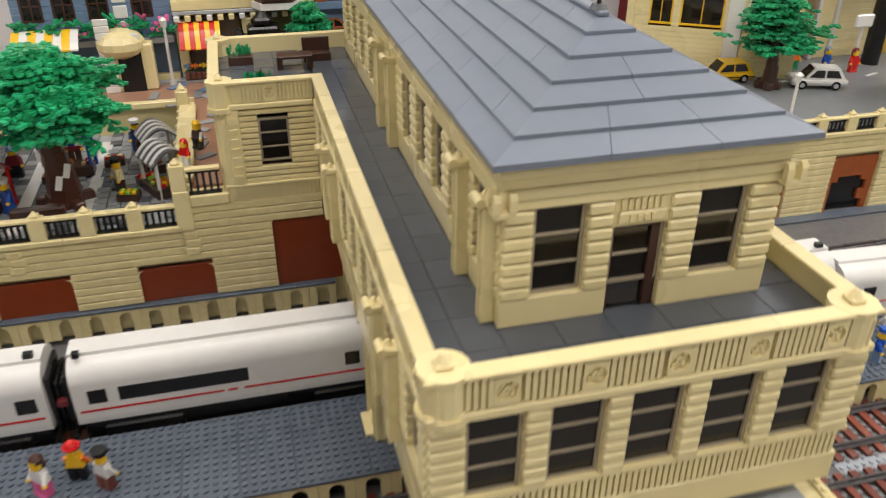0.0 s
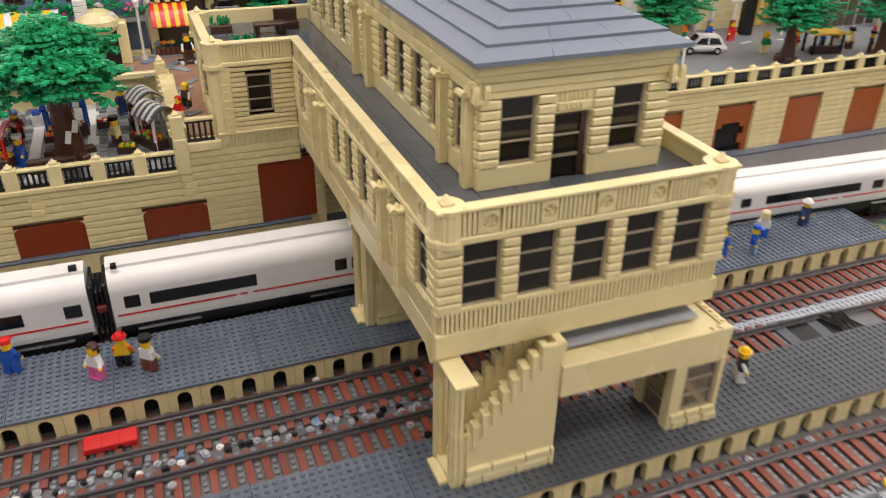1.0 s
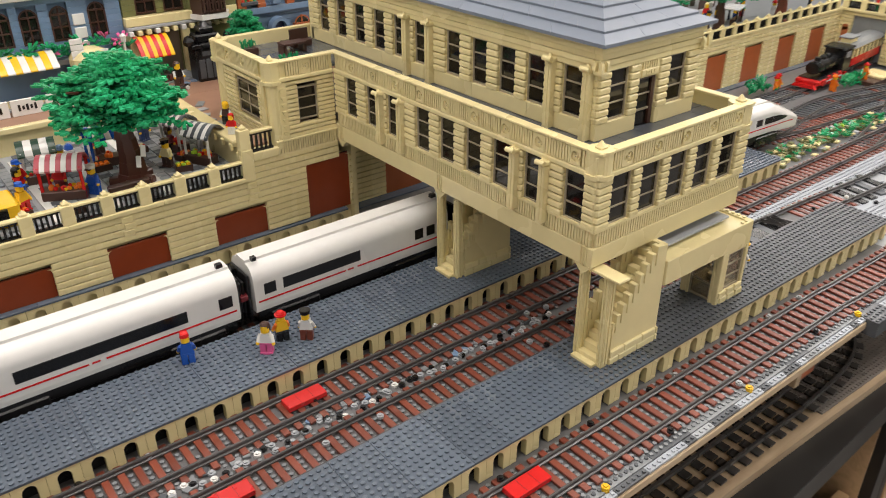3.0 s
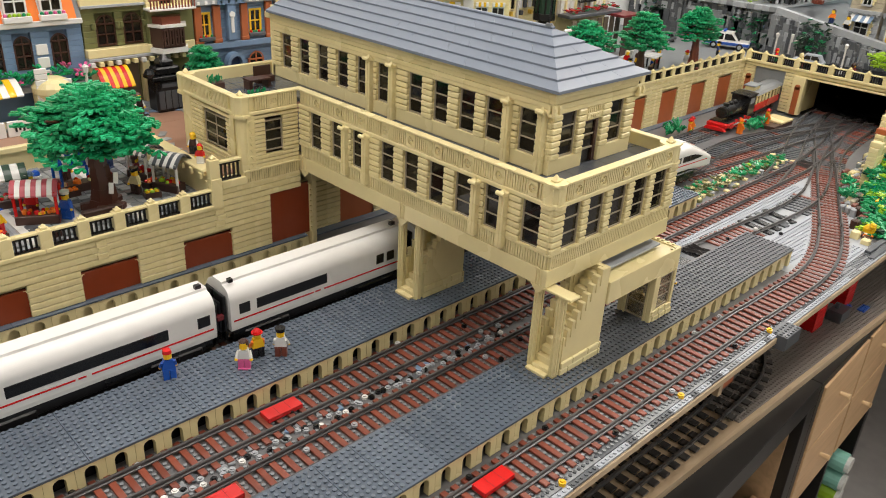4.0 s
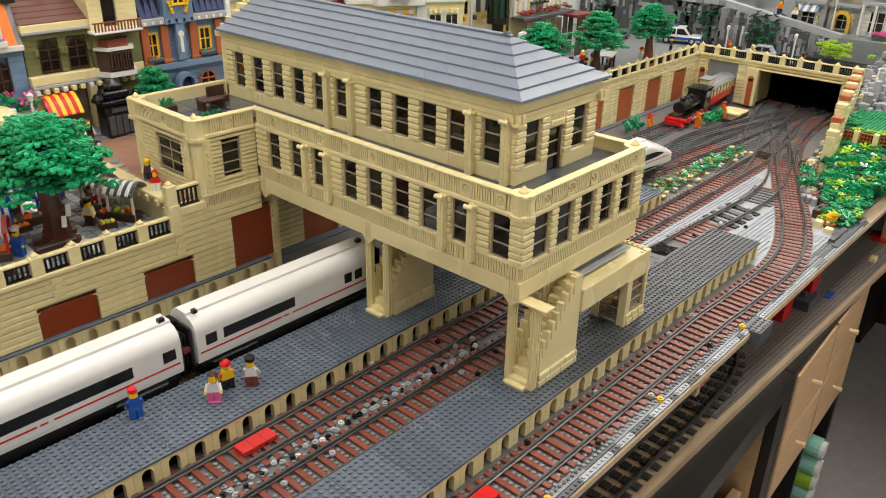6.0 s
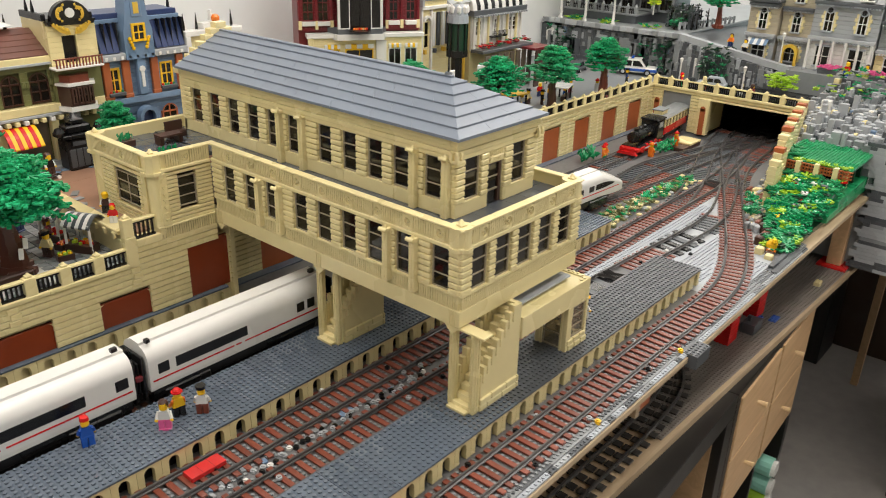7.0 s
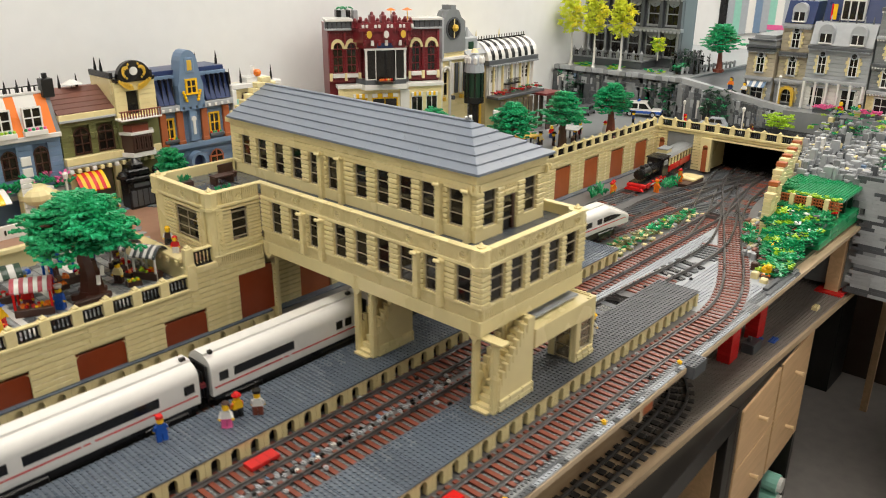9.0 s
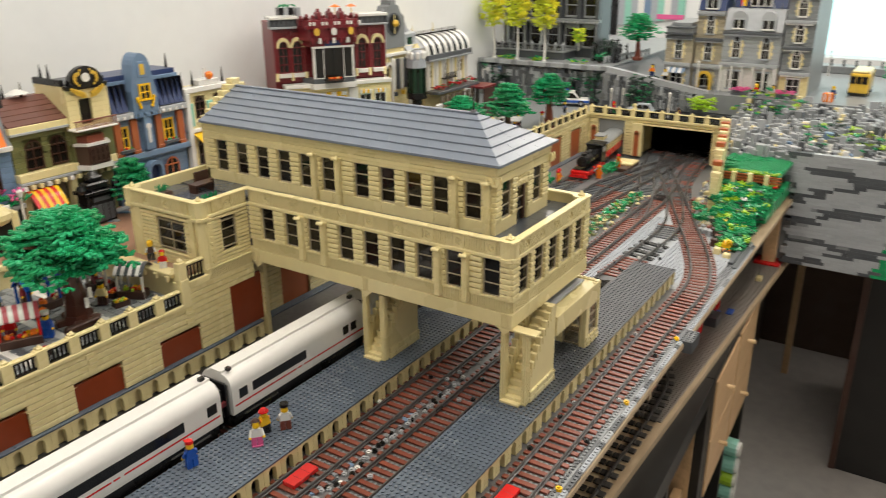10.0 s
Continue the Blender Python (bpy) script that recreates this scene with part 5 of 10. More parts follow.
for y in (-0.026, -0.009, 0.009, 0.026):
    tie_g.box(-0.0076, 0.0076, y - 0.0076, y + 0.0076, 0, 0.0036, "trail", 0.0006)
OLD = tie_g.mesh("tie")
lt = thing("track", (0.2, -0.09, -0.2128), "old black plastic track on the lower deck, curving under", "railway track")
path = [(-0.5, -0.060), (0.30, -0.062), (0.45, -0.062), (0.58, -0.052), (0.66, -0.022), (0.71, 0.03), (0.74, 0.11)]
for i, (x, y, h) in enumerate(along(path, 0.0295)):
    part("tie", OLD, lt, m=pose(x, y, -0.2120 if x < 0.43 else -0.2090, 0, 0, math.degrees(h)))
fine = along(path, 0.012)
for side in (-1, 1):
    g = Geo(); prev = None; s = g.slot("rail")
    for (x, y, h) in fine:
        nx, ny = -math.sin(h), math.cos(h)
        k = len(g.v)
        zz = -0.2090 if x < 0.43 else -0.2060
        for a, b in ((-0.0022, 0), (-0.0022, 0.007), (0.0022, 0.007), (0.0022, 0)):
            g.v.append((x + nx * (side * 0.019 + a), y + ny * (side * 0.019 + a), zz + b))
        if prev is not None:
            for i in range(4):
                j = (i + 1) % 4
                g.f.append((prev + i, prev + j, k + j, k + i)); g.m.append(s)
        prev = k
    part("rail", g, lt)
for x in (0.835, 0.995):
    t = thing("red_prop", (x + 0.0235, -0.0465, -0.2092), "bright red plastic-brick pillar propping up the deck", "pillar", "red props")
    for k in range(19):
        part("brick", brick_mesh(0.047, 0.031, B - 0.0003, "red", 0.0005), t, m=turned(x, -0.062, -0.2092 + k * B))
g = Geo(); g.box(0.915, 0.965, -0.085, -0.055, -0.2092, -0.185, "dgrey", 0.001); g.box(0.93, 0.938, -0.07, -0.062, -0.185, -0.172, "dgrey", 0.0008)
solid("track_motor", g, "dark grey plastic box with a lever on the lower deck", "toy part")
for x, y in ((1.01, -0.10), (0.985, -0.072)):
    g = Geo(); g.box(x, x + 0.032, y, y + 0.016, -0.2092, -0.206, "blue", 0.0005); g.studs([x + 0.004 + S * i for i in range(4)], [y + 0.004, y + 0.012], -0.206, "blue", 8)
    solid("blue_plate", g, "small blue plastic plate on the lower base plates", "toy piece", "blue plates")
g = Geo(); g.box(1.27, 1.293, -0.115, -0.100, -0.2092, -0.199, "tan", 0.0006); g.studs([1.274 + S * i for i in range(3)], [-0.111, -0.104], -0.199, "tan", 8)
solid("tan_brick", g, "small tan plastic brick lying on the lower base plates", "toy brick")
t = thing("table_leg_post", (1.44, -0.10, -0.213), "raw wooden leg on a red plastic foot", "table leg")
g = Geo(); g.box(1.425, 1.463, -0.118, -0.082, -0.203, -0.022, "beech", 0.001); part("post", g, t)
g = Geo(); g.box(1.405, 1.483, -0.136, -0.064, -0.2128, -0.203, "red", 0.001); part("foot", g, t, "red plastic foot plate")
g = Geo(); g.box(0.268, 0.280, -0.128, -0.116, -0.060, -0.022, "board", 0.0008)
solid("deck_peg", g, "short wooden peg under the deck's edge", "support")
g = Geo(); g.box(0.284, 0.326, -0.122, -0.100, -0.062, -0.0222, "gate2", 0.0008)
solid("rust_block", g, "rust-orange plastic block fixed under the deck beside the peg", "toy brick")
g = Geo(); g.box(-0.010, 0.054, -0.104, -0.096, -0.2128, -0.2032, "white", 0.0006)
for k in range(7):
    g.cyl((-0.002 + 0.008 * k, -0.1042, -0.2078), 0.0002, 0.0024, "dgrey", 10, 1)
g.studs([-0.006 + S * k for k in range(8)], [-0.100], -0.2032, "white", 8)
solid("holed_brick", g, "white plastic brick with round holes on the lower deck", "toy brick")

# ---- white express train ----
def hull(y0, y1, z0, z1):
    """Half-rounded outline of a coach, seen along the track."""
    pts = [(y0 + 0.001, z0), (y1 - 0.001, z0), (y1, z0 + 0.006), (y1, z1 - 0.024)]
    for i in range(1, 14):
        a = i / 14 * math.pi / 2
        pts.append((y1 - 0.017 + 0.017 * math.cos(a), z1 - 0.024 + 0.020 * math.sin(a)))
    pts += [(y1 - 0.018, z1 - 0.0035), (y1 - 0.0185, z1), (y0 + 0.0185, z1), (y0 + 0.018, z1 - 0.0035)]
    for i in range(13, 0, -1):
        a = i / 14 * math.pi / 2
        pts.append((y0 + 0.017 - 0.017 * math.cos(a), z1 - 0.024 + 0.020 * math.sin(a)))
    pts += [(y0, z1 - 0.024), (y0, z0 + 0.006)]
    return pts


NOSE = 0.108
CY0, CY1, CZ0, CZ1 = TY0 - 0.0300, TY0 + 0.0300, 0.0445, 0.1105


def coach(x0, x1, nose=False, flip=False, wins=None):
    t = thing("train_coach", ((x0 + x1) / 2, TY0, 0.01), "white plastic express coach with black windows and a red line" if not nose else "white plastic express head coach with a sloping nose", "train coach", "train coaches")
    g = Geo()
    xe = x1 if not nose else x1 - NOSE
    g.sweep(hull(CY0, CY1, CZ0, CZ1), 0, x0, xe, "white")
    if nose:
        prof0 = hull(CY0, CY1, CZ0, CZ1)
        n, rows = len(prof0), 12
        s = g.slot("white")
        prev = None
        for r in range(rows + 1):
            f = r / rows
            x = xe + NOSE * min(1.0, 1.04 * f)
            zs = (1 - 0.63 * f ** 1.08) * (0.72 if r == rows else 1.0)
            ws = (1 - 0.42 * f ** 2.2) * (0.75 if r == rows else 1.0)
            k = len(g.v)
            for y, z in prof0:
                g.v.append((x, TY0 + (y - TY0) * ws, CZ0 - 0.013 * f + (0.008 if r == rows else 0) + (z - CZ0) * zs))
            if prev is not None:
                for i in range(n):
                    j = (i + 1) % n
                    g.f.append((prev + i, prev + j, k + j, k + i)); g.m.append(s)
            prev = k
        g.f.append(tuple(range(prev, prev + n))); g.m.append(s)
    else:
        g.box(x1 - 0.014, x1 - 0.006, TY0 - 0.010, TY0 - 0.004, CZ1, CZ1 + 0.005, "black"); g.box(x0 + 0.006, x0 + 0.012, TY0 - 0.02, TY0 - 0.014, CZ1, CZ1 + 0.005, "black")
    part("body", g, t)
    wz0, wz1 = 0.0665, 0.0815
    ln = x1 - x0
    wins = wins or [(0.013, 0.029), (0.039, 0.153), (ln - 0.058, ln - 0.044), (ln - 0.038, ln - 0.024)] if not nose else [(0.026, 0.042), (0.067, 0.231), (0.253, 0.272), (0.279, 0.3049)]
    if flip:
        wins = [(ln - b, ln - a) for a, b in wins]
    for side in (CY0, CY1):
        s = -1 if side == CY0 else 1
        for a, b in wins:
            gg = Geo(); y = sorted((side + s * 0.0006, side - s * 0.004)); gg.box(x0 + a, x0 + b, y[0], y[1], wz0, wz1, "black", 0.0003); part("window", gg, t)
        for a, b in ((0.004, ln * 0.43), (ln * 0.44, ln * 0.47), (ln * 0.49, ln - (0.004 if not nose else NOSE))):
            gg = Geo(); y = sorted((side + s * 0.0005, side - s * 0.002)); gg.box(x0 + a, x0 + b, y[0], y[1], 0.0578, 0.0600, "red"); part("stripe", gg, t, "thin red line")
    if nose:
        for s in (-1, 1):
            def at(u, zz):
                return (xe + NOSE * u, TY0 + s * (0.0300 * (1 - 0.42 * u ** 2.2) + 0.0006), zz)
            gg = Geo()
            cut = [(0.0, 0.0665, 0.0815), (0.16, 0.0668, 0.0800), (0.30, 0.0672, 0.0765), (0.42, 0.0680, 0.0725), (0.48, 0.0690, 0.0702)]
            for (u, zu, tu), (v, zv, tv) in zip(cut, cut[1:]):
                gg.poly([at(u, zu), at(v, zv), at(v, tv), at(u, tu)][::-s], "black")
            part("window", gg, t)
            gg = Geo()
            for q in range(8):
                u, v = q / 8 * 0.94, (q + 1) / 8 * 0.94
                zu, zv = 0.0578 - 0.0130 * u ** 3, 0.0578 - 0.0130 * v ** 3
                gg.poly([at(u, zu), at(v, zv), at(v, zv + 0.0022), at(u, zu + 0.0022)][::-s], "red")
            part("stripe", gg, t, "thin red line")
    gg = Geo(); gg.box(x0 + 0.004, xe - 0.004, CY0 + 0.003, CY1 - 0.003, 0.030, CZ0 + 0.001, "black", 0.001); gg.box(x0 + 0.006, xe - 0.006, CY0 + 0.006, CY1 - 0.006, 0.022, 0.0295, "black", 0.001)
    part("underframe", gg, t)
    for c in (x0 + 0.055, (x1 if not nose else x1 - 0.06) - 0.055):
        gg = Geo()
        gg.box(c - 0.035, c + 0.035, CY0 + 0.001, CY1 - 0.001, 0.016, 0.038, "black", 0.002)
        for d in (-0.02, 0.02):
            for yy in (TY0 - 0.024, TY0 + 0.017):
                gg.cyl((c + d, yy, 0.0185), 0.007, 0.0088, "black", 14, 1)
        part("bogie", gg, t)
    return t


coach(-0.584, -0.272, flip=True, wins=[(0.008, 0.025), (0.064, 0.250), (0.268, 0.284)])
coach(-0.251, 0.050)
coach(-0.920, -0.605)
coach(0.071, 0.252)
coach(0.273, 0.531)
head = coach(0.552, 0.965, nose=True)
head.matrix_basis = pose(0.7585 - 0.014, TY0 - 0.024, 0.01, 0, 0, -3.2) @ Matrix.Diagonal((1.0, 1.0, 0.88, 1.0))
for x0, x1 in ((-0.272, -0.251), (0.050, 0.071), (-0.605, -0.584), (0.252, 0.273), (0.531, 0.552)):
    t = thing("coach_coupling", ((x0 + x1) / 2, TY0, 0.03), "black ridged bellows with a red piece between two coaches", "coupling", "couplings")
    g = Geo()
    for i in range(4):
        a = x0 + 0.001 + i * (x1 - x0 - 0.002) / 4
        g.box(a, a + 0.0036, CY0 + (0.006 if i in (0, 3) else 0.012), CY1 - 0.008, 0.03, CZ1 - (0.014 if i in (0, 3) else 0.024), "black", 0.001)
    part("bellows", g, t)
    g = Geo(); g.box(x0 + 0.0055, x0 + 0.0155, CY0 + 0.007, CY0 + 0.016, 0.062, 0.069, "dred", 0.0006); part("connector", g, t, "small red connector")

# ---- plaza, market court and upper road ----
def slab(name, x0, x1, y0, y1, z0, z1, mt, label, category="pavement"):
    g = Geo(); g.box(x0, x1, y0, y1, z0, z1, mt)
    return tagged(part(name, g), label, category, kind="structure")


slab("pavement_market", -1.5, -0.140, WY + 0.0125, 0.815, 0.110, PZ, "lgrey", "light grey plastic plates of the market court")
slab("pavement_plaza", -1.5, 0.40, 0.820, 1.125, 0.140, HZ, "nougat", "brown and grey tiled plaza before the houses")
slab("pavement_ledge", -0.1395, -0.005, WY + 0.021, 0.8195, 0.140, HZ, "nougat", "brown tiled strip beside the station wing")
slab("road", 0.40, 2.2, RYW + 0.021, 1.125, 0.110, 0.1255, "mgrey", "smooth grey plastic road above the yard wall")
slab("road_link", -0.004, 0.40, RYW + 0.021, 0.8195, 0.110, 0.1255, "mgrey", "smooth grey plastic road behind the station")
rr = random.Random(8)
mk = bpy.data.objects["pavement_market"]
g = Geo()
for i in range(46):
    x = -0.862 + i * 0.016
    if min(abs(x + 0.0078 + 0.329), abs(x + 0.0078 + 0.257), abs(x + 0.0078 + 0.401)) < 0.009:
        continue
    for j in range(19):
        y = 0.526 + j * 0.0152 - (0.0076 if i % 2 else 0)
        if y > 0.5245 and rr.random() < 0.93:
            g.box(x, x + 0.0148, y, y + 0.0138, PZ, PZ + 0.0030 + rr.uniform(0, 0.0004), rr.choice(("dgrey", "mgrey", "mgrey")), 0.0005)
part("paving_setts", g, mk)["kind"] = "stuff"
for x in (-0.401, -0.329, -0.257):
    for k in range(4):
        part("white_strip", brick_mesh(0.0148, 0.0636, 0.0031, "white", 0.0003), mk, m=turned(x - 0.0074, 0.527 + k * 0.064, PZ))
pz = bpy.data.objects["pavement_plaza"]
for i in range(22):
    a = i * 0.62
    r = 0.05 + 0.006 * i
    x, y = -0.06 + r * math.cos(a), 0.86 + 0.5 * r * math.sin(a)
    if y > 0.823 and x < 0.38:
        part("paving_tile", brick_mesh(0.0315, 0.0115, 0.0022, rr.choice(("mgrey", "lgrey", "sandblue")), 0.0003), pz, m=turned(x, y, HZ, math.degrees(a) + 90))
pl = bpy.data.objects["pavement_ledge"]
for i in range(6):
    part("paving_tile", brick_mesh(0.0235, 0.0115, 0.0022, rr.choice(("mgrey", "lgrey")), 0.0003), pl, m=turned(-0.130 + 0.004 * i, 0.60 + i * 0.034, HZ, 35 + 40 * i))
slab("kerb_houses", -1.5, 0.40, 0.905, 0.925, HZ, HZ + 0.0035, "lgrey", "light grey kerb before the houses")
# court walls
g = Geo(); g.box(-1.5, -0.140, 0.8155, 0.8195, 0.110, HZ + 0.006, "tan"); g.box(-1.5, -0.15, 0.806, 0.8150, HZ - 0.002, HZ + 0.007, "tan", 0.001)
tagged(part("wall_court", g), "plain tan wall behind the market court", "wall", kind="structure")
g = Geo(); g.box(-0.150, -0.1400, WY + 0.013, 0.805, 0.110, 0.172, "tan"); g.box(-0.158, -0.136, WY + 0.02, 0.775, 0.172, 0.179, "tan", 0.0012)
for k in range(9):
    g.box(-0.161, -0.157, WY + 0.025 + k * 0.028, WY + 0.033 + k * 0.028, 0.166, 0.175, "tan", 0.0008)
tagged(part("wall_ramp", g), "tan parapet wall between market court and plaza", "wall", kind="structure")


# ---- trees ----
def leaf_plate(g, x, y, z, a, tilt, r, mt):
    """A flat leaf piece: three fingers with square knobs at their ends."""
    s = g.slot(mt)
    for k in (-1, 0, 1):
        b = a + k * 0.85
        cb, sb = math.cos(b), math.sin(b)
        ln = r * (1.0 if k == 0 else 0.78)
        w = r * 0.165
        i = len(g.v)
        pts = [(0, -w * 0.5), (ln * 0.58, -w * 0.5), (ln * 0.62, -w), (ln, -w), (ln, w), (ln * 0.62, w), (ln * 0.58, w * 0.5), (0, w * 0.5)]
        for t in (0.0, 0.0030):
            for u, v in pts:
                g.v.append((x + u * cb - v * sb, y + u * sb + v * cb, z + tilt * u + t))
        g.f.append(tuple(range(i + 8, i + 16))); g.m.append(s)
        g.f.append(tuple(range(i + 7, i - 1, -1))); g.m.append(s)
        for e in range(8):
            f = (e + 1) % 8
            g.f.append((i + e, i + f, i + 8 + f, i + 8 + e)); g.m.append(s)


def brick_tree(x, y, z, h, r, crown0, label, n=260, mt="green", trunk="dbrown", tr=0.02, seed=1, second="", shape=1.9):
    t = thing("tree", (x, y, z), label, "model tree", "trees")
    rr = random.Random(seed)
    g = Geo()
    n_seg = 7
    for k in range(n_seg):
        f0, f1 = k / n_seg, (k + 1) / n_seg
        za, zb = z + (crown0 + 0.3 * (h - crown0)) * f0, z + (crown0 + 0.3 * (h - crown0)) * f1
        ra = tr * (1.0 - 0.62 * f0 ** 0.6) * rr.uniform(0.95, 1.05)
        rb = tr * (1.0 - 0.62 * f1 ** 0.6)
        g.cyl((x + 0.002 * math.sin(k), y, za), zb - za, ra, trunk, 7, 2, rb)
    for k in range(5):
        a = k * 1.256 + 0.4
        i = len(g.v)
        g.box(tr * 0.5, tr * 1.35, -0.006, 0.006, 0, 0.012, trunk, 0.002)
        m = pose(x, y, z, 0, 0, math.degrees(a))
        g.v[i:] = [tuple(m @ Vector(p)) for p in g.v[i:]]
    part("trunk", g, t, "dark brown stacked-brick trunk")
    for k in range(6):
        a = k * 1.05 + rr.uniform(-0.3, 0.3)
        zz = z + crown0 + (h - crown0) * rr.uniform(0.05, 0.5)
        ln = r * rr.uniform(0.45, 0.7)
        g = Geo()
        g.cyl((0, 0, 0), ln, 0.0035, trunk, 6, 0, 0.0018)
        part("limb", g, t, m=pose(x, y, zz, 0, -12, math.degrees(a)))
    clumps = [(x + 0.55 * r * math.cos(2.2 * q) * (q % 3 > 0), y + 0.55 * r * math.sin(2.2 * q) * (q % 3 > 0), z + crown0 + (h - crown0) * (0.15 + 0.8 * q / 7), r * (0.62 if q < 5 else 0.48)) for q in range(8)]
    g = Geo()
    for k in range(n):
        f = rr.random() ** 0.8
        zz = z + crown0 + (h - crown0) * f
        layer = round(f * 8) / 8
        zz = z + crown0 + (h - crown0) * (0.45 * layer + 0.55 * f) + rr.gauss(0, 0.0025)
        env = r * max(0.0, 1 - (max(0, f - 0.05) / 1.02) ** shape) ** 0.62 * (0.94 + 0.10 * math.sin(9 * f + seed)) * (1.0 if shape < 1.6 else min(1.0, 0.72 + 1.6 * f))
        a = rr.uniform(0, 2 * math.pi)
        env *= 0.84 + 0.16 * math.sin(3 * a + seed + 5 * layer) + 0.12 * math.sin(5 * a + 9 * layer) + 0.08 * math.sin(11 * a + 17 * layer)
        q = env * (rr.random() ** 0.42) * rr.uniform(0.88, 1.16)
        lr = rr.uniform(0.85, 1.2) * min(0.0148, 0.12 * r + 0.0070)
        if second:
            c = clumps[k % len(clumps)]
            d = Vector((rr.gauss(0, 1), rr.gauss(0, 1), rr.gauss(0, 1))).normalized() * c[3] * rr.random() ** 0.4
            leaf_plate(g, c[0] + d.x, c[1] + d.y, c[2] + d.z, rr.uniform(0, 6.3), rr.uniform(-0.9, 0.9), 0.013, second if k % len(clumps) in (2, 5) and rr.random() < 0.8 else mt)
            continue
        leaf_plate(g, x + (q - 0.5 * lr) * math.cos(a), y + (q - 0.5 * lr) * math.sin(a), zz, a + rr.uniform(-1.6, 1.6), rr.gauss(0.0, 0.11), lr, "leafy" if mt == "green" and rr.random() < 0.4 else mt)
    part("crown", g, t, "many layered leaf pieces")
    return t


brick_tree(-0.284, 0.598, PZ, 0.176, 0.112, 0.092, "large green leaf-piece tree on a red-brown trunk in the market", n=1500, tr=0.024, seed=3, trunk="trunk", shape=1.35)
brick_tree(0.030, 0.862, HZ, 0.112, 0.050, 0.038, "small green leaf-piece tree before the houses", n=260, tr=0.008, seed=5)
brick_tree(0.765, 0.790, 0.1255, 0.146, 0.084, 0.062, "green leaf-piece tree beside the upper road", n=430, tr=0.016, seed=7)
brick_tree(0.960, 0.670, 0.1255, 0.150, 0.084, 0.066, "green leaf-piece tree beside the yard wall", n=430, tr=0.017, seed=8)
brick_tree(1.130, 0.615, 0.1255, 0.166, 0.082, 0.078, "bright green bushy leaf-piece tree by the shelter", n=430, tr=0.017, seed=11)
brick_tree(1.376, 0.600, 0.1255, 0.164, 0.082, 0.082, "green leaf-piece tree with a stout brown trunk by the corner", n=430, tr=0.019, seed=9, trunk="brown")
brick_tree(2.06, 0.565, 0.262, 0.165, 0.085, 0.075, "dark green layered leaf-piece tree on the hill", n=520, tr=0.014, seed=10, trunk="brown")
for k, (x, y, z) in enumerate(((1.86, 1.072, 0.255), (1.852, 0.966, 0.255), (1.846, 0.850, 0.255))):
    brick_tree(x, y, z, 0.250, 0.047, 0.130, "yellow-green autumn tree with a thin white trunk", n=330, mt="autumn", trunk="white", tr=0.006, seed=20 + k, second="golden")


# ---- houses ----
def hwin(parent, x0, x1, z0, z1, y, frame="white", arch=False, cols=2, rows=2, pane="pane"):
    t = 0.0042 if frame == "yellow" else 0.0028
    bars = [(x0, x0 + t, y - 0.003, y + 0.003, z0 + t, z1 - t), (x1 - t, x1, y - 0.003, y + 0.003, z0 + t, z1 - t), (x0, x1, y - 0.003, y + 0.003, z1 - t, z1)]
    bars += [(x0 + (x1 - x0) * i / cols - 0.0012, x0 + (x1 - x0) * i / cols + 0.0012, y - 0.0022, y + 0.002, z0 + t, z1 - t) for i in range(1, cols)]
    bars += [(x0 + t, x1 - t, y - 0.0021, y + 0.0019, z0 + (z1 - z0) * i / rows - 0.0012, z0 + (z1 - z0) * i / rows + 0.0012) for i in range(1, rows)]
    g = Geo(); g.box(x0, x1, y - 0.0034, y + 0.003, z0, z0 + t, frame)
    f = part("window", g, parent)
    for b in bars:
        g = Geo(); g.box(*b, frame); part("bar", g, f)
    g = Geo()
    if arch:
        r = (x1 - x0) / 2
        n = 10
        cx = (x0 + x1) / 2
        s = g.slot(frame)
        for i in range(n):
            a, b = math.pi * i / n, math.pi * (i + 1) / n
            q = []
            for rad, ang in ((r, a), (r, b), (r - t, b), (r - t, a)):
                q.append((cx + rad * math.cos(ang), y - 0.003, z1 - t + rad * math.sin(ang)))
            g.poly(q, frame)
        g.box(cx - 0.0012, cx + 0.0012, y - 0.0022, y, z1, z1 + r - t, frame)
        part("arch_bar", g, f)
    g = Geo()
    g.box(x0 + t, x1 - t, y - 0.0008, y, z0 + t, z1 - t, pane)
    if arch:
        r = (x1 - x0) / 2 - t
        cx = (x0 + x1) / 2
        g.poly([(cx + r * math.cos(math.pi * i / 10), y - 0.0006, z1 - t + r * math.sin(math.pi * i / 10)) for i in range(11)], pane)
    part("pane", g, f)


def wall_with(parent, name, x0, x1, y, z0, z1, mt, holes, depth=0.008, bandh=B):
    """A facade of long bricks with openings; each row a strip with its own edges."""
    g = Geo()
    rows = max(1, int(round((z1 - z0) / bandh)))
    hh = (z1 - z0) / rows
    for r in range(rows):
        a, b = z0 + r * hh, z0 + (r + 1) * hh
        spans = [(x0, x1)]
        for u0, u1, w0, w1 in holes:
            if (a + b) / 2 > w0 and (a + b) / 2 < w1:
                spans = [s for (p, q) in spans for s in (((p, min(q, u0)), (max(p, u1), q)) if u1 > p and u0 < q else ((p, q),)) if s[1] - s[0] > 0.001]
        for p, q in spans:
            g = Geo(); g.box(p, q, y, y + depth, a + 0.0002, b, mt, 0.0005)
            part(name + "_course", g, parent)


def mass(parent, x0, x1, y0, y1, z0, z1, mt, name="side_wall"):
    g = Geo(); g.box(x0, x1, y0, y1, z0, z1, mt)
    return part(name, g, parent)


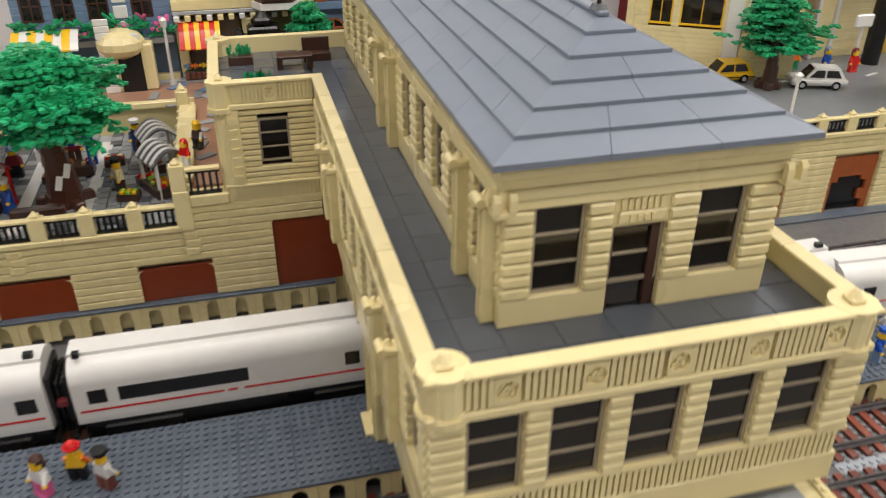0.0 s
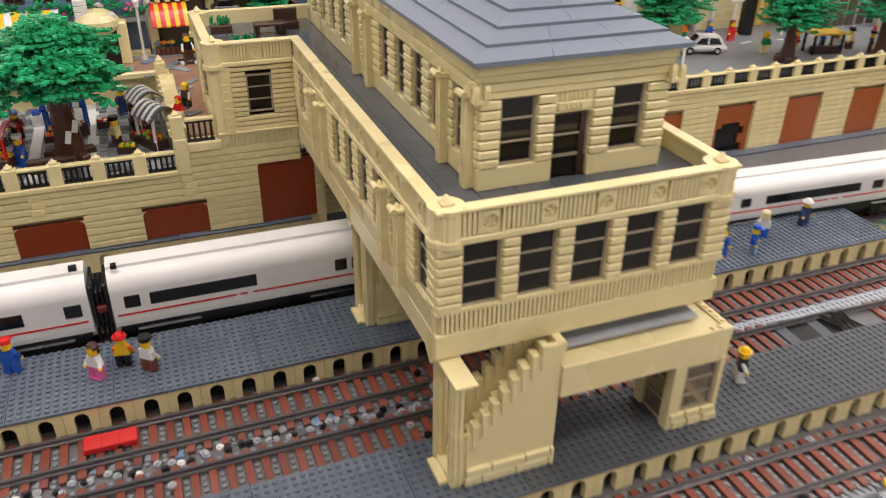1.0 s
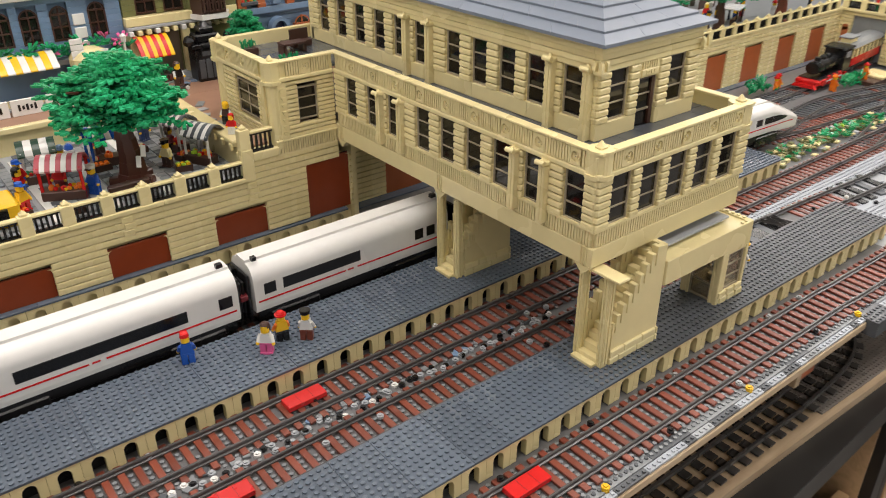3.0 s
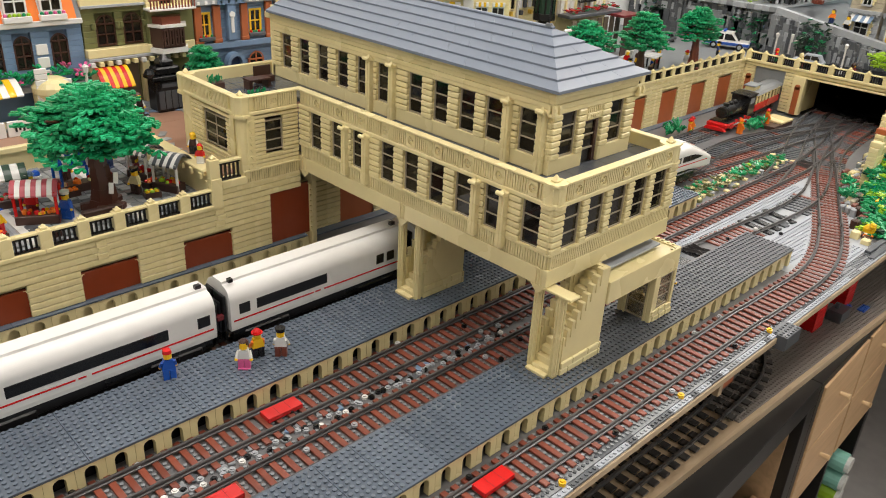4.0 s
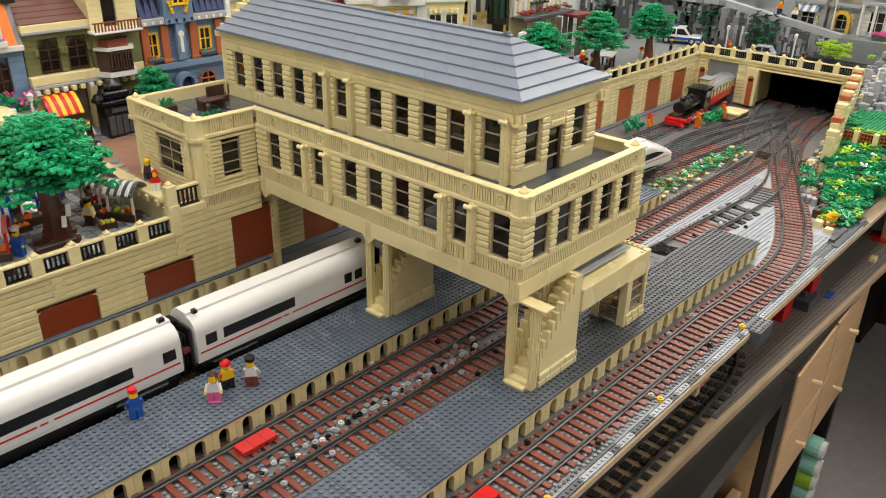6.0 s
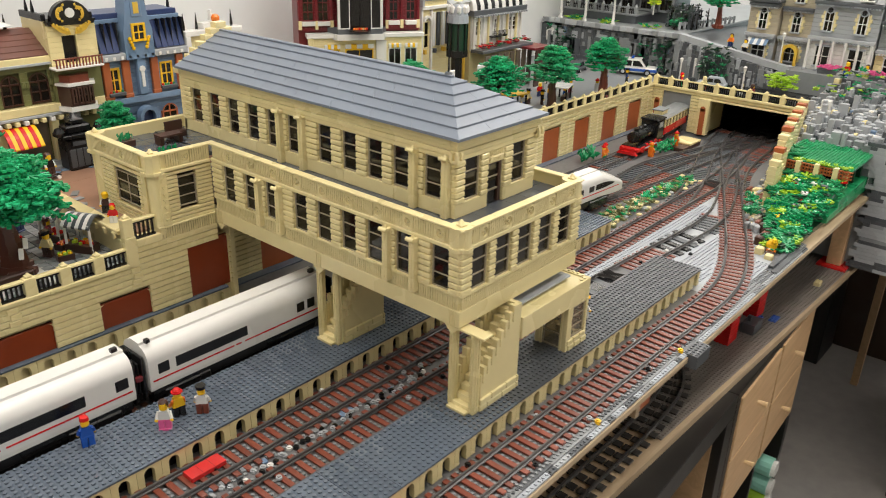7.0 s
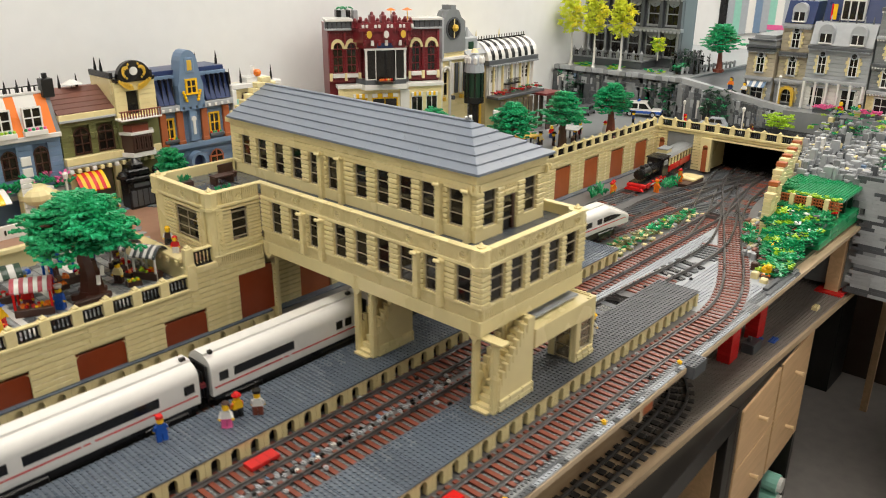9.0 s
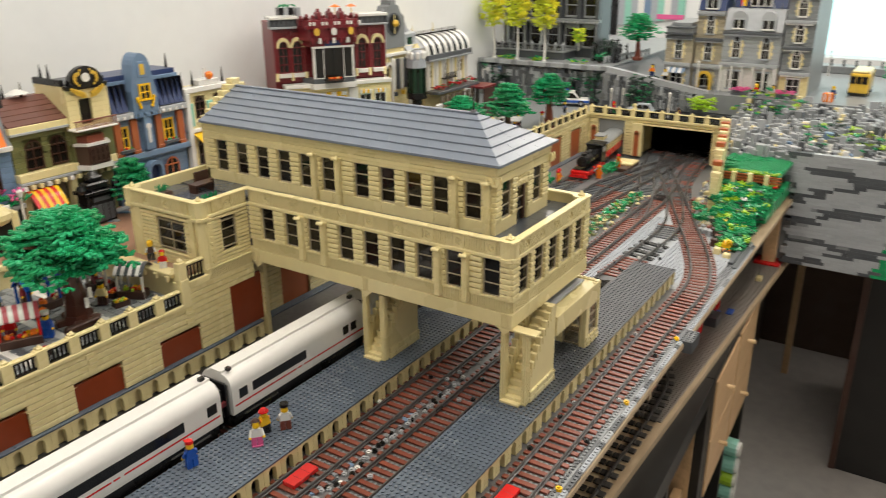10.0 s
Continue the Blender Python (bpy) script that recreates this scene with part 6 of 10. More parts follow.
def finial(parent, x, y, z, h=0.022, mt="black"):
    g = Geo(); g.cyl((x, y, z), h * 0.25, 0.003, mt, 8); g.cyl((x, y, z + h * 0.25), h * 0.75, 0.0028, mt, 6, 2, 0.0004)
    part("finial", g, parent)


HY = 0.93
# orange house
o = thing("town_house", (-0.26, HY, HZ), "brick-built house with orange mansard, white dormers and sand-blue wall", "model house", "town houses")
mass(o, -0.372, -0.160, HY + 0.009, 1.020, HZ, 0.335, "sandblue")
ws = [(-0.360, -0.331), (-0.318, -0.289), (-0.272, -0.243), (-0.213, -0.184)]
wall_with(o, "wall", -0.372, -0.159, HY, 0.235, 0.332, "sandblue", [(a, b, 0.262, 0.318) for a, b in ws])
for a, b in ws:
    hwin(o, a, b, 0.262, 0.306, HY + 0.003, "dbrown", True)
for z in (0.24, 0.262, 0.284):
    g = Geo(); g.box(-0.238, -0.219, HY - 0.002, HY + 0.001, z, z + 0.018, "white", 0.001); part("quoin", g, o)
g = Geo(); g.box(-0.374, -0.158, HY - 0.010, HY + 0.008, 0.332, 0.341, "white", 0.001); part("cornice", g, o)
for a, b, c in ((-0.374, -0.340, "orange"), (-0.340, -0.300, "white"), (-0.300, -0.281, "orange"), (-0.281, -0.241, "white"), (-0.241, -0.224, "orange"), (-0.224, -0.186, "white"), (-0.186, -0.166, "orange"), (-0.166, -0.158, "mgrey")):
    g = Geo(); g.sweep([(HY - 0.006, 0.341), (HY + 0.045, 0.341), (HY + 0.045, 0.413), (HY + 0.022, 0.413)], 0, a, b, c)
    part("roof", g, o, {"white": "white mansard roof slope", "orange": "orange mansard roof slope", "mgrey": "grey roof edge"}[c])
for a, b in ((-0.279, -0.243), (-0.222, -0.187), (-0.338, -0.302)):
    hwin(o, a, b, 0.354, 0.394, HY - 0.003, "white"); 
    g = Geo(); g.box(a - 0.004, b + 0.004, HY - 0.014, HY + 0.01, 0.341, 0.351, "white", 0.001); part("window_box", g, o)
    g = Geo()
    for k in range(6):
        g.ball((a + (b - a) * k / 5, HY - 0.010, 0.353), 0.0035, rr.choice(("pink", "green", "lime")), 6)
    part("planting", g, o)["kind"] = "stuff"
g = Geo(); g.box(-0.374, -0.160, HY + 0.02, 1.017, 0.413, 0.418, "white", 0.001); part("roof_edge", g, o)
for k in range(9):
    finial(o, -0.365 + k * 0.022, HY + 0.026, 0.418, 0.024)
g = Geo(); g.box(-0.172, -0.150, HY + 0.01, HY + 0.03, 0.405, 0.440, "black", 0.001); g.cyl((-0.161, HY + 0.02, 0.44), 0.010, 0.005, "black", 8); part("chimney", g, o)
for k in range(18):
    g = Geo(); x = -0.372 + k * 0.0112; g.box(x, x + 0.0022, HY + 0.024, HY + 0.027, 0.418, 0.428, "black"); g.box(x - 0.003, x + 0.0082, HY + 0.0243, HY + 0.0267, 0.4265, 0.4285, "black"); part("cresting", g, o)
# ground floor shops of the orange house
g = Geo(); g.box(-0.374, -0.160, HY - 0.012, HY + 0.0, HZ, 0.180, "tan", 0.001); g.box(-0.374, -0.160, HY - 0.020, HY + 0.0, 0.228, 0.237, "lgrey", 0.001); part("shop_base", g, o)
g = Geo()
for k in range(64):
    x = -0.352 + 0.036 * (k % 6) + rr.uniform(-0.014, 0.014)
    leaf_plate(g, x, HY - rr.uniform(0.008, 0.026), 0.238 + rr.uniform(0, 0.022), rr.uniform(0, 6.3), rr.uniform(-0.4, 0.9), rr.uniform(0.012, 0.018), "green" if rr.random() < 0.85 else "pink")
part("planting", g, o)["kind"] = "stuff"
g = Geo(); g.box(-0.262, -0.190, HY - 0.045, HY - 0.0205, HZ, 0.235, "tan", 0.002)
part("corner_shop", g, o, "tan shop porch")
g = Geo(); g.ball((-0.232, HY - 0.034, 0.235), 0.034, "tan", 14, 0.62); part("porch_dome", g, o, "round tan porch dome")
g = Geo(); g.box(-0.243, -0.205, HY - 0.050, HY - 0.0455, 0.236, 0.251, "white", 0.0005); part("sign_board", g, o, "white sign board")
g = Geo(); g.box(-0.238, -0.206, HY - 0.0475, HY - 0.0452, HZ, 0.228, "black"); part("shop_door", g, o)
for k in range(11):
    g = Geo(); g.box(-0.262, -0.242, HY - 0.048, HY - 0.0452, HZ + k * 0.0096, HZ + k * 0.0096 + 0.009, "white", 0.0008); part("quoin", g, o)


def awning(x0, x1, y0, y1, z0, z1, c1, c2, label, n=6, axis=0):
    """A striped, curved awning sloping down to the front."""
    t = thing("awning", ((x0 + x1) / 2, y1, z0), label, "awning", "awnings")
    for k in range(n):
        g = Geo()
        a, b = x0 + (x1 - x0) * k / n, x0 + (x1 - x0) * (k + 1) / n
        prof = []
        for i in range(7):
            f = i / 6
            prof.append((y1 - (y1 - y0) * f, z1 - (z1 - z0) * f ** 1.8))
        prof += [(p, q - 0.0022) for p, q in prof[::-1]]
        g.sweep(prof, 0, a + 0.0001, b - 0.0001, c1 if k % 2 == 0 else c2)
        part("stripe", g, t)
    return t


awning(-0.372, -0.285, HY - 0.056, HY - 0.0205, 0.236, 0.256, "yellow", "white", "yellow and white striped shop awning", 8)

# olive house with the clock tower
o = thing("town_house", (-0.06, HY, HZ), "olive brick-built house with brown roof, clock gable and balcony", "model house", "town houses")
mass(o, -0.156, 0.044, HY + 0.009, 1.020, HZ, 0.352, "olive")
ws = [(-0.134, -0.099), (-0.085, -0.050)]
wall_with(o, "wall", -0.157, -0.044, HY, 0.285, 0.354, "olive", [(a, b, 0.288, 0.340) for a, b in ws])
for a, b in ws:
    hwin(o, a, b, 0.288, 0.327, HY + 0.003, "dbrown", True)
    
    for u in (a - 0.004, b + 0.004):
        g = Geo(); g.cyl((u, HY - 0.002, 0.318), 0.010, 0.004, "olive", 8); part("lamp_bracket", g, o)
g = Geo(); g.box(-0.158, -0.040, HY - 0.006, HY + 0.008, 0.354, 0.370, "tan", 0.001); g.box(-0.158, -0.040, HY - 0.008, HY + 0.008, 0.3545, 0.359, "lgrey", 0.0005); part("cornice", g, o)
g = Geo(); g.box(-0.158, 0.045, HY - 0.012, HY + 0.008, 0.270, 0.285, "tan", 0.001); g.box(-0.158, 0.045, HY - 0.013, HY + 0.006, 0.264, 0.2695, "lgrey", 0.001); part("string_course", g, o)
for k in range(13):
    g = Geo(); g.box(-0.157 + k * 0.0155, -0.149 + k * 0.0155, HY - 0.018, HY + 0.006, 0.2555, 0.2635, "tan" if k % 3 else "white", 0.0008); part("dentil", g, o)
for k in range(5):
    g = Geo()
    g.sweep([(HY - 0.004 + k * 0.012, 0.370 + k * 0.0078), (HY + 0.0105 + k * 0.012, 0.370 + k * 0.0078), (HY + 0.0105 + k * 0.012, 0.3800 + k * 0.0078), (HY - 0.004 + k * 0.012, 0.3722 + k * 0.0078)], 0, -0.158, -0.042, "roofbrown")
    part("roof_course", g, o, "red-brown roof course")
g = Geo(); g.box(-0.158, -0.042, HY + 0.058, 1.020, 0.380, 0.4085, "brown"); part("roof_body", g, o)
wall_with(o, "tower_wall", -0.044, 0.045, HY - 0.012, 0.345, 0.420, "tan", [(-0.019, 0.007, 0.352, 0.405)])
mass(o, -0.044, 0.045, HY - 0.003, 1.015, 0.345, 0.428, "tan", "tower_side")
g = Geo(); g.box(-0.046, -0.038, HY - 0.004, 1.015, 0.428, 0.440, "black", 0.001); part("parapet", g, o, "black roof parapet")
g = Geo(); g.box(0.039, 0.047, HY - 0.004, 1.015, 0.428, 0.438, "black", 0.001); part("parapet", g, o, "black roof parapet")
g = Geo(); g.box(-0.038, 0.039, HY + 0.0, 1.015, 0.4281, 0.431, "dgrey"); part("flat_roof", g, o)
g = Geo(); g.box(-0.017, 0.005, HY - 0.008, HY - 0.004, 0.352, 0.404, "black"); part("balcony_door", g, o)
mass(o, -0.0435, 0.0445, HY - 0.010, HY + 0.006, 0.259, 0.345, "olive", "tower_lower")
g = Geo()
prof = [(-0.040 + 0.0, 0.420), (0.042, 0.420), (0.046, 0.428)]
cx = 0.001
prof += [(cx + 0.036 * math.cos(a), 0.428 + 0.034 * math.sin(a)) for a in [math.pi * i / 12 for i in range(13)]]
prof += [(-0.044, 0.428)]
g.sweep([(q, p) for p, q in prof], 1, HY - 0.016, HY - 0.004, "black")
part("clock_gable", g, o, "black curved clock gable")
g = Geo(); g.cyl((0.0, HY - 0.016, 0.441), -0.002, 0.0085, "white", 14, 1); part("clock_face", g, o, "round white clock face")
for s in (-1, 1):
    g = Geo()
    for k in range(7):
        a = k * 0.55
        g.ball((s * (0.016 + 0.006 * math.sin(a * 1.3)), HY - 0.018, 0.428 + k * 0.0045), 0.0026, "gold", 6)
    ring = [(0.0150 + rd * math.cos(v), 0.440 + 1.4 * rd * math.sin(v)) for rd, sq in ((0.0085, range(9)), (0.0055, range(8, -1, -1))) for v in [-1.2 + 3.6 * q / 8 for q in sq]]
    g.sweep([(z, s * (x + 0.002)) for x, z in ring][::s], 1, HY - 0.019, HY - 0.0165, "gold")
    part("scroll", g, o, "gold scroll ornament")
    g = Geo()
    for k in range(5):
        g.ball((s * (0.010 + k * 0.0055), HY - 0.018, 0.412 + k * 0.0028), 0.0042 - 0.0004 * k, "gold", 6)
    g.sweep([(0.404, s * 0.004), (0.404, s * 0.012), (0.410, s * 0.024), (0.420, s * 0.034), (0.424, s * 0.036), (0.418, s * 0.026), (0.416, s * 0.014), (0.412, s * 0.006)][::s], 1, HY - 0.019, HY - 0.0165, "gold")
    part("wing", g, o, "gold wing ornament")
g = Geo(); g.box(-0.050, 0.040, HY - 0.038, HY - 0.010, 0.346, 0.350, "white", 0.001); part("balcony_slab", g, o)
for k in range(15):
    g = Geo(); x = -0.047 + k * 0.006; g.box(x, x + 0.0022, HY - 0.036, HY - 0.034, 0.350, 0.364, "brown"); part("baluster", g, o)
g = Geo(); g.box(-0.050, 0.040, HY - 0.037, HY - 0.033, 0.364, 0.3665, "brown", 0.0005); part("balcony_rail", g, o)
g = Geo()
bay = [(-0.042, HY - 0.008), (-0.030, HY - 0.034), (0.014, HY - 0.034), (0.026, HY - 0.008)]
for z0, z1, c, e in ((0.270, 0.279, "white", 0.003), (0.279, 0.316, "dbrown", 0.0), (0.316, 0.321, "white", 0.003), (0.321, 0.334, "brown", -0.004)):
    g.sweep([(x + (e if x > 0 else -e), y - e) for x, y in bay], 2, z0, z1, c)
part("bay_window", g, o, "brown bay window with white bands")
for k in range(4):
    hwin(o, -0.028 + k * 0.0105, -0.0195 + k * 0.0105, 0.283, 0.313, HY - 0.0355, "dbrown", False, 1, 2)
g = Geo(); g.box(-0.157, -0.046, HY - 0.010, HY + 0.004, HZ, 0.180, "lgrey", 0.001); part("shop_base", g, o)
for a in (-0.157, -0.062):
    g = Geo(); g.box(a, a + 0.014, HY - 0.011, HY + 0.004, 0.1802, 0.2552, "tan", 0.001); part("pier", g, o)
# flat sheet in the indoor shade colour, as the dark shop behind
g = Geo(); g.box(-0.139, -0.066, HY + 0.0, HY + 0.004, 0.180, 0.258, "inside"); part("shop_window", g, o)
t = thing("kiosk", (-0.033, HY - 0.038, HZ), "black newspaper kiosk with lamps before the olive house", "kiosk")
g = Geo(); g.box(-0.062, -0.004, HY - 0.056, HY - 0.020, HZ, HZ + 0.060, "black", 0.003); part("body", g, t)
g = Geo(); g.box(-0.068, 0.002, HY - 0.060, HY - 0.018, HZ + 0.060, HZ + 0.067, "black", 0.001); part("roof", g, t)
g = Geo(); g.box(-0.056, -0.010, HY - 0.052, HY - 0.020, HZ + 0.067, HZ + 0.082, "black", 0.003); part("upper_stage", g, t)
g = Geo(); g.box(-0.046, -0.020, HY - 0.050, HY - 0.022, HZ + 0.082, HZ + 0.094, "black", 0.003); g.cyl((-0.033, HY - 0.036, HZ + 0.0935), 0.008, 0.012, "black", 10, 2, 0.004); part("crown", g, t)
g = Geo(); g.box(-0.050, -0.016, HY - 0.0568, HY - 0.056, HZ + 0.046, HZ + 0.054, "dgrey"); part("sign_board", g, t)
for k in range(4):
    g = Geo(); g.box(-0.058 + 0.0125 * k, -0.0475 + 0.0125 * k, HY - 0.0572, HY - 0.056, HZ + 0.006, HZ + 0.040, "dgrey", 0.0006); part("panel", g, t)
for a in (-0.070, 0.004):
    g = Geo(); g.ball((a, HY - 0.052, HZ + 0.074), 0.010, "black", 8); part("lamp_globe", g, t)
awning(-0.152, -0.094, HY - 0.046, HY - 0.012, 0.224, 0.254, "red", "yellow", "red and yellow striped shop awning", 8)
for f, c in ((0.422, -0.150), (0.422, -0.115), (0.422, -0.080)):
    finial(o, c, HY + 0.07, 0.4085, 0.028)
for c in (0.965, 0.990):
    finial(o, -0.042, c, 0.440, 0.026)
g = Geo(); g.cyl((-0.094, HY + 0.06, 0.4085), 0.014, 0.0015, "white", 6); g.cyl((-0.094, HY + 0.06, 0.418), 0.008, 0.021, "white", 12, 2, 0.003); solid("parasol", g, "white round parasol on the roof", "parasol")

# blue house
o = thing("town_house", (0.14, HY, HZ), "sand-blue brick-built house with dark blue mansard and rust columns", "model house", "town houses")
mass(o, 0.051, 0.229, HY + 0.009, 1.020, HZ, 0.350, "sandblue")
ws = [(0.060, 0.086), (0.171, 0.199)]
wall_with(o, "wall", 0.0505, 0.2295, HY, 0.272, 0.345, "sandblue", [(a, b, 0.284, 0.331) for a, b in ws])
for a, b in ws:
    hwin(o, a, b, 0.284, 0.331, HY + 0.002, "yellow")
    g = Geo(); g.box(a - 0.004, b + 0.004, HY - 0.010, HY, 0.278, 0.285, "dgrey", 0.001)
    for k in range(5):
        g.ball((a + k * 0.006, HY - 0.006, 0.287), 0.003, rr.choice(("red", "yellow", "green")), 6)
    part("window_box", g, o)
for x in (0.050, 0.090, 0.150, 0.206):
    g = Geo(); g.box(x, x + 0.0155, HY - 0.007, HY, 0.275, 0.343, "gate2", 0.001); g.box(x - 0.001, x + 0.0165, HY - 0.008, HY, 0.272, 0.280, "gate2", 0.001); part("column", g, o, "rust-orange column")
g = Geo(); g.box(0.048, 0.231, HY - 0.012, HY + 0.008, 0.345, 0.358, "lgrey", 0.001); g.box(0.048, 0.231, HY - 0.008, HY + 0.008, 0.260, 0.272, "sandblue", 0.001)
for k in range(11):
    g.box(0.054 + k * 0.016, 0.060 + k * 0.016, HY - 0.014, HY - 0.011, 0.347, 0.353, "white", 0.0005)
part("cornice", g, o)
for k in range(14):
    x = 0.052 + k * 0.0127
    if 0.088 < x < 0.158:
        continue
    g = Geo(); g.sweep([(HY - 0.008, 0.360), (HY + 0.03, 0.360), (HY + 0.03, 0.415), (HY + 0.012, 0.415)], 0, x, x + 0.0112, "navy"); part("roof_rib", g, o, "dark blue roof slope piece")
    g = Geo(); g.box(x + 0.011, x + 0.0128, HY - 0.004, HY + 0.03, 0.360, 0.414, "black"); part("roof_gap", g, o)
g = Geo(); g.box(0.048, 0.231, HY + 0.008, 1.020, 0.412, 0.420, "sandblue", 0.001); g.box(0.052, 0.228, HY + 0.012, 1.015, 0.420, 0.430, "navy", 0.001); part("roof_top", g, o)
g = Geo()
tp = [(0.097, 0.345), (0.157, 0.345), (0.157, 0.398), (0.153, 0.412)] + [(0.127 + 0.021 * math.cos(a), 0.440 + 0.032 * math.sin(a)) for a in [math.pi * i / 10 for i in range(0, 11)]] + [(0.101, 0.412), (0.097, 0.398)]
g.sweep([(z, x) for x, z in tp], 1, HY - 0.014, HY + 0.02, "sandblue")
part("clock_gable", g, o, "rounded sand-blue gable")
g = Geo(); g.box(0.120, 0.134, HY - 0.016, HY - 0.012, 0.428, 0.452, "gold", 0.002); g.box(0.116, 0.138, HY - 0.0155, HY - 0.013, 0.424, 0.456, "sandblue", 0.001)
part("gable_panel", g, o, "gold panel in a sand-blue surround")
for s in (-1, 1):
    g = Geo()
    for k in range(4):
        g.ball((0.127 + s * (0.014 + 0.002 * k), HY - 0.016, 0.366 + k * 0.006), 0.004, "yellow", 6)
    part("scroll", g, o, "yellow scroll ornament")
hwin(o, 0.113, 0.141, 0.378, 0.412, HY - 0.0145, "yellow", False, 2, 2)
g = Geo(); g.box(0.118, 0.136, HY - 0.012, HY - 0.0, 0.276, 0.345, "sandblue", 0.001); g.cyl((0.127, HY - 0.012, 0.325), -0.002, 0.006, "white", 12, 1); g.box(0.1235, 0.1305, HY - 0.014, HY - 0.012, 0.290, 0.322, "white", 0.001); part("centre_panel", g, o)
ring = [(0.127 + rad * math.cos(a), 0.232 + rad * math.sin(a)) for rad, seq in ((0.020, range(11)), (0.013, range(10, -1, -1))) for a in [math.pi * i / 10 for i in seq]]
g = Geo(); g.sweep([(z, x) for x, z in ring], 1, HY - 0.020, HY - 0.004, "sandblue"); g.box(0.107, 0.114, HY - 0.020, HY - 0.004, HZ, 0.232, "sandblue", 0.001); g.box(0.140, 0.147, HY - 0.020, HY - 0.004, HZ, 0.232, "sandblue", 0.001)
g.box(0.114, 0.140, HY - 0.008, HY - 0.004, HZ, 0.244, "navy"); part("door_arch", g, o, "arched blue entrance")
for a, b in ((0.058, 0.092), (0.165, 0.200)):
    hwin(o, a, b, 0.185, 0.232, HY + 0.001, "gate2", True, 2, 2)
wall_with(o, "ground_wall", 0.0505, 0.2295, HY + 0.004, HZ, 0.260, "sandblue", [])
finial(o, 0.170, HY + 0.03, 0.430, 0.030); finial(o, 0.222, HY + 0.03, 0.430, 0.030)

# pale corner house
o = thing("town_house", (0.30, HY, HZ), "tan and white corner house with roof terrace ornaments", "model house", "town houses")
mass(o, 0.236, 0.366, HY + 0.009, 1.020, HZ, 0.372, "tan")
wall_with(o, "wall", 0.235, 0.367, HY, 0.180, 0.373, "tan", [(0.262, 0.290, 0.315, 0.365), (0.315, 0.343, 0.315, 0.365), (0.258, 0.284, 0.21, 0.27)])
hwin(o, 0.262, 0.290, 0.315, 0.352, HY + 0.003, "dbrown", True); hwin(o, 0.315, 0.343, 0.315, 0.352, HY + 0.003, "dbrown", True); hwin(o, 0.258, 0.284, 0.21, 0.257, HY + 0.003, "dbrown", True)
g = Geo(); g.box(0.232, 0.370, HY - 0.008, HY + 0.02, 0.373, 0.384, "white", 0.001); g.box(0.232, 0.370, HY - 0.006, HY + 0.008, 0.286, 0.294, "white", 0.001); g.box(0.232, 0.243, HY - 0.010, HY + 0.005, HZ, 0.373, "white", 0.001); part("cornice", g, o)
g = Geo(); g.box(0.245, 0.255, HY - 0.004, HY, 0.300, 0.350, "teal", 0.001); g.box(0.294, 0.310, HY - 0.004, HY, 0.300, 0.350, "teal", 0.001); part("shutter", g, o, "sand-green shutter panels")
for x in (0.240, 0.270, 0.355):
    finial(o, x, HY + 0.01, 0.384, 0.034)
g = Geo(); g.box(0.280, 0.335, HY, HY + 0.03, 0.384, 0.396, "white", 0.001); g.ball((0.31, HY, 0.404), 0.009, "orange", 10); g.cyl((0.305, HY + 0.01, 0.40), 0.02, 0.006, "white", 8, 2, 0.004); part("roof_ornament", g, o, "white roof ornament with an orange ball")
awning(0.245, 0.300, HY - 0.03, HY - 0.001, 0.270, 0.284, "yellow", "yellow", "plain yellow shop awning", 3)

# dark red theatre
def set_down(ob, k, where):
    """Sets a thing down at its place in the street, at its own reduced scale."""
    ob.location = where
    ob.scale = (k, k, k)


TYF, TZ0 = 1.16, 0.0406
# the theatre stands at an angle on the street corner, at its own reduced scale
TURN_IN = Matrix.Translation((0.7083, 0.9203, 0.1255)) @ pose(0, 0, 0, 0, 0, -32) @ Matrix.Diagonal((0.637, 0.866, 0.866, 1.0)) @ Matrix.Translation((-0.94, -TYF, -TZ0))
o = thing("theatre", (0.94, TYF, TZ0), "dark red brick-built theatre with tan arches and yellow-white ground floor", "model theatre")
g = Geo(); g.sweep([(0.712, TYF + 0.009), (1.182, TYF + 0.009), (1.182, 1.29), (0.712, 1.29)], 2, TZ0, 0.462, "dred"); part("side_wall", g, o)
theatre = o
ws = [(0.728, 0.770), (0.786, 0.826), (1.062, 1.098), (1.130, 1.166)]
wall_with(o, "wall", 0.710, 1.184, TYF, 0.290, 0.446, "dred", [(a, b, 0.318, 0.412) for a, b in ws])
for a, b in ws:
    hwin(o, a, b, 0.318, 0.392, TYF + 0.003, "dred", True, 2, 3)
    g = Geo()
    rg_ = [((a + b) / 2 + rad * math.cos(t), 0.392 + rad * math.sin(t)) for rad, seq in ((0.029, range(11)), (0.019, range(10, -1, -1))) for t in [math.pi * i / 10 for i in seq]]
    g.sweep([(z, x) for x, z in rg_], 1, TYF - 0.010, TYF, "tan"); part("window_arch", g, o, "tan arched window head")
    g = Geo(); g.box(a - 0.004, b + 0.004, TYF - 0.012, TYF, 0.306, 0.318, "white", 0.001); part("window_sill", g, o)
for x in (0.712, 0.774, 0.832, 1.046, 1.106, 1.172):
    g = Geo(); g.box(x, x + 0.010, TYF - 0.008, TYF, 0.298, 0.440, "dred", 0.001); g.box(x - 0.001, x + 0.011, TYF - 0.010, TYF, 0.296, 0.320, "tan", 0.001); part("pilaster", g, o)
g = Geo()
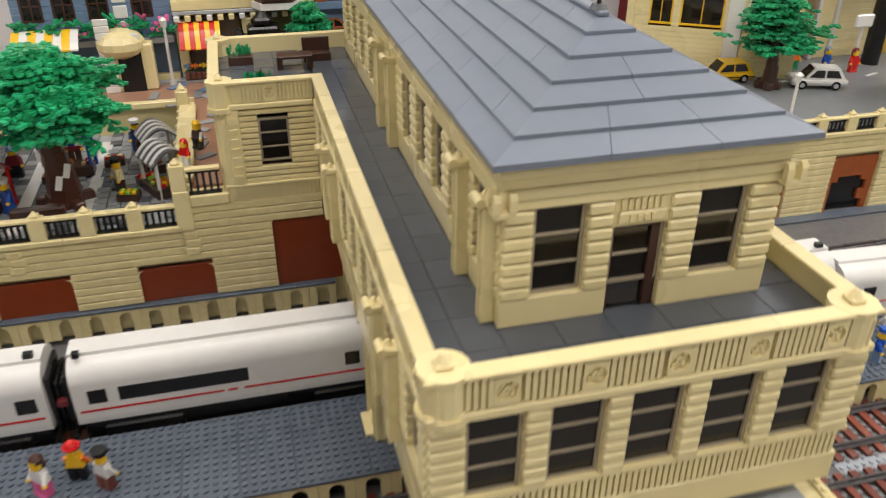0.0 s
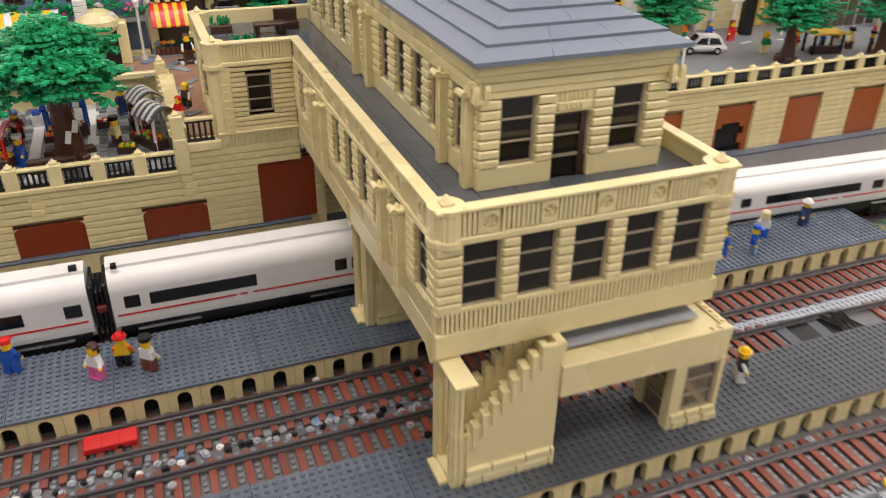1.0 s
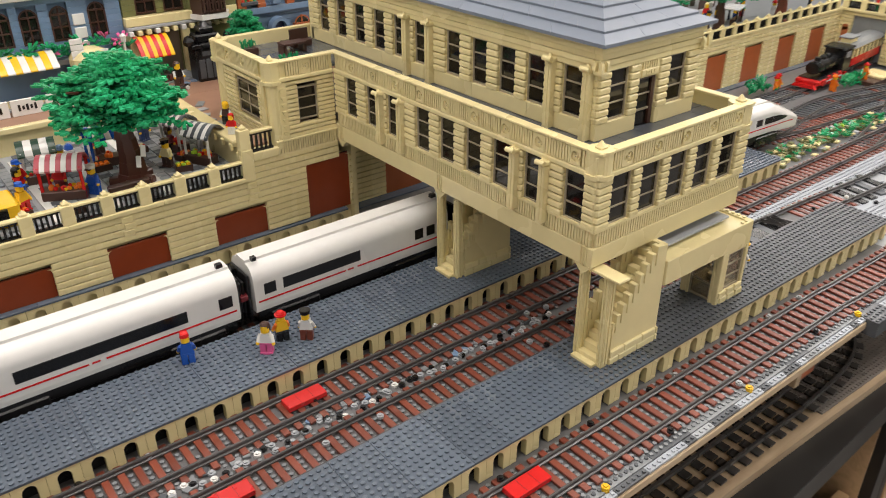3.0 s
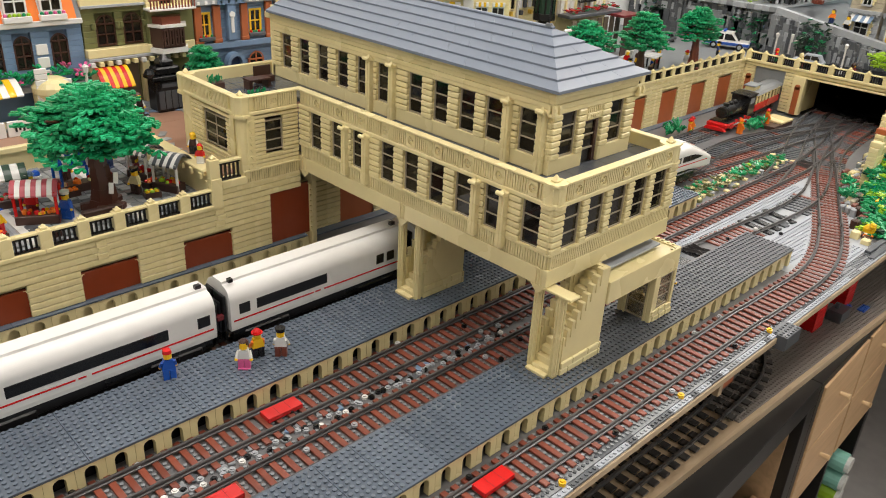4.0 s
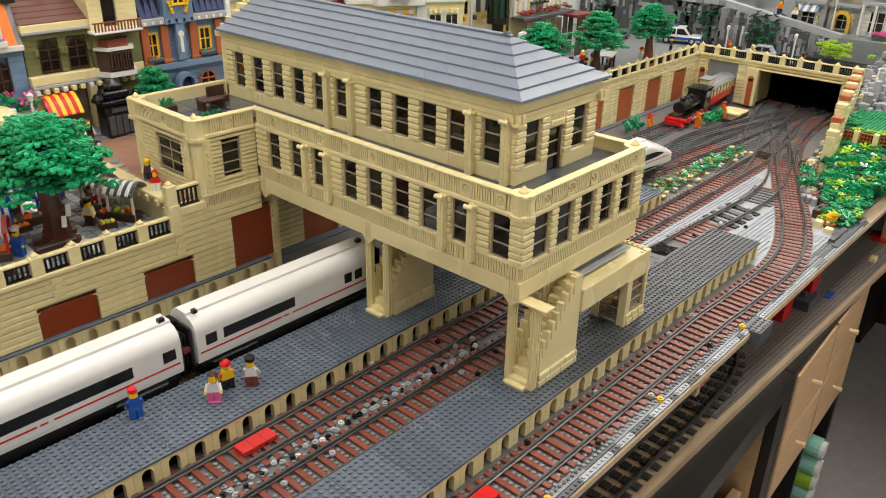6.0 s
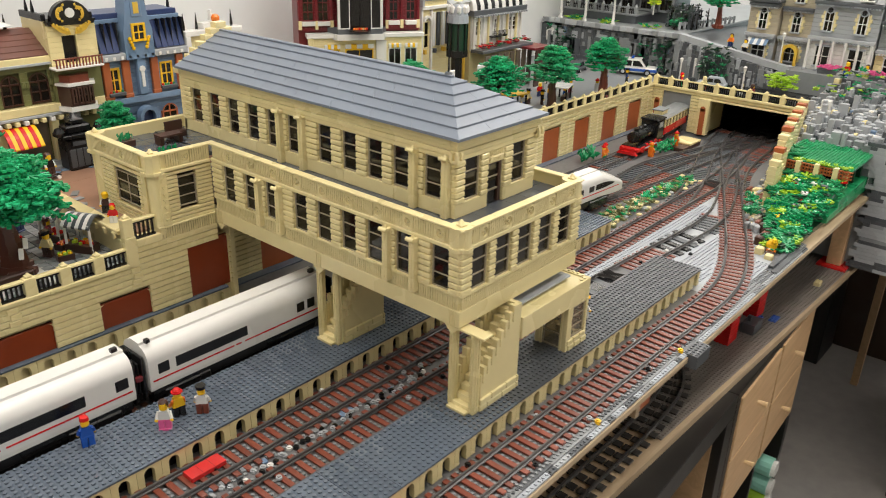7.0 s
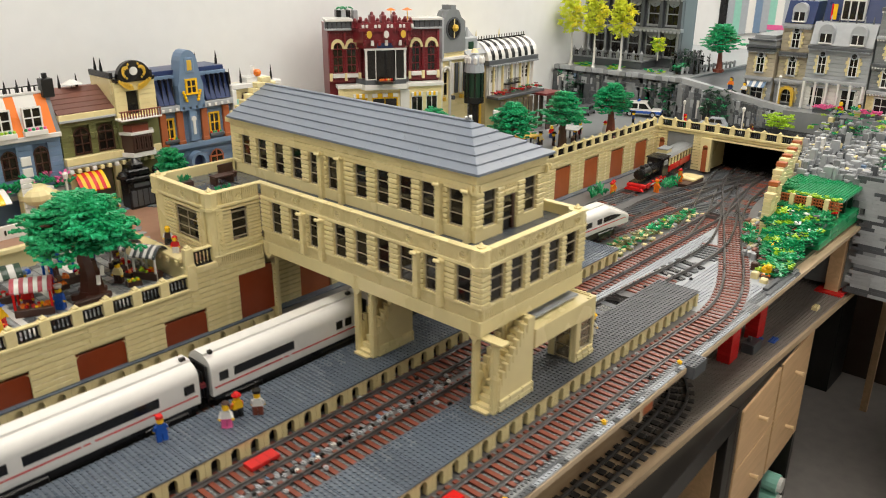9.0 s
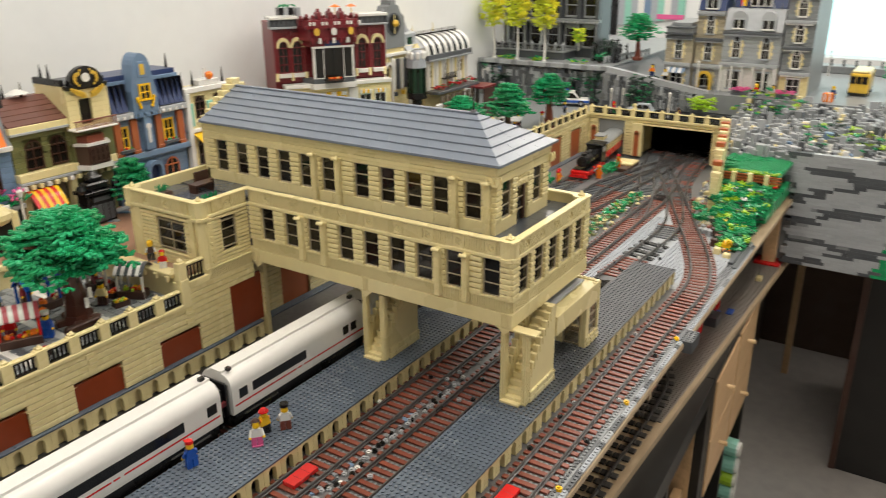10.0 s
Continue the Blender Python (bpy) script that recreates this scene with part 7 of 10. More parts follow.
for x0, x1 in ((0.700, 0.812), (1.060, 1.192)):
    g.box(x0, x1, TYF - 0.014, TYF + 0.02, 0.446, 0.452, "lgrey", 0.001); g.box(x0, x1, TYF - 0.010, TYF + 0.02, 0.452, 0.472, "dgrey", 0.001); g.box(x0, x1, TYF - 0.016, TYF + 0.05, 0.472, 0.480, "white", 0.001)
    for k in range(6):
        u = x0 + (k + 0.5) * (x1 - x0) / 6
        g.box(u - 0.001, u + 0.001, TYF - 0.012, TYF - 0.009, 0.452, 0.472, "black")
part("cornice", g, o, "black and white cornice")
bay = [(0.820, TYF - 0.002), (0.850, TYF - 0.050), (1.020, TYF - 0.050), (1.050, TYF - 0.002)]
for z0, z1, c, e in ((0.272, 0.288, "white", 0.004), (0.288, 0.302, "dgrey", 0.0), (0.395, 0.412, "dred", 0.0), (0.412, 0.446, "dred", 0.008), (0.446, 0.470, "dred", 0.014)):
    g = Geo(); g.sweep([(x + (e if x > 0.93 else -e), y - e) for x, y in bay], 2, z0, z1, c); part("bay_band", g, o)
for k in range(4):
    hwin(o, 0.856 + k * 0.040, 0.895 + k * 0.040, 0.302, 0.395, TYF - 0.048, "white" if k in (0, 3) else "black", False, 1, 1)
g = Geo(); g.box(0.850, 0.856, TYF - 0.050, TYF - 0.040, 0.302, 0.395, "white"); g.box(1.016, 1.022, TYF - 0.050, TYF - 0.040, 0.302, 0.395, "white"); g.box(0.846, 1.024, TYF - 0.053, TYF - 0.046, 0.390, 0.396, "white"); g.box(0.90, 0.965, TYF - 0.0535, TYF - 0.046, 0.397, 0.412, "navy"); part("bay_frame", g, o)
g = Geo(); g.cyl((0.93, TYF - 0.06, 0.296), 0.006, 0.040, "black", 16); 
for k in range(8):
    g.ball((0.905 + k * 0.007, TYF - 0.07, 0.305), 0.004, rr.choice(("orange", "red", "tan")), 6)
part("balcony", g, o, "small round black balcony with flowers")
g = Geo()
for k in range(11):
    x = 0.815 + k * 0.023
    hgt = 0.040 if k in (3, 5, 7) else 0.022 + 0.004 * (k % 2)
    g.box(x - 0.010, x + 0.010, TYF - 0.058 + 0.02 * (abs(k - 5) > 3), TYF - 0.02, 0.452, 0.452 + hgt, "dred", 0.003)
    g.box(x + 0.008, x + 0.014, TYF - 0.060 + 0.02 * (abs(k - 5) > 3), TYF - 0.03, 0.452, 0.464, "white", 0.0008)
    g.ball((x, TYF - 0.04, 0.454 + hgt), 0.008, "dred", 8)
part("crown", g, o, "dark red crown with white blocks")
for k in range(9):
    x = 0.832 + k * 0.0255
    for q in range(2):
        g = Geo(); g.box(x - 0.006 + 0.010 * q, x + 0.004 + 0.010 * q, TYF - 0.0665, TYF - 0.050, 0.446 + 0.010 * ((k + q) % 2), 0.456 + 0.010 * ((k + q) % 2), "white" if (k + q) % 2 else "dred", 0.001); part("crown_block", g, o)
for k in range(7):
    g = Geo(); x = 0.844 + k * 0.029; g.box(x, x + 0.012, TYF - 0.0625, TYF - 0.050, 0.404, 0.420, "white" if k % 2 else "dred", 0.001); part("crown_block", g, o)
for x, c in ((0.865, "gold"), (0.935, "white"), (1.005, "gold")):
    g = Geo(); g.cyl((x, TYF - 0.066, 0.438), -0.004, 0.011, c, 16, 1); g.cyl((x, TYF - 0.064, 0.438), -0.003, 0.015, "dred", 16, 1); part("roundel", g, o, "gold roundel" if c == "gold" else "white roundel")
g = Geo()
for k, (x, c) in enumerate(((0.76, "dgreen"), (0.78, "green"), (0.80, "lgrey"), (0.83, "green"))):
    g.box(x, x + 0.02, TYF + 0.05, TYF + 0.09, 0.47, 0.50, "lgrey" if k % 2 else "black", 0.002); leaf_plate(g, x, TYF + 0.05, 0.502, k, 0.3, 0.02, "green")
part("roof_garden", g, o)
for x in (0.985, 1.055):
    g = Geo(); g.cyl((x, TYF + 0.03, 0.47), 0.035, 0.0018, "yellow", 6); g.cyl((x, TYF + 0.03, 0.500), 0.007, 0.022, "orange", 12, 2, 0.003); solid("parasol", g, "orange-yellow parasol on the theatre roof", "parasol", "roof parasols").matrix_basis = TURN_IN
wall_with(o, "ground_wall", 0.745, 1.184, TYF - 0.03, TZ0, 0.276, "tan", [(0.80, 0.86, 0.13, 0.25), (0.88, 0.99, 0.13, 0.25), (1.05, 1.10, 0.13, 0.245), (1.115, 1.165, 0.13, 0.245)])
for a, b in ((0.80, 0.86), (0.88, 0.99), (1.05, 1.10), (1.115, 1.165)):
    hwin(o, a, b, 0.13, 0.245, TYF - 0.027, "yellow" if a < 1.0 else "white", False, 2, 2)
    g = Geo()
    for k in range(5):
        g.box(a + (b - a) * k / 5, a + (b - a) * (k + 1) / 5, TYF - 0.036, TYF - 0.030, 0.246, 0.258, "yellow" if k % 2 else "white", 0.001)
    part("sign_band", g, o, "yellow and white band")
g = Geo(); g.box(0.74, 0.76, TYF - 0.034, TYF - 0.02, TZ0, 0.276, "tan", 0.001); g.box(1.0, 1.04, TYF - 0.036, TYF - 0.03, TZ0, 0.268, "white", 0.001); g.box(0.735, 1.19, TYF - 0.038, TYF, 0.276, 0.287, "white", 0.001); part("ground_band", g, o)

theatre.matrix_basis = TURN_IN @ Matrix.Translation((0.94, TYF, TZ0))

# grey clock facade, green turret, striped-roof cafe
TZ0 = 0.0563
o = thing("town_house", (1.22, 1.12, TZ0), "grey and tan brick-built arcade with tall round-window gable", "model house", "town houses")
mass(o, 1.186, 1.37, 1.13, 1.34, TZ0, 0.36, "tan")
arcade = o
g = Geo()
tp = [(1.150, 0.36), (1.270, 0.36), (1.270, 0.455), (1.250, 0.468), (1.238, 0.49), (1.222, 0.495), (1.222, 0.508), (1.198, 0.508), (1.198, 0.495), (1.182, 0.49), (1.170, 0.468), (1.150, 0.455)]
g.sweep([(z, x) for x, z in tp], 1, 1.11, 1.15, "mgrey"); part("gable", g, o, "stepped grey gable")
g = Geo(); g.cyl((1.21, 1.110, 0.435), -0.003, 0.036, "dgrey", 18, 1); g.cyl((1.21, 1.107, 0.435), -0.001, 0.030, "black", 18, 1); g.box(1.208, 1.212, 1.1045, 1.106, 0.405, 0.465, "tan"); g.ball((1.213, 1.104, 0.437), 0.012, "gold", 8); part("round_window", g, o)
wall_with(o, "wall", 1.150, 1.36, 1.115, TZ0, 0.36, "tan", [(1.168, 1.19, 0.22, 0.31), (1.30, 1.325, 0.22, 0.31), (1.335, 1.352, 0.22, 0.31)])
for a, b in ((1.168, 1.19), (1.30, 1.325), (1.335, 1.352)):
    hwin(o, a, b, 0.22, 0.300, 1.118, "tan", True, 1, 2)
g = Geo()
for x in (1.150, 1.194, 1.294, 1.330, 1.355):
    g.box(x, x + 0.008, 1.108, 1.116, TZ0, 0.335, "white" if x < 1.3 else "gold", 0.001)
g.box(1.15, 1.37, 1.105, 1.12, 0.335, 0.345, "white", 0.001); g.box(1.28, 1.35, 1.12, 1.16, 0.36, 0.40, "lgrey", 0.004); g.box(1.30, 1.325, 1.118, 1.122, 0.36, 0.385, "dgreen"); g.cyl((1.315, 1.14, 0.40), 0.03, 0.012, "lgrey", 8, 2, 0.002)
part("trim", g, o)
t = thing("turret", (1.255, 1.055, TZ0), "dark green round turret with pale ribbed dome", "turret")
g = Geo(); g.cyl((1.255, 1.055, 0.215), 0.085, 0.030, "dgreen", 8); g.cyl((1.255, 1.055, 0.196), 0.020, 0.035, "black", 8); g.cyl((1.255, 1.055, TZ0), 0.145, 0.018, "black", 8); part("drum", g, t)
for k in range(8):
    a = k * math.pi / 4
    g = Geo(); g.box(1.255 + 0.0296 * math.cos(a) - 0.002, 1.255 + 0.0296 * math.cos(a) + 0.002, 1.055 + 0.0296 * math.sin(a) - 0.002, 1.055 + 0.0296 * math.sin(a) + 0.002, 0.215, 0.30, "black"); part("mullion", g, t)
g = Geo(); g.cyl((1.255, 1.055, 0.297), 0.022, 0.034, "pale", 12, 2, 0.032); g.ball((1.255, 1.055, 0.318), 0.031, "pale", 12, 1.25)
for k in range(8):
    a = k * math.pi / 4
    gr = Geo(); gr.ball((1.255 + 0.027 * math.cos(a), 1.055 + 0.027 * math.sin(a), 0.336), 0.0085, "white", 6, 1.8); part("rib", gr, t)
g.cyl((1.255, 1.055, 0.36), 0.012, 0.014, "tan", 10, 2, 0.006); part("dome", g, t, "pale grey ribbed dome")
g = Geo(); g.sweep([(1.10, 0.345), (1.19, 0.345), (1.19, 0.425)], 0, 1.272, 1.372, "lgrey"); part("side_roof", g, arcade, "sloping grey roof")
for k in range(4):
    g = Geo(); x = 1.20 + k * 0.022; g.box(x, x + 0.012, 1.106, 1.114, 0.225, 0.325, "dgrey" if k % 2 else "white", 0.001); part("arcade_post", g, arcade)
for x in (1.145,):
    g = Geo(); g.box(x, x + 0.010, 1.100, 1.116, 0.345, 0.47, "lgrey", 0.001); g.cyl((x + 0.005, 1.108, 0.47), 0.022, 0.006, "mgrey", 6, 2, 0.001); part("gable_pier", g, arcade)
for (a, b) in ((1.168, 1.19), (1.30, 1.325), (1.335, 1.352)):
    ar = [((a + b) / 2 + rad * math.cos(v), 0.300 + rad * math.sin(v)) for rad, seq in (((b - a) * 0.80, range(9)), ((b - a) * 0.5, range(8, -1, -1))) for v in [math.pi * i / 8 for i in seq]]
    g = Geo(); g.sweep([(z, x) for x, z in ar], 1, 1.106, 1.116, "white"); part("window_arch", g, arcade)
for k in range(5):
    g = Geo(); g.box(1.16 + k * 0.045, 1.17 + k * 0.045, 1.102, 1.116, 0.205, 0.218, "dgrey" if k % 2 else "gold", 0.001); part("corbel", g, arcade)
set_down(arcade, 0.888, (0.9950, 0.9241, 0.1255))
set_down(t, 0.888, (1.0261, 0.8664, 0.1255))
for x in (1.185, 1.335):
    g = Geo(); g.cyl((x, 1.02, TZ0), 0.085, 0.003, "white", 6); g.box(x - 0.02, x + 0.02, 1.016, 1.022, TZ0 + 0.085, TZ0 + 0.110, "white", 0.004); set_down(solid("sign_post", g, "white sign board on a thin post", "sign", "white signs"), 0.888, (-0.0884, -0.0704, 0.0755))
o = thing("town_house", (1.51, 1.10, TZ0), "white and tan cafe with black-striped white curved roof", "model house", "town houses")
mass(o, 1.385, 1.652, 1.109, 1.34, TZ0, 0.315, "tan")
ws = [(1.40, 1.43), (1.488, 1.53), (1.58, 1.62)]
wall_with(o, "wall", 1.382, 1.655, 1.10, 0.19, 0.300, "white", [(a, b, 0.235, 0.285) for a, b in ws])
for a, b in ws:
    hwin(o, a, b, 0.235, 0.285, 1.102, "white", False, 2, 3)
g = Geo(); g.box(1.372, 1.662, 1.085, 1.12, 0.300, 0.318, "dgrey", 0.001); g.box(1.47, 1.55, 1.08, 1.10, 0.226, 0.230, "black")
for k in range(12):
    g.box(1.471 + k * 0.007, 1.4725 + k * 0.007, 1.081, 1.083, 0.23, 0.247, "black")
part("cornice", g, o)
for k in range(15):
    g = Geo()
    a, b = 1.374 + k * 0.0190, 1.374 + (k + 1) * 0.0190 - 0.0002
    prof = [(1.09 + 0.065 * (1 - math.cos(q)), 0.318 + 0.062 * math.sin(q)) for q in [math.pi / 2 * i / 6 for i in range(7)]] + [(1.155, 0.318)]
    g.sweep(prof, 0, a, b, "white" if k % 2 == 0 else "black"); part("roof_stripe", g, o)
g = Geo(); g.box(1.374, 1.66, 1.15, 1.156, 0.380, 0.384, "black")
for k in range(20):
    g.cyl((1.38 + k * 0.0145, 1.153, 0.384), 0.010, 0.0016, "black", 5)
part("ridge_rail", g, o)
for x in (1.40, 1.53):
    finial(o, x, 1.17, 0.384, 0.03, "tan")
g = Geo()
for k in range(70):
    leaf_plate(g, rr.uniform(1.385, 1.66), 1.06 + rr.uniform(0, 0.03), 0.198 + rr.uniform(0, 0.012), rr.uniform(0, 6.3), 0.2, 0.011, rr.choice(("dred", "red", "green", "dred")))
part("planting", g, o)
g = Geo(); g.box(1.38, 1.66, 1.05, 1.10, 0.186, 0.196, "dgrey", 0.001); g.box(1.60, 1.70, 1.00, 1.08, 0.180, 0.188, "dred", 0.001); g.box(1.61, 1.69, 1.0, 1.004, TZ0, 0.18, "dbrown"); part("porch", g, o, "dark red porch roof")
for k in range(11):
    g = Geo(); x = 1.384 + k * 0.0257; g.box(x, x + 0.006, 1.093, 1.101, 0.196, 0.300, "tan" if k % 2 else "white", 0.001); part("pilaster", g, o)
for k in range(22):
    g = Geo(); x = 1.376 + k * 0.0131; g.box(x, x + 0.006, 1.078, 1.090, 0.296, 0.302, "lgrey", 0.0006); part("dentil", g, o)
# flat sheets in the indoor shade colour along the cafe's ground floor
for k in range(8):
    figx = 1.39 + k * 0.034
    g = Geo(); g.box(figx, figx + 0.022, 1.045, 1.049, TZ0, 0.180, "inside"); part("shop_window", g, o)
set_down(o, 0.888, (1.2525, 0.9064, 0.1255))

# ---- grey hill, dark house and fenced road ----
def rock(name, label, cells, seed, share=(4, 1.0, 7, 0.08, 0.04, 0.15)):
    """Stacked bricks of mixed greys forming a cliff or boulder field."""
    rr = random.Random(seed)
    g = Geo()
    for (x, y, z0, z1, sx, sy) in cells:
        c = rr.choices(("mgrey", "lgrey", "dgrey", "white", "tan", "sandblue"), share)[0]
        g.box(x - sx / 2, x + sx / 2, y - sy / 2, y + sy / 2, z0, z1, c, 0.0012)
    return solid(name, g, label, "rock", kind="stuff")


cells = []
rk = random.Random(31)
for j in range(50):
    y = 1.112 - j * 0.0105
    for k in range(11):
        if rk.random() < 0.97:
            out = rk.choice((0, 0.001, 0.003, 0.007)) + 0.0013 * (10 - k)
            zt = 0.126 + (k + 1) * 0.0115 - rk.uniform(0.0004, 0.004)
            cells.append((1.875 - out, y, 0.1256, zt, 0.08, rk.choice((0.012, 0.016, 0.024, 0.032))))
for j in range(60):
    f = j / 59
    x, y, z = 1.835 + 0.085 * f, 0.590 - 0.33 * f, 0.246 - 0.072 * f
    for k in range(9):
        if rk.random() < 0.8:
            cells.append((x - rk.choice((0, 0.001, 0.003, 0.007)) - 0.0012 * (8 - k) + 0.012, y + rk.uniform(-0.003, 0.003), 0.121, 0.123 + (z - 0.123) * (k + 1) / 9 - rk.uniform(0, 0.004), 0.06, rk.choice((0.008, 0.012, 0.016))))
rock("cliff", "dark grey brick cliff below the hill road", cells, 5)
g = Geo(); g.box(1.875, 2.06, 0.60, 1.122, 0.1, 0.252, "dgrey"); g.box(2.06, 2.9, 0.60, 1.122, 0.1, 0.252, "dgrey"); g.box(1.835, 2.9, 0.595, 1.120, 0.252, 0.258, "mgrey", 0.001)
for k in range(22):
    a = 1.118 - k * 0.024
    g.box(1.815 + 0.004 * math.sin(k), 1.838, a - 0.0236, a, 0.248, 0.264, "lgrey" if k % 3 else "mgrey", 0.001)
solid("hill", g, "grey brick hill with a light grey kerb along its top", "hill")
g = Geo()
for k in range(200):
    leaf_plate(g, rk.uniform(1.80, 1.85), rk.choice((rk.uniform(0.42, 0.50), rk.uniform(0.98, 1.1), rk.uniform(0.6, 0.72))), rk.uniform(0.13, 0.24), rk.uniform(0, 6.3), rk.uniform(-0.8, 0.8), rk.uniform(0.010, 0.018), "dgreen" if rk.random() < 0.7 else "green")
solid("ivy", g, "dark green leaf pieces growing over the cliff", "ivy", kind="stuff")
g = Geo()
for k in range(60):
    leaf_plate(g, rk.uniform(1.865, 1.93), rk.choice((rk.uniform(0.88, 0.92), rk.uniform(0.70, 0.77), rk.uniform(1.0, 1.05))), 0.2585 + rk.uniform(0, 0.008), rk.uniform(0, 6.3), rk.uniform(0, 0.5), 0.014, rk.choice(("lime", "green")))
solid("hill_grass", g, "low lime and green leaf pieces on the hill", "plants", kind="stuff")
# dark grey manor on the hill
o = thing("dark_house", (2.15, 0.90, 0.258), "dark grey brick-built manor with tall windows on the hill", "model house")
DX = 2.06
g = Geo(); g.box(1.945, 2.20, 0.815, 1.118, 0.2585, 0.285, "dgrey", 0.001); g.box(1.938, 2.20, 0.808, 1.118, 0.285, 0.291, "mgrey", 0.001); part("terrace", g, o, "stepped grey terrace")
g = Geo(); g.box(DX, 2.16, 0.72, 1.118, 0.2585, 0.72, "dgrey"); part("wall", g, o)
for r in range(24):
    g = Geo(); g.box(DX - 0.0035, DX + 0.002, 0.721, 1.117, 0.291 + r * 0.0128, 0.3034 + r * 0.0128, "dgrey", 0.0008); part("wall_course", g, o)
for k in range(5):
    y = 0.738 + k * 0.076
    for z in (0.300, 0.415, 0.530):
        g = Geo(); g.box(DX - 0.010, DX - 0.0037, y, y + 0.042, z, z + 0.078, "pane"); w = part("pane", g, o)
        g = Geo()
        for u in (y - 0.005, y + 0.0185, y + 0.042):
            g.box(DX - 0.014, DX - 0.004, u, u + 0.005, z - 0.004, z + 0.084, "mgrey" if u != y + 0.0185 else "black", 0.001)
        for u in (z - 0.006, z + 0.038, z + 0.078):
            g.box(DX - 0.015, DX - 0.004, y - 0.006, y + 0.048, u, u + (0.004 if u == z + 0.038 else 0.008), "mgrey", 0.001)
        g.cyl((DX - 0.014, y + 0.021, z + 0.086), 0.010, 0.022, "mgrey", 12, 0)
        part("window_frame", g, o)
for k in range(6):
    y = 0.721 + k * 0.0764
    g = Geo(); g.box(DX - 0.020, DX, y, y + 0.014, 0.291, 0.60, "dgrey", 0.001); g.box(DX - 0.024, DX, y - 0.003, y + 0.017, 0.291, 0.304, "mgrey", 0.001); g.cyl((DX - 0.018, y + 0.007, 0.304), 0.09, 0.005, "lgrey" if k % 2 else "mgrey", 8); part("pilaster", g, o)
for z in (0.400, 0.515):
    g = Geo(); g.box(DX - 0.028, DX, 0.715, 1.120, z - 0.008, z + 0.004, "mgrey", 0.001)
    for k in range(26):
        g.box(DX - 0.032, DX - 0.026, 0.718 + k * 0.0155, 0.726 + k * 0.0155, z - 0.012, z - 0.004, "lgrey", 0.0006)
    part("string_course", g, o)
for k in range(10):
    y = 0.815 + k * 0.0328
    g = Geo(); g.box(1.944, 1.956, y, y + 0.012, 0.291, 0.315, "mgrey", 0.001); g.cyl((1.950, y + 0.006, 0.315), 0.010, 0.006, "lgrey", 6, 2, 0.001); part("fence_post", g, o)
    if k < 9:
        for q in range(3):
            g = Geo(); g.box(1.948, 1.952, y + 0.0145 + q * 0.007, y + 0.0165 + q * 0.007, 0.291, 0.310, "black"); part("fence_bar", g, o)
        g = Geo(); g.box(1.9475, 1.9525, y + 0.012, y + 0.0328, 0.303, 0.306, "black"); part("fence_rail", g, o)
g = Geo()
for k in range(150):
    x, y = rk.uniform(1.97, 2.12), rk.uniform(0.615, 0.72)
    c = rk.choice(("dgreen", "black", "dgrey", "dgrey"))
    g.cyl((x, y, 0.2585), rk.uniform(0.03, 0.075), rk.uniform(0.003, 0.006), c, 6, 2, 0.0012)
    leaf_plate(g, x, y, 0.2585 + rk.uniform(0.01, 0.065), rk.uniform(0, 6.3), rk.uniform(-0.3, 0.8), 0.012, c)
solid("dark_hedge", g, "dark pointed hedge plants beside the manor", "hedge", kind="stuff")
g = Geo(); g.cyl((1.99, 0.775, 0.291), 0.07, 0.0025, "white", 6)
for k in range(60):
    leaf_plate(g, 1.99 + rk.uniform(-0.014, 0.014), 0.775 + rk.uniform(-0.02, 0.02), 0.345 + rk.uniform(-0.02, 0.03), rk.uniform(0, 6.3), rk.uniform(-0.4, 0.4), 0.013, rk.choice(("lime", "autumn", "autumn")))
solid("young_tree", g, "small sparse yellow-green tree before the manor", "model tree", "trees")
# road curving down from the hill to the upper street
g = Geo()
outer = [(1.845 + 0.085 * f, 0.596 - 0.34 * f, 0.256 - 0.072 * f) for f in [i / 10 for i in range(11)]]
inner = [(2.60 - 0.64 * min(1, f * 1.15), 0.70 - 0.40 * f, 0.256 - 0.072 * f) for f in [i / 10 for i in range(11)]]
for a, b, c, d in zip(outer, outer[1:], inner[1:], inner):
    g.poly([a, b, c, d], "dgrey")
    g.poly([(a[0], a[1], 0.1), (b[0], b[1], 0.1), b, a], "mgrey")
    g.poly([(d[0], d[1], 0.1), d, c, (c[0], c[1], 0.1)], "mgrey")
    g.poly([(a[0], a[1], 0.1), (d[0], d[1], 0.1), (c[0], c[1], 0.1), (b[0], b[1], 0.1)], "mgrey")
solid("hill_road", g, "dark grey sloping road along the hill", "road")
t = thing("road_kerb", (1.88, 0.42, 0.22), "light grey kerb pieces along the sloping road", "kerb")
for (a, b) in zip(outer, outer[1:]):
    g = Geo()
    m = Vector(b) - Vector(a)
    for w0, w1 in ((-0.022, 0.004),):
        q = [(a[0] + w0, a[1], a[2] - 0.010), (b[0] + w0, b[1] + 0.0004, b[2] - 0.010), (b[0] + w1, b[1] + 0.0004, b[2] - 0.010), (a[0] + w1, a[1], a[2] - 0.010)]
        u = [(x, y, z + 0.019) for x, y, z in q]
        g.poly(u, "lgrey"); g.poly([q[0], q[1], u[1], u[0]], "lgrey"); g.poly([q[2], q[3], u[3], u[2]], "lgrey"); g.poly([q[1], q[2], u[2], u[1]], "lgrey"); g.poly([q[3], q[0], u[0], u[3]], "lgrey")
    part("kerb_stone", g, t)
t = thing("road_fence", (1.95, 0.62, 0.258), "light grey post fence beside the hill road", "fence")
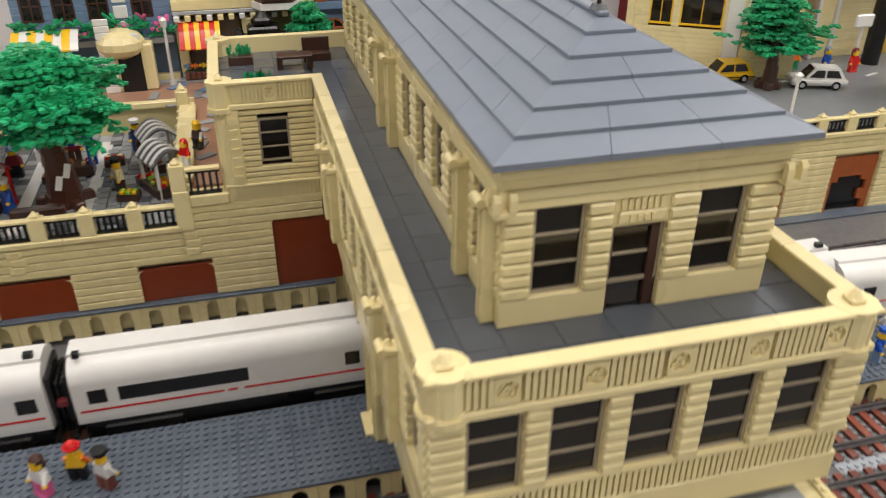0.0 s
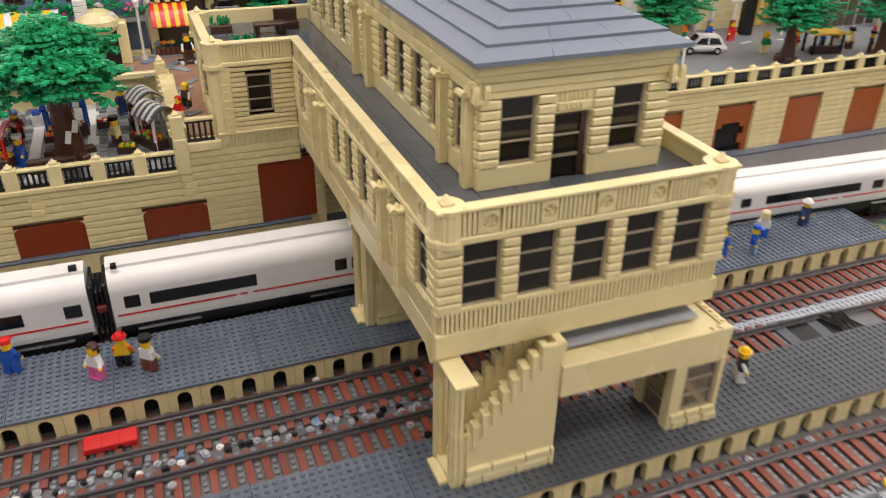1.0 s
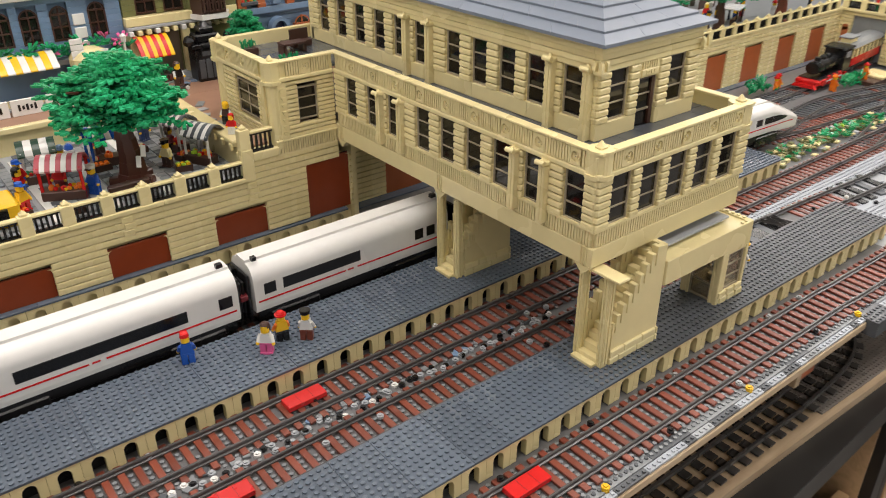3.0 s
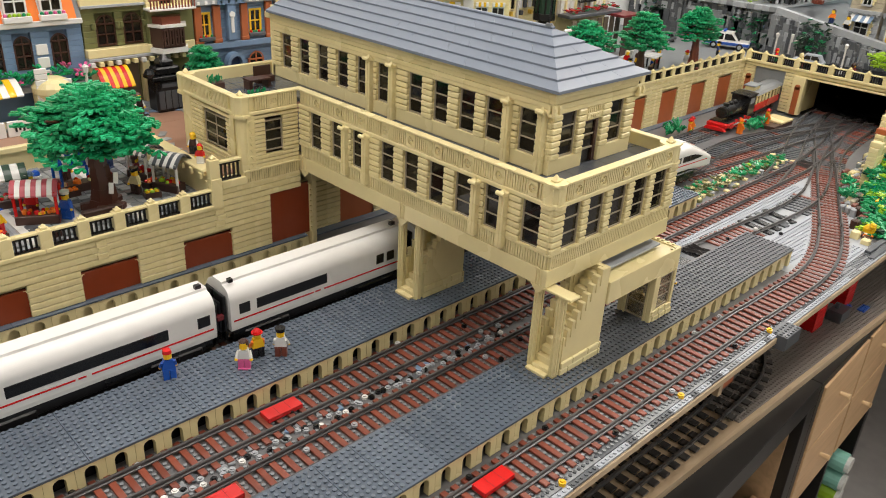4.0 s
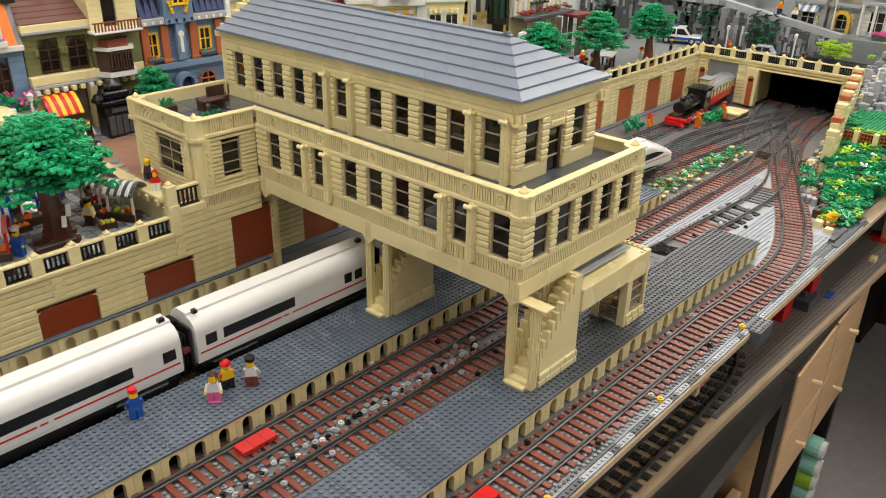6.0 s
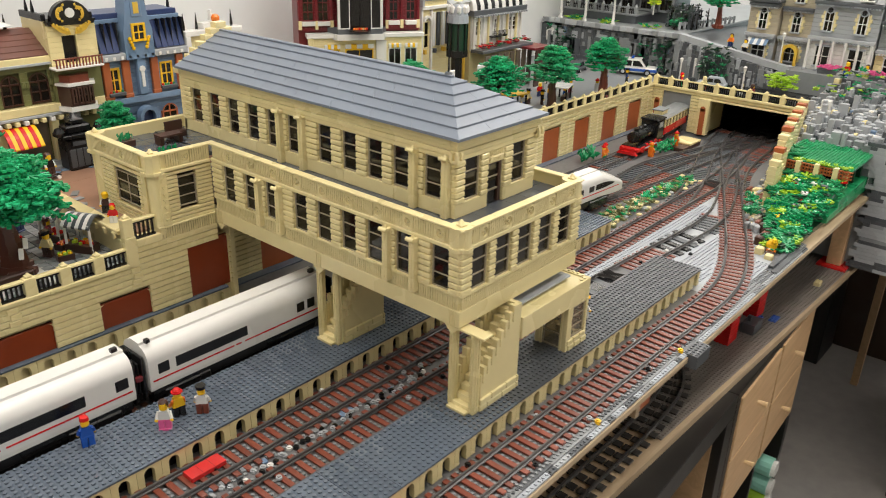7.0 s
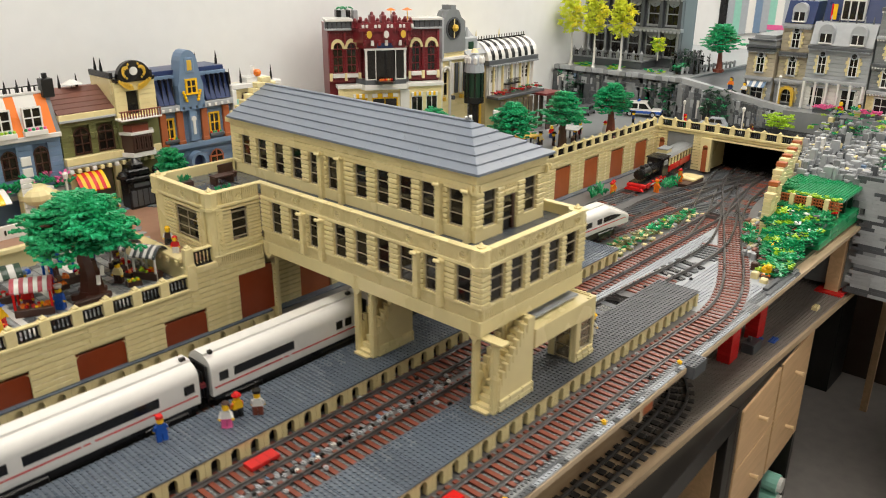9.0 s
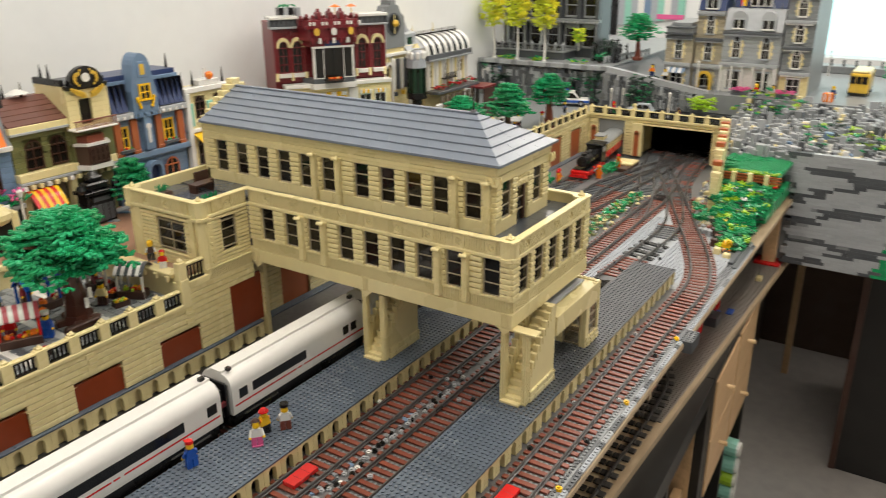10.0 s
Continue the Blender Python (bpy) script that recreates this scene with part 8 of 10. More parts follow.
for k in range(13):
    f = k / 12
    x, y, z = 1.935 + 0.33 * f, 0.645 - 0.055 * f, 0.2585
    g = Geo(); g.box(x - 0.004, x + 0.004, y - 0.004, y + 0.004, z, z + 0.026, "lgrey", 0.001); part("post", g, t)
    if k < 12:
        g = Geo(); g.box(x + 0.004, x + 0.0235, y - 0.006, y - 0.002, z + 0.014, z + 0.023, "mgrey"); part("rail", g, t)
for x, y in ((1.935, 0.665), (1.965, 0.660), (1.995, 0.658)):
    g = Geo(); g.cyl((x, y, 0.2585), 0.010, 0.004, "dbrown", 6)
    for k in range(70):
        a = rk.uniform(0, 6.3); u = rk.uniform(-1, 1); q = 0.013 * math.sqrt(1 - u * u)
        leaf_plate(g, x + q * math.cos(a), y + q * math.sin(a), 0.280 + 0.016 * u, a, -u * 0.8, 0.008, "dgreen" if rk.random() < 0.6 else "green")
    solid("round_bush", g, "round green clipped bush on the hill", "bush", "clipped bushes")

# ---- stately houses on the right ----
def stately(x, y0, y1, z0, z1, wall, trim, roof_mt, n, label, floors=2, base="white"):
    """A house facing -x."""
    o = thing("town_house", (x, (y0 + y1) / 2, z0), label, "model house", "stately houses")
    g = Geo(); g.box(x + 0.008, x + 0.30, y0 + 0.001, y1 - 0.001, z0, z1, wall); part("body", g, o)
    M = pose(x, y1, 0, 0, 0, -90)
    w = y1 - y0
    hh = (z1 - z0) / (floors + 1)
    for r in range(int((z1 - z0) / 0.0128)):
        g = Geo(); g.box(0.0, w, 0.0, 0.0078, z0 + r * 0.0128 + 0.0004, z0 + (r + 1) * 0.0128, base if r * 0.0128 < hh * 0.9 else wall, 0.001); part("wall_course", g, o, m=M)
    for f in range(floors + 1):
        for k in range(n):
            a = w * (k + 0.22) / n
            b = w * (k + 0.78) / n
            zz = z0 + f * hh + hh * 0.15
            zt = z0 + f * hh + hh * 0.70
            c0, hw = (a + b) / 2, min(0.011, (b - a) * 0.27)
            if f == 0:
                hw = (b - a) * 0.36
            i = Geo()
            for u in (c0 - hw - 0.003, c0 + hw, c0 - 0.0008):
                i.box(u, u + (0.003 if u != c0 - 0.0008 else 0.0016), -0.006, 0.002, zz, zt, "white", 0.0005)
            i.box(c0 - hw, c0 + hw, -0.0055, 0.002, (zz + zt) / 2 - 0.001, (zz + zt) / 2 + 0.001, "white"); i.box(c0 - hw - 0.004, c0 + hw + 0.004, -0.010, 0.002, zz - 0.005, zz, trim, 0.001); i.box(c0 - hw - 0.005, c0 + hw + 0.005, -0.009, 0.002, zt, zt + 0.005, trim, 0.001)
            for q in range(5):
                for sd in (-1, 1):
                    blk = Geo(); zq = zz + (zt - zz) * q / 5; ln = 0.010 if q % 2 else 0.006
                    u0 = c0 + sd * (hw + 0.0032); u1 = u0 + sd * ln
                    blk.box(min(u0, u1), max(u0, u1), -0.005, 0.002, zq, zq + (zt - zz) / 5 - 0.0006, "tan" if f or base != "white" else "white", 0.0012); part("quoin", blk, o, m=M)
            if f > 0:
                i.cyl((c0, -0.003, zt + 0.004), -0.005, hw * 1.05, trim, 14, 1)
                i.cyl((c0, -0.008, zt + 0.004), -0.001, hw * 0.7, "black", 12, 1)
            wf = part("window", i, o, m=M)
            p = Geo(); p.box(c0 - hw, c0 + hw, -0.0022, -0.0012, zz, zt, "pane" if f else "black")
            part("pane", p, wf)
        g = Geo(); g.box(-0.001, w + 0.001, -0.014, 0.004, z0 + (f + 1) * hh - 0.012, z0 + (f + 1) * hh - 0.002, "dgrey" if f % 2 else "lgrey", 0.001); part("string_course", g, o, m=M)
        for k in range(int(w / 0.0085)):
            g = Geo(); g.box(0.002 + k * 0.0085, 0.0065 + k * 0.0085, -0.016, -0.002, z0 + (f + 1) * hh - 0.017, z0 + (f + 1) * hh - 0.0125, trim, 0.0006); part("dentil", g, o, m=M)
    if base == "white":
        for k in range(6):
            u = 0.006 + k * (w - 0.012) / 5
            g = Geo(); g.cyl((u, -0.014, z0), hh - 0.012, 0.0042, "white", 10); g.box(u - 0.006, u + 0.006, -0.021, -0.006, z0, z0 + 0.006, "lgrey", 0.001); part("column", g, o, m=M)
    if roof_mt:
        g = Geo()
        g.sweep([(z1, x - 0.004), (z1 + 0.070, x + 0.022), (z1 + 0.070, x + 0.28), (z1, x + 0.30)][::-1], 1, y0 + 0.001, y1 - 0.001, roof_mt)
        part("roof", g, o, "steep mansard roof")
        for k in range(n):
            a = w * (k + 0.25) / n; b = w * (k + 0.75) / n
            g = Geo(); g.box(a, b, -0.008, 0.03, z1 + 0.004, z1 + 0.042, "lgrey", 0.003); g.cyl(((a + b) / 2, 0.02, z1 + 0.042), -0.027, (b - a) * 0.5, "lgrey", 14, 1); g.box(a + 0.007, b - 0.007, -0.0086, -0.008, z1 + 0.008, z1 + 0.036, "black"); g.box((a + b) / 2 - 0.0015, (a + b) / 2 + 0.0015, -0.0096, -0.0082, z1 + 0.006, z1 + 0.036, "white"); g.box(a + 0.003, b - 0.003, -0.011, -0.006, z1 + 0.004, z1 + 0.009, "white", 0.001); part("dormer", g, o, m=M)
        for k in range(7):
            g = Geo()
            g.cyl((x + 0.028, y0 + 0.02 + (w - 0.04) * k / 6, z1 + 0.070), 0.022, 0.003, "lgrey" if k % 2 else "dgrey", 6, 2, 0.001)
            part("roof_finial", g, o)
    return o


slab("pavement_hill", 1.90, 2.7, -0.60, 0.262, 0.10, 0.186, "mgrey", "grey plates of the upper street")
stately(1.975, 0.337, 0.432, 0.184, 0.372, "stone", "lgrey", None, 1, "narrow tan and grey brick-built house with a flat roof", 1, "lgrey")
stately(2.000, 0.241, 0.335, 0.184, 0.455, "stone", "lgrey", "navy", 1, "tan brick-built house with gold arch and dark blue roof", 2, "lgrey")
stately(1.975, 0.044, 0.235, 0.186, 0.395, "lgrey", "pale", "lgrey", 2, "pale grey stately brick-built house with white columns", 1, "white")
stately(1.985, -0.053, 0.040, 0.186, 0.520, "mgrey", "white", "navy", 1, "grey brick-built corner house with white windows", 3, "tan")
t = thing("roof_parapet", (2.03, 0.36, 0.372), "grey stepped parapet on the narrow house", "parapet")
for x0, y0, y1, z0, z1, c in ((1.955, 0.334, 0.435, 0.372, 0.380, "dgrey"), (1.965, 0.338, 0.431, 0.380, 0.394, "lgrey"), (1.955, 0.336, 0.433, 0.394, 0.400, "dgrey"), (1.99, 0.352, 0.422, 0.400, 0.412, "mgrey")):
    g = Geo(); g.box(x0, 2.20, y0, y1, z0, z1, c, 0.001); part("course", g, t)
t = thing("awning", (1.96, 0.36, 0.245), "blue and white striped awning over the narrow house's door", "awning", "awnings")
for k in range(6):
    g = Geo(); g.sweep([(0.262, 1.966), (0.244, 1.945), (0.242, 1.945), (0.259, 1.966)], 1, 0.352 + k * 0.011, 0.3629 + k * 0.011, "white" if k % 2 else "sandblue"); part("stripe", g, t)
t = thing("gold_portal", (1.99, 0.266, 0.186), "gold arched portal of the tan house", "portal")
ring = [(0.288 + r * math.cos(a), 0.226 + r * math.sin(a)) for r, seq in ((0.026, range(11)), (0.016, range(10, -1, -1))) for a in [math.pi * i / 10 for i in seq]]
g = Geo(); g.sweep(ring, 0, 1.976, 1.991, "gold"); part("arch", g, t)
for y in (0.262, 0.305):
    g = Geo(); g.box(1.976, 1.990, y, y + 0.009, 0.186, 0.226, "gold", 0.001); part("post", g, t)
# tall dark blue roof rising behind the pale house
t = thing("tall_roof", (2.06, 0.12, 0.465), "dark blue steep roof with a tall white window and flags", "roof")
g = Geo(); g.sweep([(0.4655, 2.04), (0.60, 2.075), (0.60, 2.25), (0.4655, 2.26)][::-1], 1, 0.052, 0.227, "navy"); part("slope", g, t)
g = Geo(); g.box(2.032, 2.06, 0.102, 0.172, 0.470, 0.560, "white", 0.002); w = part("window", g, t)
for k in range(3):
    g = Geo(); g.box(2.030, 2.032, 0.106 + k * 0.022, 0.123 + k * 0.022, 0.475, 0.53, "pane"); part("pane", g, w)
g = Geo(); g.box(2.02, 2.024, 0.182, 0.194, 0.472, 0.52, "yellow"); g.box(2.02, 2.024, 0.194, 0.200, 0.472, 0.52, "red"); part("flag", g, t, "yellow and red flag")

# ---- boulder slope between the portal and the near corner ----
cells = []
rk = random.Random(77)
for i in range(44):
    for j in range(62):
        x = 1.452 + i * 0.0112 + rk.uniform(-0.004, 0.004)
        y = 0.115 - j * 0.0112 + rk.uniform(-0.004, 0.004)
        if y > min(0.115, 0.012 + (x - 1.145) * 0.2085 - 0.020):
            continue
        f = (x - 1.46) / 0.48
        lump = math.sin(31 * x + 3) * math.sin(27 * y + 1) * 0.012 + 0.010 * math.sin(9 * x + 5 * y)
        hz = 0.098 + 0.085 * f + lump + round(rk.uniform(-1.6, 2.2)) * 0.0064 + (0.024 if rk.random() < 0.06 else 0)
        if y < -0.25:
            hz += min(0.05, (-0.25 - y) * 0.25)
        cells.append((x, y, 0.02, hz, rk.choice((0.010, 0.013, 0.016, 0.022)), rk.choice((0.009, 0.013, 0.016, 0.024))))
rock("boulders", "jumbled light and dark grey brick boulders on the mountain", cells, 12, (5, 8, 2.2, 0.7, 1.0, 0.25))
g = Geo()
for k in range(420):
    x, y = rk.uniform(1.46, 1.95), rk.uniform(-0.55, 0.12)
    if math.sin(13 * x + 3) * math.sin(11 * y + 1) < 0.15:
        continue
    leaf_plate(g, x, y, 0.115 + 0.085 * (x - 1.46) / 0.48 + rk.uniform(0, 0.02), rk.uniform(0, 6.3), rk.uniform(-0.4, 0.6), rk.uniform(0.010, 0.020), rk.choice(("green", "green", "dgreen", "lime")))
solid("boulder_leaves", g, "green leaf pieces among the boulders", "plants", kind="stuff")
# brick face of the mountain
mf = thing("mountain_wall", (1.43, -0.4, -0.2), "grey brick mountain side with darker patches and a green corner", "model mountain")
g = Geo(); g.box(1.450, 1.95, -0.75, 0.055, -0.196, 0.06, "mgrey"); part("core", g, mf)
rk = random.Random(55)
z = -0.198
cnt = 0
while z < 0.128:
    y = -0.128 if z < 0.045 else -0.110
    y -= rk.choice((0, 0.008, 0.016))
    while y > -0.75:
        w = rk.choice((0.016, 0.032, 0.032, 0.048, 0.064))
        n_ = math.sin(17 * y + 3.0) * math.sin(61 * z + 1.0) + 0.6 * math.sin(31 * y + 95 * z) + 0.4 * math.sin(9 * y - 120 * z)
        c = "dgrey" if n_ > 0.40 else ("mgrey" if n_ > 0.33 else "lgrey")
        if y < -0.36 - 0.3 * (z + 0.20) and z < -0.085 + rk.uniform(-0.01, 0.01):
            c = "green"
        me = brick_mesh(0.02, w - 0.0002, B - 0.0002, c, 0.0003)
        part("brick", me, mf, m=turned(1.430 + rk.choice((0, 0, 0, 0.0008)), y - w, z)) if cnt < 900 else None
        cnt += 1
        y -= w
    z += B
g = Geo(); g.box(1.487, 2.0, -0.80, 0.08, -0.214, -0.199, "board", 0.001); part("board", g, mf, "raw chipboard under the mountain")

# ---- planted slope by the deck's corner ----
g = Geo()
g.sweep([(0.90, -0.117), (1.46, -0.117), (1.46, 0.018), (1.17, 0.018), (1.14, 0.0), (0.90, -0.078)], 2, -0.0062, 0.004, "dgreen")
g.box(1.13, 1.46, -0.128, 0.014, 0.004, 0.022, "green", 0.001); g.box(1.20, 1.46, -0.128, 0.014, 0.022, 0.040, "green", 0.001)
solid("slope", g, "green plastic slope at the corner of the deck", "slope")
g = Geo(); g.box(1.255, 1.47, -0.128, 0.045, 0.091, 0.099, "green", 0.001)
g.studs([1.26 + S * i for i in range(26)], [-0.124 + S * i for i in range(21)], 0.099, "green", 6)
for k in range(40):
    leaf_plate(g, rk.uniform(1.26, 1.34), rk.uniform(-0.0, 0.045), 0.101 + rk.uniform(0, 0.006), rk.uniform(0, 6.3), 0.1, 0.016, "green")
for k in range(26):
    leaf_plate(g, rk.uniform(1.25, 1.27), -0.126 + k * 0.005, 0.098, rk.uniform(0, 6.3), 0.2, 0.010, "lime")
solid("green_terrace", g, "bright green studded terrace plate over the slope", "terrace plate")
g = Geo()
for k in range(3):
    g.box(1.30 + k * 0.06, 1.312 + k * 0.06, -0.112, -0.100, 0.03, 0.091, "dgreen" if k else "tan")
# solid black block stands for the dark opening below the terrace
g.box(1.30, 1.46, -0.094, 0.04, 0.03, 0.091, "black")
solid("terrace_support", g, "tan and dark bricks with a black block for the opening's shade", "support")
t = thing("garden_fence", (1.25, -0.03, 0.075), "tan posts with rust lattice panels edging the terrace", "fence")
for k in range(4):
    y = 0.030 - k * 0.042
    g = Geo(); g.box(1.242, 1.254, y - 0.006, y + 0.006, 0.070, 0.100, "tan", 0.001); part("post", g, t)
    g = Geo()
    for q in range(4):
        g.box(1.246, 1.250, y - 0.010 - q * 0.007, y - 0.0075 - q * 0.007, 0.076, 0.096, "gate2")
    for q in range(3):
        g.box(1.2455, 1.2505, y - 0.036, y - 0.006, 0.078 + q * 0.008, 0.0805 + q * 0.008, "gate2")
    part("lattice", g, t, "rust-orange lattice panel")
cells = []
for k in range(70):
    cells.append((rk.uniform(1.19, 1.245), rk.uniform(-0.105, 0.01), 0.03, rk.uniform(0.048, 0.070), 0.012, 0.014))
rock("garden_rocks", "grey and white brick rocks below the lattice fence", cells, 3, (5, 5, 3, 2, 0.2, 0.3))
g = Geo()
for k in range(1100):
    f = rk.random() ** 0.8
    x = 0.905 + 0.335 * f
    top = min(0.012, -0.080 + (x - 0.90) * 0.36)
    y = rk.uniform(-0.117, top)
    zz = 0.003 + max(0, f - 0.12) * 0.068 + rk.uniform(0, 0.010)
    patch = math.sin(70 * x) * math.sin(80 * y + 2)
    c = "lime" if patch > 0.45 and rk.random() < 0.7 else rk.choices(("green", "dgreen", "yellow", "red", "pink", "white", "blue"), (14, 2, 0.10, 0.08, 0.10, 0.14, 0.05))[0]
    leaf_plate(g, x, y, zz, rk.uniform(0, 6.3), rk.uniform(-0.3, 0.4), rk.uniform(0.011, 0.019), c)
solid("garden_plants", g, "dense green and lime leaf pieces with small flowers", "plants", kind="stuff")
cells = [(0.86 + 0.01 * k + rk.uniform(-0.01, 0.01), -0.09 + 0.006 * k * 0.55 + rk.uniform(-0.012, 0.012), -0.004, rk.uniform(0.004, 0.02), 0.014, 0.016) for k in range(26)]
g = Geo()
for (x, y, a, b, sx, sy) in cells:
    g.box(x - sx / 2, x + sx / 2, y - sy / 2, y + sy / 2, a, b, rk.choice(("tan", "tan", "brown", "dbrown", "lgrey")), 0.002)
for k in range(60):
    x = rk.uniform(0.98, 1.24)
    y = -0.004 + (x - 1.015) * 0.36 + rk.uniform(-0.016, 0.012)
    q = rk.uniform(0.006, 0.014)
    g.box(x - q, x + q, y - 0.005, y + 0.005, -0.002, rk.uniform(0.003, 0.018), rk.choice(("tan", "tan", "stone", "lgrey", "brown", "mgrey")), 0.0015)
for k in range(34):
    x = rk.uniform(1.04, 1.16)
    leaf_plate(g, x, 0.0 + (x - 1.015) * 0.36 + rk.uniform(-0.016, 0.010), rk.uniform(0.002, 0.03), rk.uniform(0, 6.3), rk.uniform(-0.2, 0.8), 0.013, "green")
for k in range(50):
    x = rk.uniform(1.17, 1.44)
    y = 0.012 + (x - 1.145) * 0.2085 + rk.uniform(0.014, 0.040)
    q = rk.uniform(0.005, 0.011)
    g.box(x - q, x + q, y - 0.005, y + 0.005, -0.002, rk.uniform(0.003, 0.014), rk.choice(("tan", "stone", "lgrey", "mgrey", "dgrey", "brown")), 0.0015)
solid("track_stones", g, "tan and brown loose bricks and leaves along the track", "stones", kind="stuff")
g = Geo(); g.ball((0.905, -0.088, 0.012), 0.012, "yellow", 10); g.ball((0.895, -0.095, 0.024), 0.007, "yellow", 8); g.box(0.885, 0.92, -0.10, -0.075, -0.002, 0.006, "orange", 0.002)
solid("toy_bird", g, "small yellow and orange toy bird on the slope", "toy bird")
for k in range(2):
    g = Geo(); g.box(0.80 + 0.02 * k, 0.95, -0.137 + 0.013 * k, -0.126 + 0.013 * k, -0.0064, 0.001 + 0.003 * k, "dgrey", 0.0008); solid("grey_beam", g, "long dark grey plastic beam on the deck's edge", "toy part", "grey beams")
# stepped tan wall along the slope
sw = thing("slope_wall", (1.4, 0.07, 0.0), "tan stepped brick wall with rust caps beside the tracks", "wall")
for k in range(11):
    x = 1.145 + k * 0.0468
    y = 0.012 + k * 0.0098
    top = min(0.148, 0.098 + 0.021 * k) + 0.005 * (k % 2)
    g = Geo()
    for q in range(int(top / B) + 1):
        g.box(x, x + 0.0465, y - 0.008, y + 0.012, q * B - 0.004, (q + 1) * B - 0.0045, "tan", 0.0008)
    part("stack", g, sw)
    g = Geo(); g.box(x + 0.004, x + 0.024, y - 0.010, y + 0.014, (int(top / B) + 1) * B - 0.004, (int(top / B) + 1) * B + 0.008, "gate2" if k % 2 else "tan", 0.001); part("cap", g, sw)
# flower strip between the yard tracks
g = Geo()
for k in range(230):
    f = rk.random()
    x = 0.77 + 0.44 * f
    y = 0.243 - 0.012 * f + rk.uniform(-0.024, 0.022) * (1 - 0.5 * f)
    leaf_plate(g, x, y, 0.001 + rk.uniform(0, 0.010), rk.uniform(0, 6.3), rk.uniform(-0.1, 0.4), rk.uniform(0.008, 0.013), rk.choices(("olive", "green", "lime", "tan"), (6, 3, 0.5, 1.2) if f < 0.5 else (2, 7, 0.3, 0.5))[0])
solid("verge_plants", g, "olive and green leaf pieces on the verge between tracks", "plants", kind="stuff")
g = Geo()
for k in range(90):
    x = rk.uniform(0.77, 1.24)
    y = 0.236 + rk.uniform(-0.03, 0.03)
    g.box(x - 0.006, x + 0.006, y - 0.005, y + 0.005, -0.002, rk.uniform(0.002, 0.008), rk.choice(("tan", "tan", "olive", "lgrey")), 0.001)
solid("verge_stones", g, "tan bricks edging the planted verge", "stones", kind="stuff")
for (x0, x1, y0, y1, n) in ((1.13, 1.20, 0.48, 0.53, 30), (1.35, 1.43, 0.375, 0.410, 34)):
    g = Geo()
    for k in range(n):
        leaf_plate(g, rk.uniform(x0, x1), rk.uniform(y0, y1), 0.001 + rk.uniform(0, 0.02), rk.uniform(0, 6.3), rk.uniform(0.3, 1.6), rk.uniform(0.009, 0.014), "green")
    solid("grass_tuft", g, "bright green leaf pieces beside the yard track", "plants", kind="stuff")

# ---- toy figures (plain little dolls, one mesh each) ----
def figure(x, y, z, rz, torso, legs, hat, hat_kind="hair", label="", scale=1.0, arms=None, bare=False):
    g = Geo()
    k = scale
    g.box(-0.0076, -0.0004, -0.004, 0.004, 0.0, 0.0135, legs, 0.0008); g.box(0.0004, 0.0076, -0.004, 0.004, 0.0, 0.0135, legs, 0.0008)
    g.box(-0.0076, 0.0076, -0.0055, -0.004, 0.0, 0.003, legs, 0.0005)
    g.box(-0.0078, 0.0078, -0.004, 0.004, 0.0125, 0.0155, legs, 0.0005)
    s = g.slot(torso)
    i = len(g.v)
    for zz, w in ((0.0155, 0.0078), (0.028, 0.0052)):
        g.v += [(-w, -0.004, zz), (w, -0.004, zz), (w, 0.004, zz), (-w, 0.004, zz)]
    for q in ((0, 1, 5, 4), (1, 2, 6, 5), (2, 3, 7, 6), (3, 0, 4, 7), (4, 5, 6, 7), (3, 2, 1, 0)):
        g.f.append(tuple(i + a for a in q)); g.m.append(s)
    for sx in (-1, 1):
        j = len(g.v)
        g.cyl((0, 0, 0), 0.010, 0.0023, arms or torso, 8, 2, 0.0021)
        g.ball((0, 0, -0.0015), 0.0024, "skin", 6)
        m = Matrix.Translation((sx * 0.0088, -0.0035, 0.0165)) @ pose(0, 0, 0, -28, sx * -14, 0)
        g.v[j:] = [tuple(m @ Vector(p)) for p in g.v[j:]]
    g.cyl((0, 0, 0.028), 0.0018, 0.0028, "skin", 8)
    g.cyl((0, 0, 0.0295), 0.0085, 0.0050, "skin", 12); g.cyl((0, 0, 0.038), 0.0012, 0.0038, "skin", 10)
    if hat_kind == "cap":
        g.cyl((0, 0, 0.0365), 0.0042, 0.0056, hat, 12, 2, 0.0046); g.box(-0.0042, 0.0042, -0.010, -0.003, 0.0365, 0.0378, hat, 0.0005)
    elif hat_kind == "helmet":
        g.cyl((0, 0, 0.0355), 0.0016, 0.0072, hat, 12); g.ball((0, 0, 0.0365), 0.0058, hat, 10)
    elif hat_kind == "flat":
        g.cyl((0, 0, 0.0365), 0.0030, 0.0058, hat, 12); g.cyl((0, 0, 0.0395), 0.0022, 0.0066, "white" if hat == "white" else hat, 12); g.box(-0.004, 0.004, -0.0085, -0.003, 0.0362, 0.0372, "black")
    else:
        g.ball((0, 0.0012, 0.0368), 0.0063, hat, 10, 0.85); g.box(-0.0058, 0.0058, 0.001, 0.0062, 0.028, 0.037, hat, 0.0018)
    m = pose(x, y, z, 0, 0, rz) @ Matrix.Scale(k, 4)
    return solid("figure", g, label or "small plastic toy figure", "toy figure", "toy figures", m=m)


